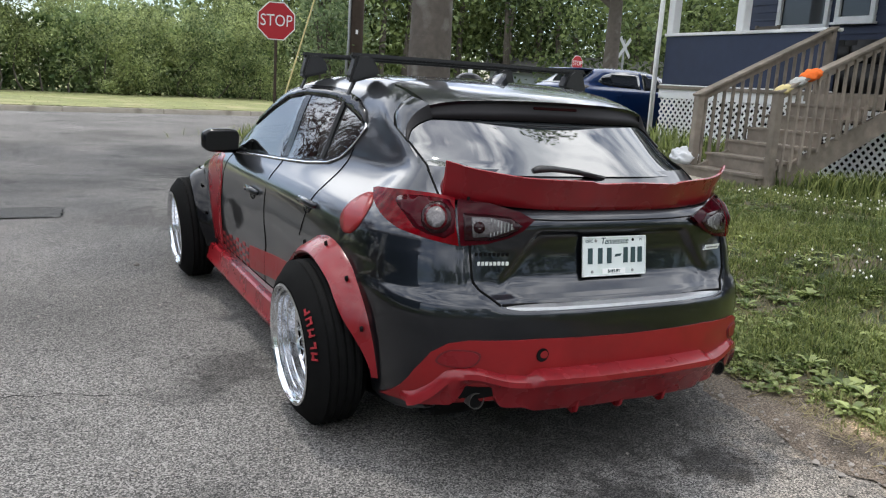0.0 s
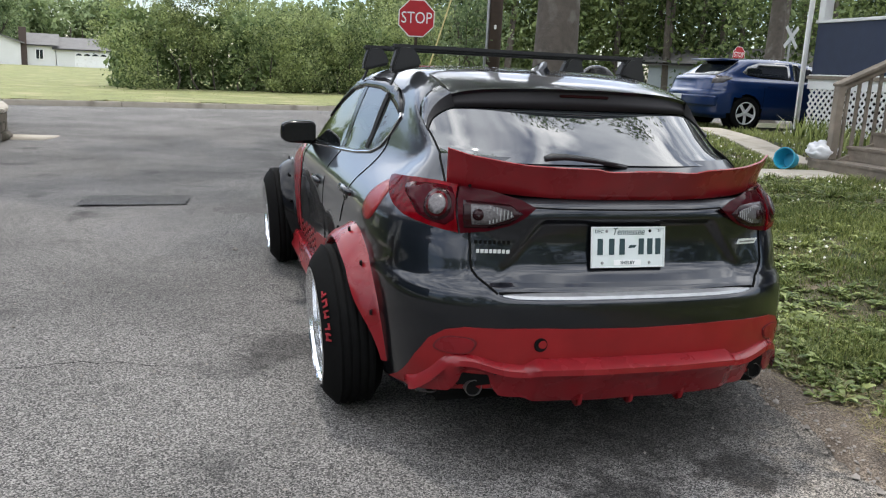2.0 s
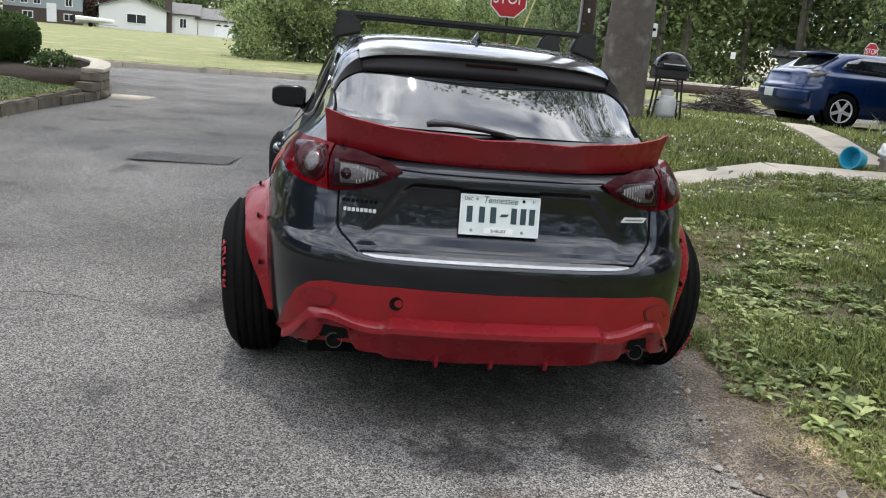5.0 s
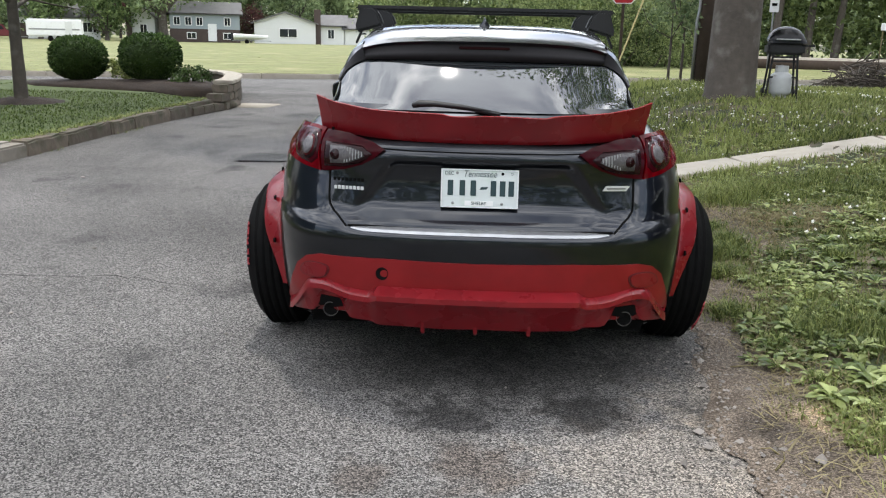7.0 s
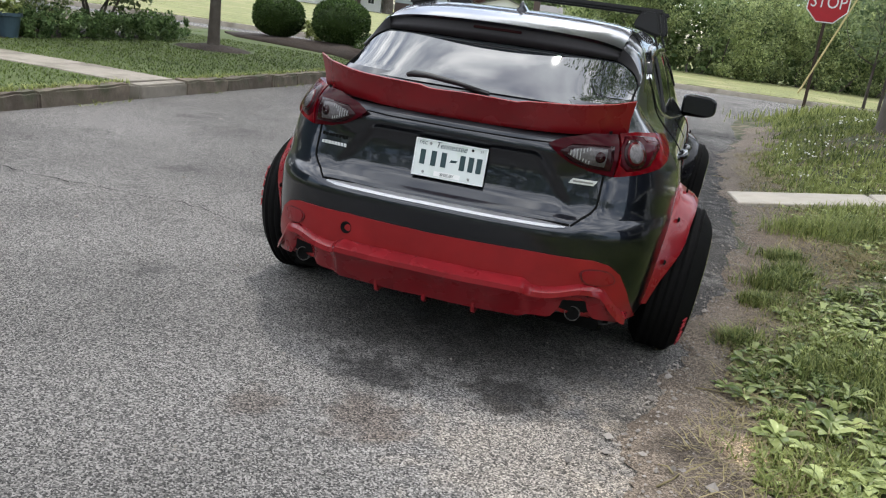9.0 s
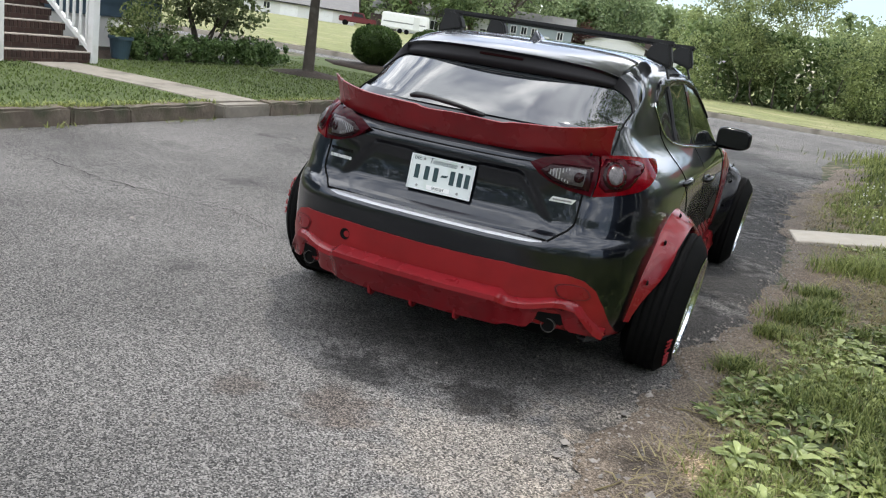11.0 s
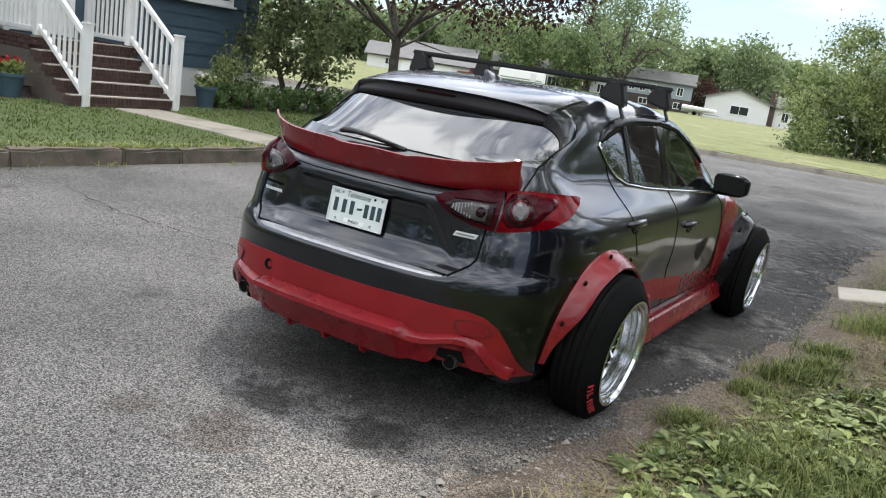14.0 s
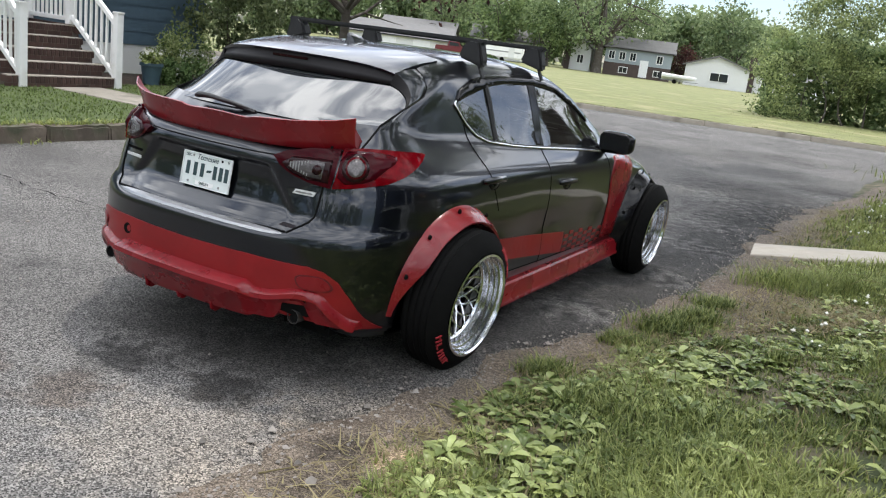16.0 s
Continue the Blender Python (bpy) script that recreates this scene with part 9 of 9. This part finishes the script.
P = np.c_[KX + 0.03 + rng.uniform(0, 0.05, 150), np.clip(rng.choice((0.4, 1.3, 2.2, 3.8, 5.9, 8.0), 150) + rng.normal(0, 0.18, 150), -5, 11)]
P = np.c_[P, np.full(len(P), 0.0)]
blades("kerb_weeds", P, 0.07 * rng.uniform(0.4, 1.6, len(P)), M_BLADE, "small weeds growing in the gutter", 210, 0.006, 1.2)

# field beyond the cross street: coarse tufts
P = np.c_[rng.uniform(-40, 30, 30000), rng.uniform(0, 1, 30000) ** 1.6 * 30]
P[:, 1] += far_y(P[:, 0]) + 0.25
P = np.c_[P, ground_z(P[:, 0], P[:, 1])]
blades("field_grass", P, 0.028 * rng.uniform(0.4, 1.6, len(P)), M_FIELD, "coarse mown field grass beyond the street", 211, 0.016, 1.4)
P = np.c_[rng.uniform(-40, 30, 15000), rng.uniform(0, 1, 15000) ** 1.8 * 20]
P[:, 1] += far_y(P[:, 0]) + 0.22
P = np.c_[P, ground_z(P[:, 0], P[:, 1])]
blades("field_straw", P, 0.026 * rng.uniform(0.4, 1.4, len(P)), M_STRAW, "dry yellowish grass along the far verge", 212, 0.018, 1.2)

# tall weeds by the pole and corner
P = np.c_[rng.normal(3.9, 0.9, 2600), rng.normal(15.2, 0.5, 2600)]
P = np.c_[P, ground_z(P[:, 0], P[:, 1])]
blades("tall_weeds", P, 0.20 * rng.uniform(0.3, 1.5, len(P)), M_BLADE, "tall weeds round the pole foot", 213, 0.012, 0.5)
P = np.c_[rng.uniform(6.6, 8.1, 900), rng.uniform(6.6, 9.4, 900)]
P = P[P[:, 0] > 7.4 + 0.25 * np.sin(P[:, 1] * 3)]
P = np.c_[P, ground_z(P[:, 0], P[:, 1])]
blades("porch_weeds", P, 0.30 * rng.uniform(0.3, 1.5, len(P)), M_BLADE2, "leafy weeds growing before the lattice", 214, 0.016, 0.7)
P = np.c_[rng.uniform(5.9, 8.0, 1400), rng.normal(4.2, 0.25, 1400)]
P = np.c_[P, ground_z(P[:, 0], P[:, 1])]
blades("stair_weeds", P, 0.22 * rng.uniform(0.3, 1.6, len(P)), M_BLADE, "tall grass under the stair side", 215, 0.009, 0.7)

# loose stones along the edge and on the street
n = 8000
yy = rng.uniform(-4, 11, n)
xx = edge_v(yy) + rng.normal(0.0, 0.17, n)
m_ = n - 1100
xx[m_:] = rng.uniform(KX + 0.1, 1.2, n - m_)
zz = np.maximum(0.010, ground_z(xx, yy) + 0.012)
sz = rng.uniform(0.003, 0.010, n) * np.where(rng.uniform(size=n) < 0.04, 2.2, 1.0)
jit = rng.uniform(0.6, 1.3, (n, 6, 1))
xx[0], yy[0], zz[0], sz[0] = 1.20, -0.60, 0.022, 0.030
V = (np.c_[xx, yy, zz][:, None, :] + oct_v[None] * jit * sz[:, None, None] * (1, 1, 0.7)).reshape(-1, 3)
F = (np.arange(n)[:, None, None] * 6 + oct_f[None]).reshape(-1, 3)
M_STONES = mat("loose stones", (0.22, 0.20, 0.18), 0.9, var=0.3, island=0.9, scale=20)
tagged(raw_mesh("loose_stones", V, F, M_STONES), "loose small stones on the street edge", "gravel", kind="stuff")
# flat dry litter over the dirt
yy = rng.uniform(-4, 9, 9000)
P = np.c_[edge_v(yy) + (turf_v(yy) + 0.25 - edge_v(yy)) * rng.uniform(0.0, 1.0, 9000) ** 0.7, yy]
P = np.r_[P, np.c_[rng.normal(2.25, 0.24, 2600), rng.normal(3.0, 0.22, 2600)]]
P = P[~on_walk(P[:, 0], P[:, 1])]
P = np.c_[P, np.maximum(0.02, ground_z(P[:, 0], P[:, 1]) + 0.022)]
blades("dry_litter", P, 0.016 * rng.uniform(0.5, 1.6, len(P)), M_STRAW, "flat dry straw and leaf litter on dirt", 216, 0.003, 4.5)
# long arching dry stems in the lawn
st_ = bmesh.new()
for k in range(70):
    y = rng.uniform(-3.2, 5.0)
    x = turf_x(y) + rng.uniform(0.1, 2.0)
    z = float(ground_z(x, y))
    a, L = rng.uniform(0, 6.28), rng.uniform(0.12, 0.32)
    bm_tube([(x, y, z), (x + L * 0.35 * math.cos(a), y + L * 0.35 * math.sin(a), z + L * 0.5), (x + L * 0.8 * math.cos(a), y + L * 0.8 * math.sin(a), z + L * 0.45), (x + L * 1.05 * math.cos(a), y + L * 1.05 * math.sin(a), z + L * 0.22)], [0.0022, 0.0018, 0.0015, 0.001], 4, bm=st_)
tagged(link("dry_stems", st_, M_STRAW), "long arching pale grass stems in the lawn", "grass", kind="stuff")
# fallen twigs
tw = bmesh.new()
for k in range(26):
    y = rng.uniform(-2.5, 7)
    x = edge_x(y) + rng.uniform(-0.15, 0.9)
    z = max(0.012, float(ground_z(x, y)) + 0.025)
    a, L = rng.uniform(0, 6.28), rng.uniform(0.06, 0.22)
    bm_tube([(x, y, z), (x + L * 0.5 * math.cos(a), y + L * 0.5 * math.sin(a), z + 0.012), (x + L * math.cos(a + 0.2), y + L * math.sin(a + 0.2), z + 0.003)], [0.004, 0.003, 0.002], 5, bm=tw)
tagged(link("twigs", tw, M_STRAW), "scattered dry twigs and straws", "twigs", kind="stuff")
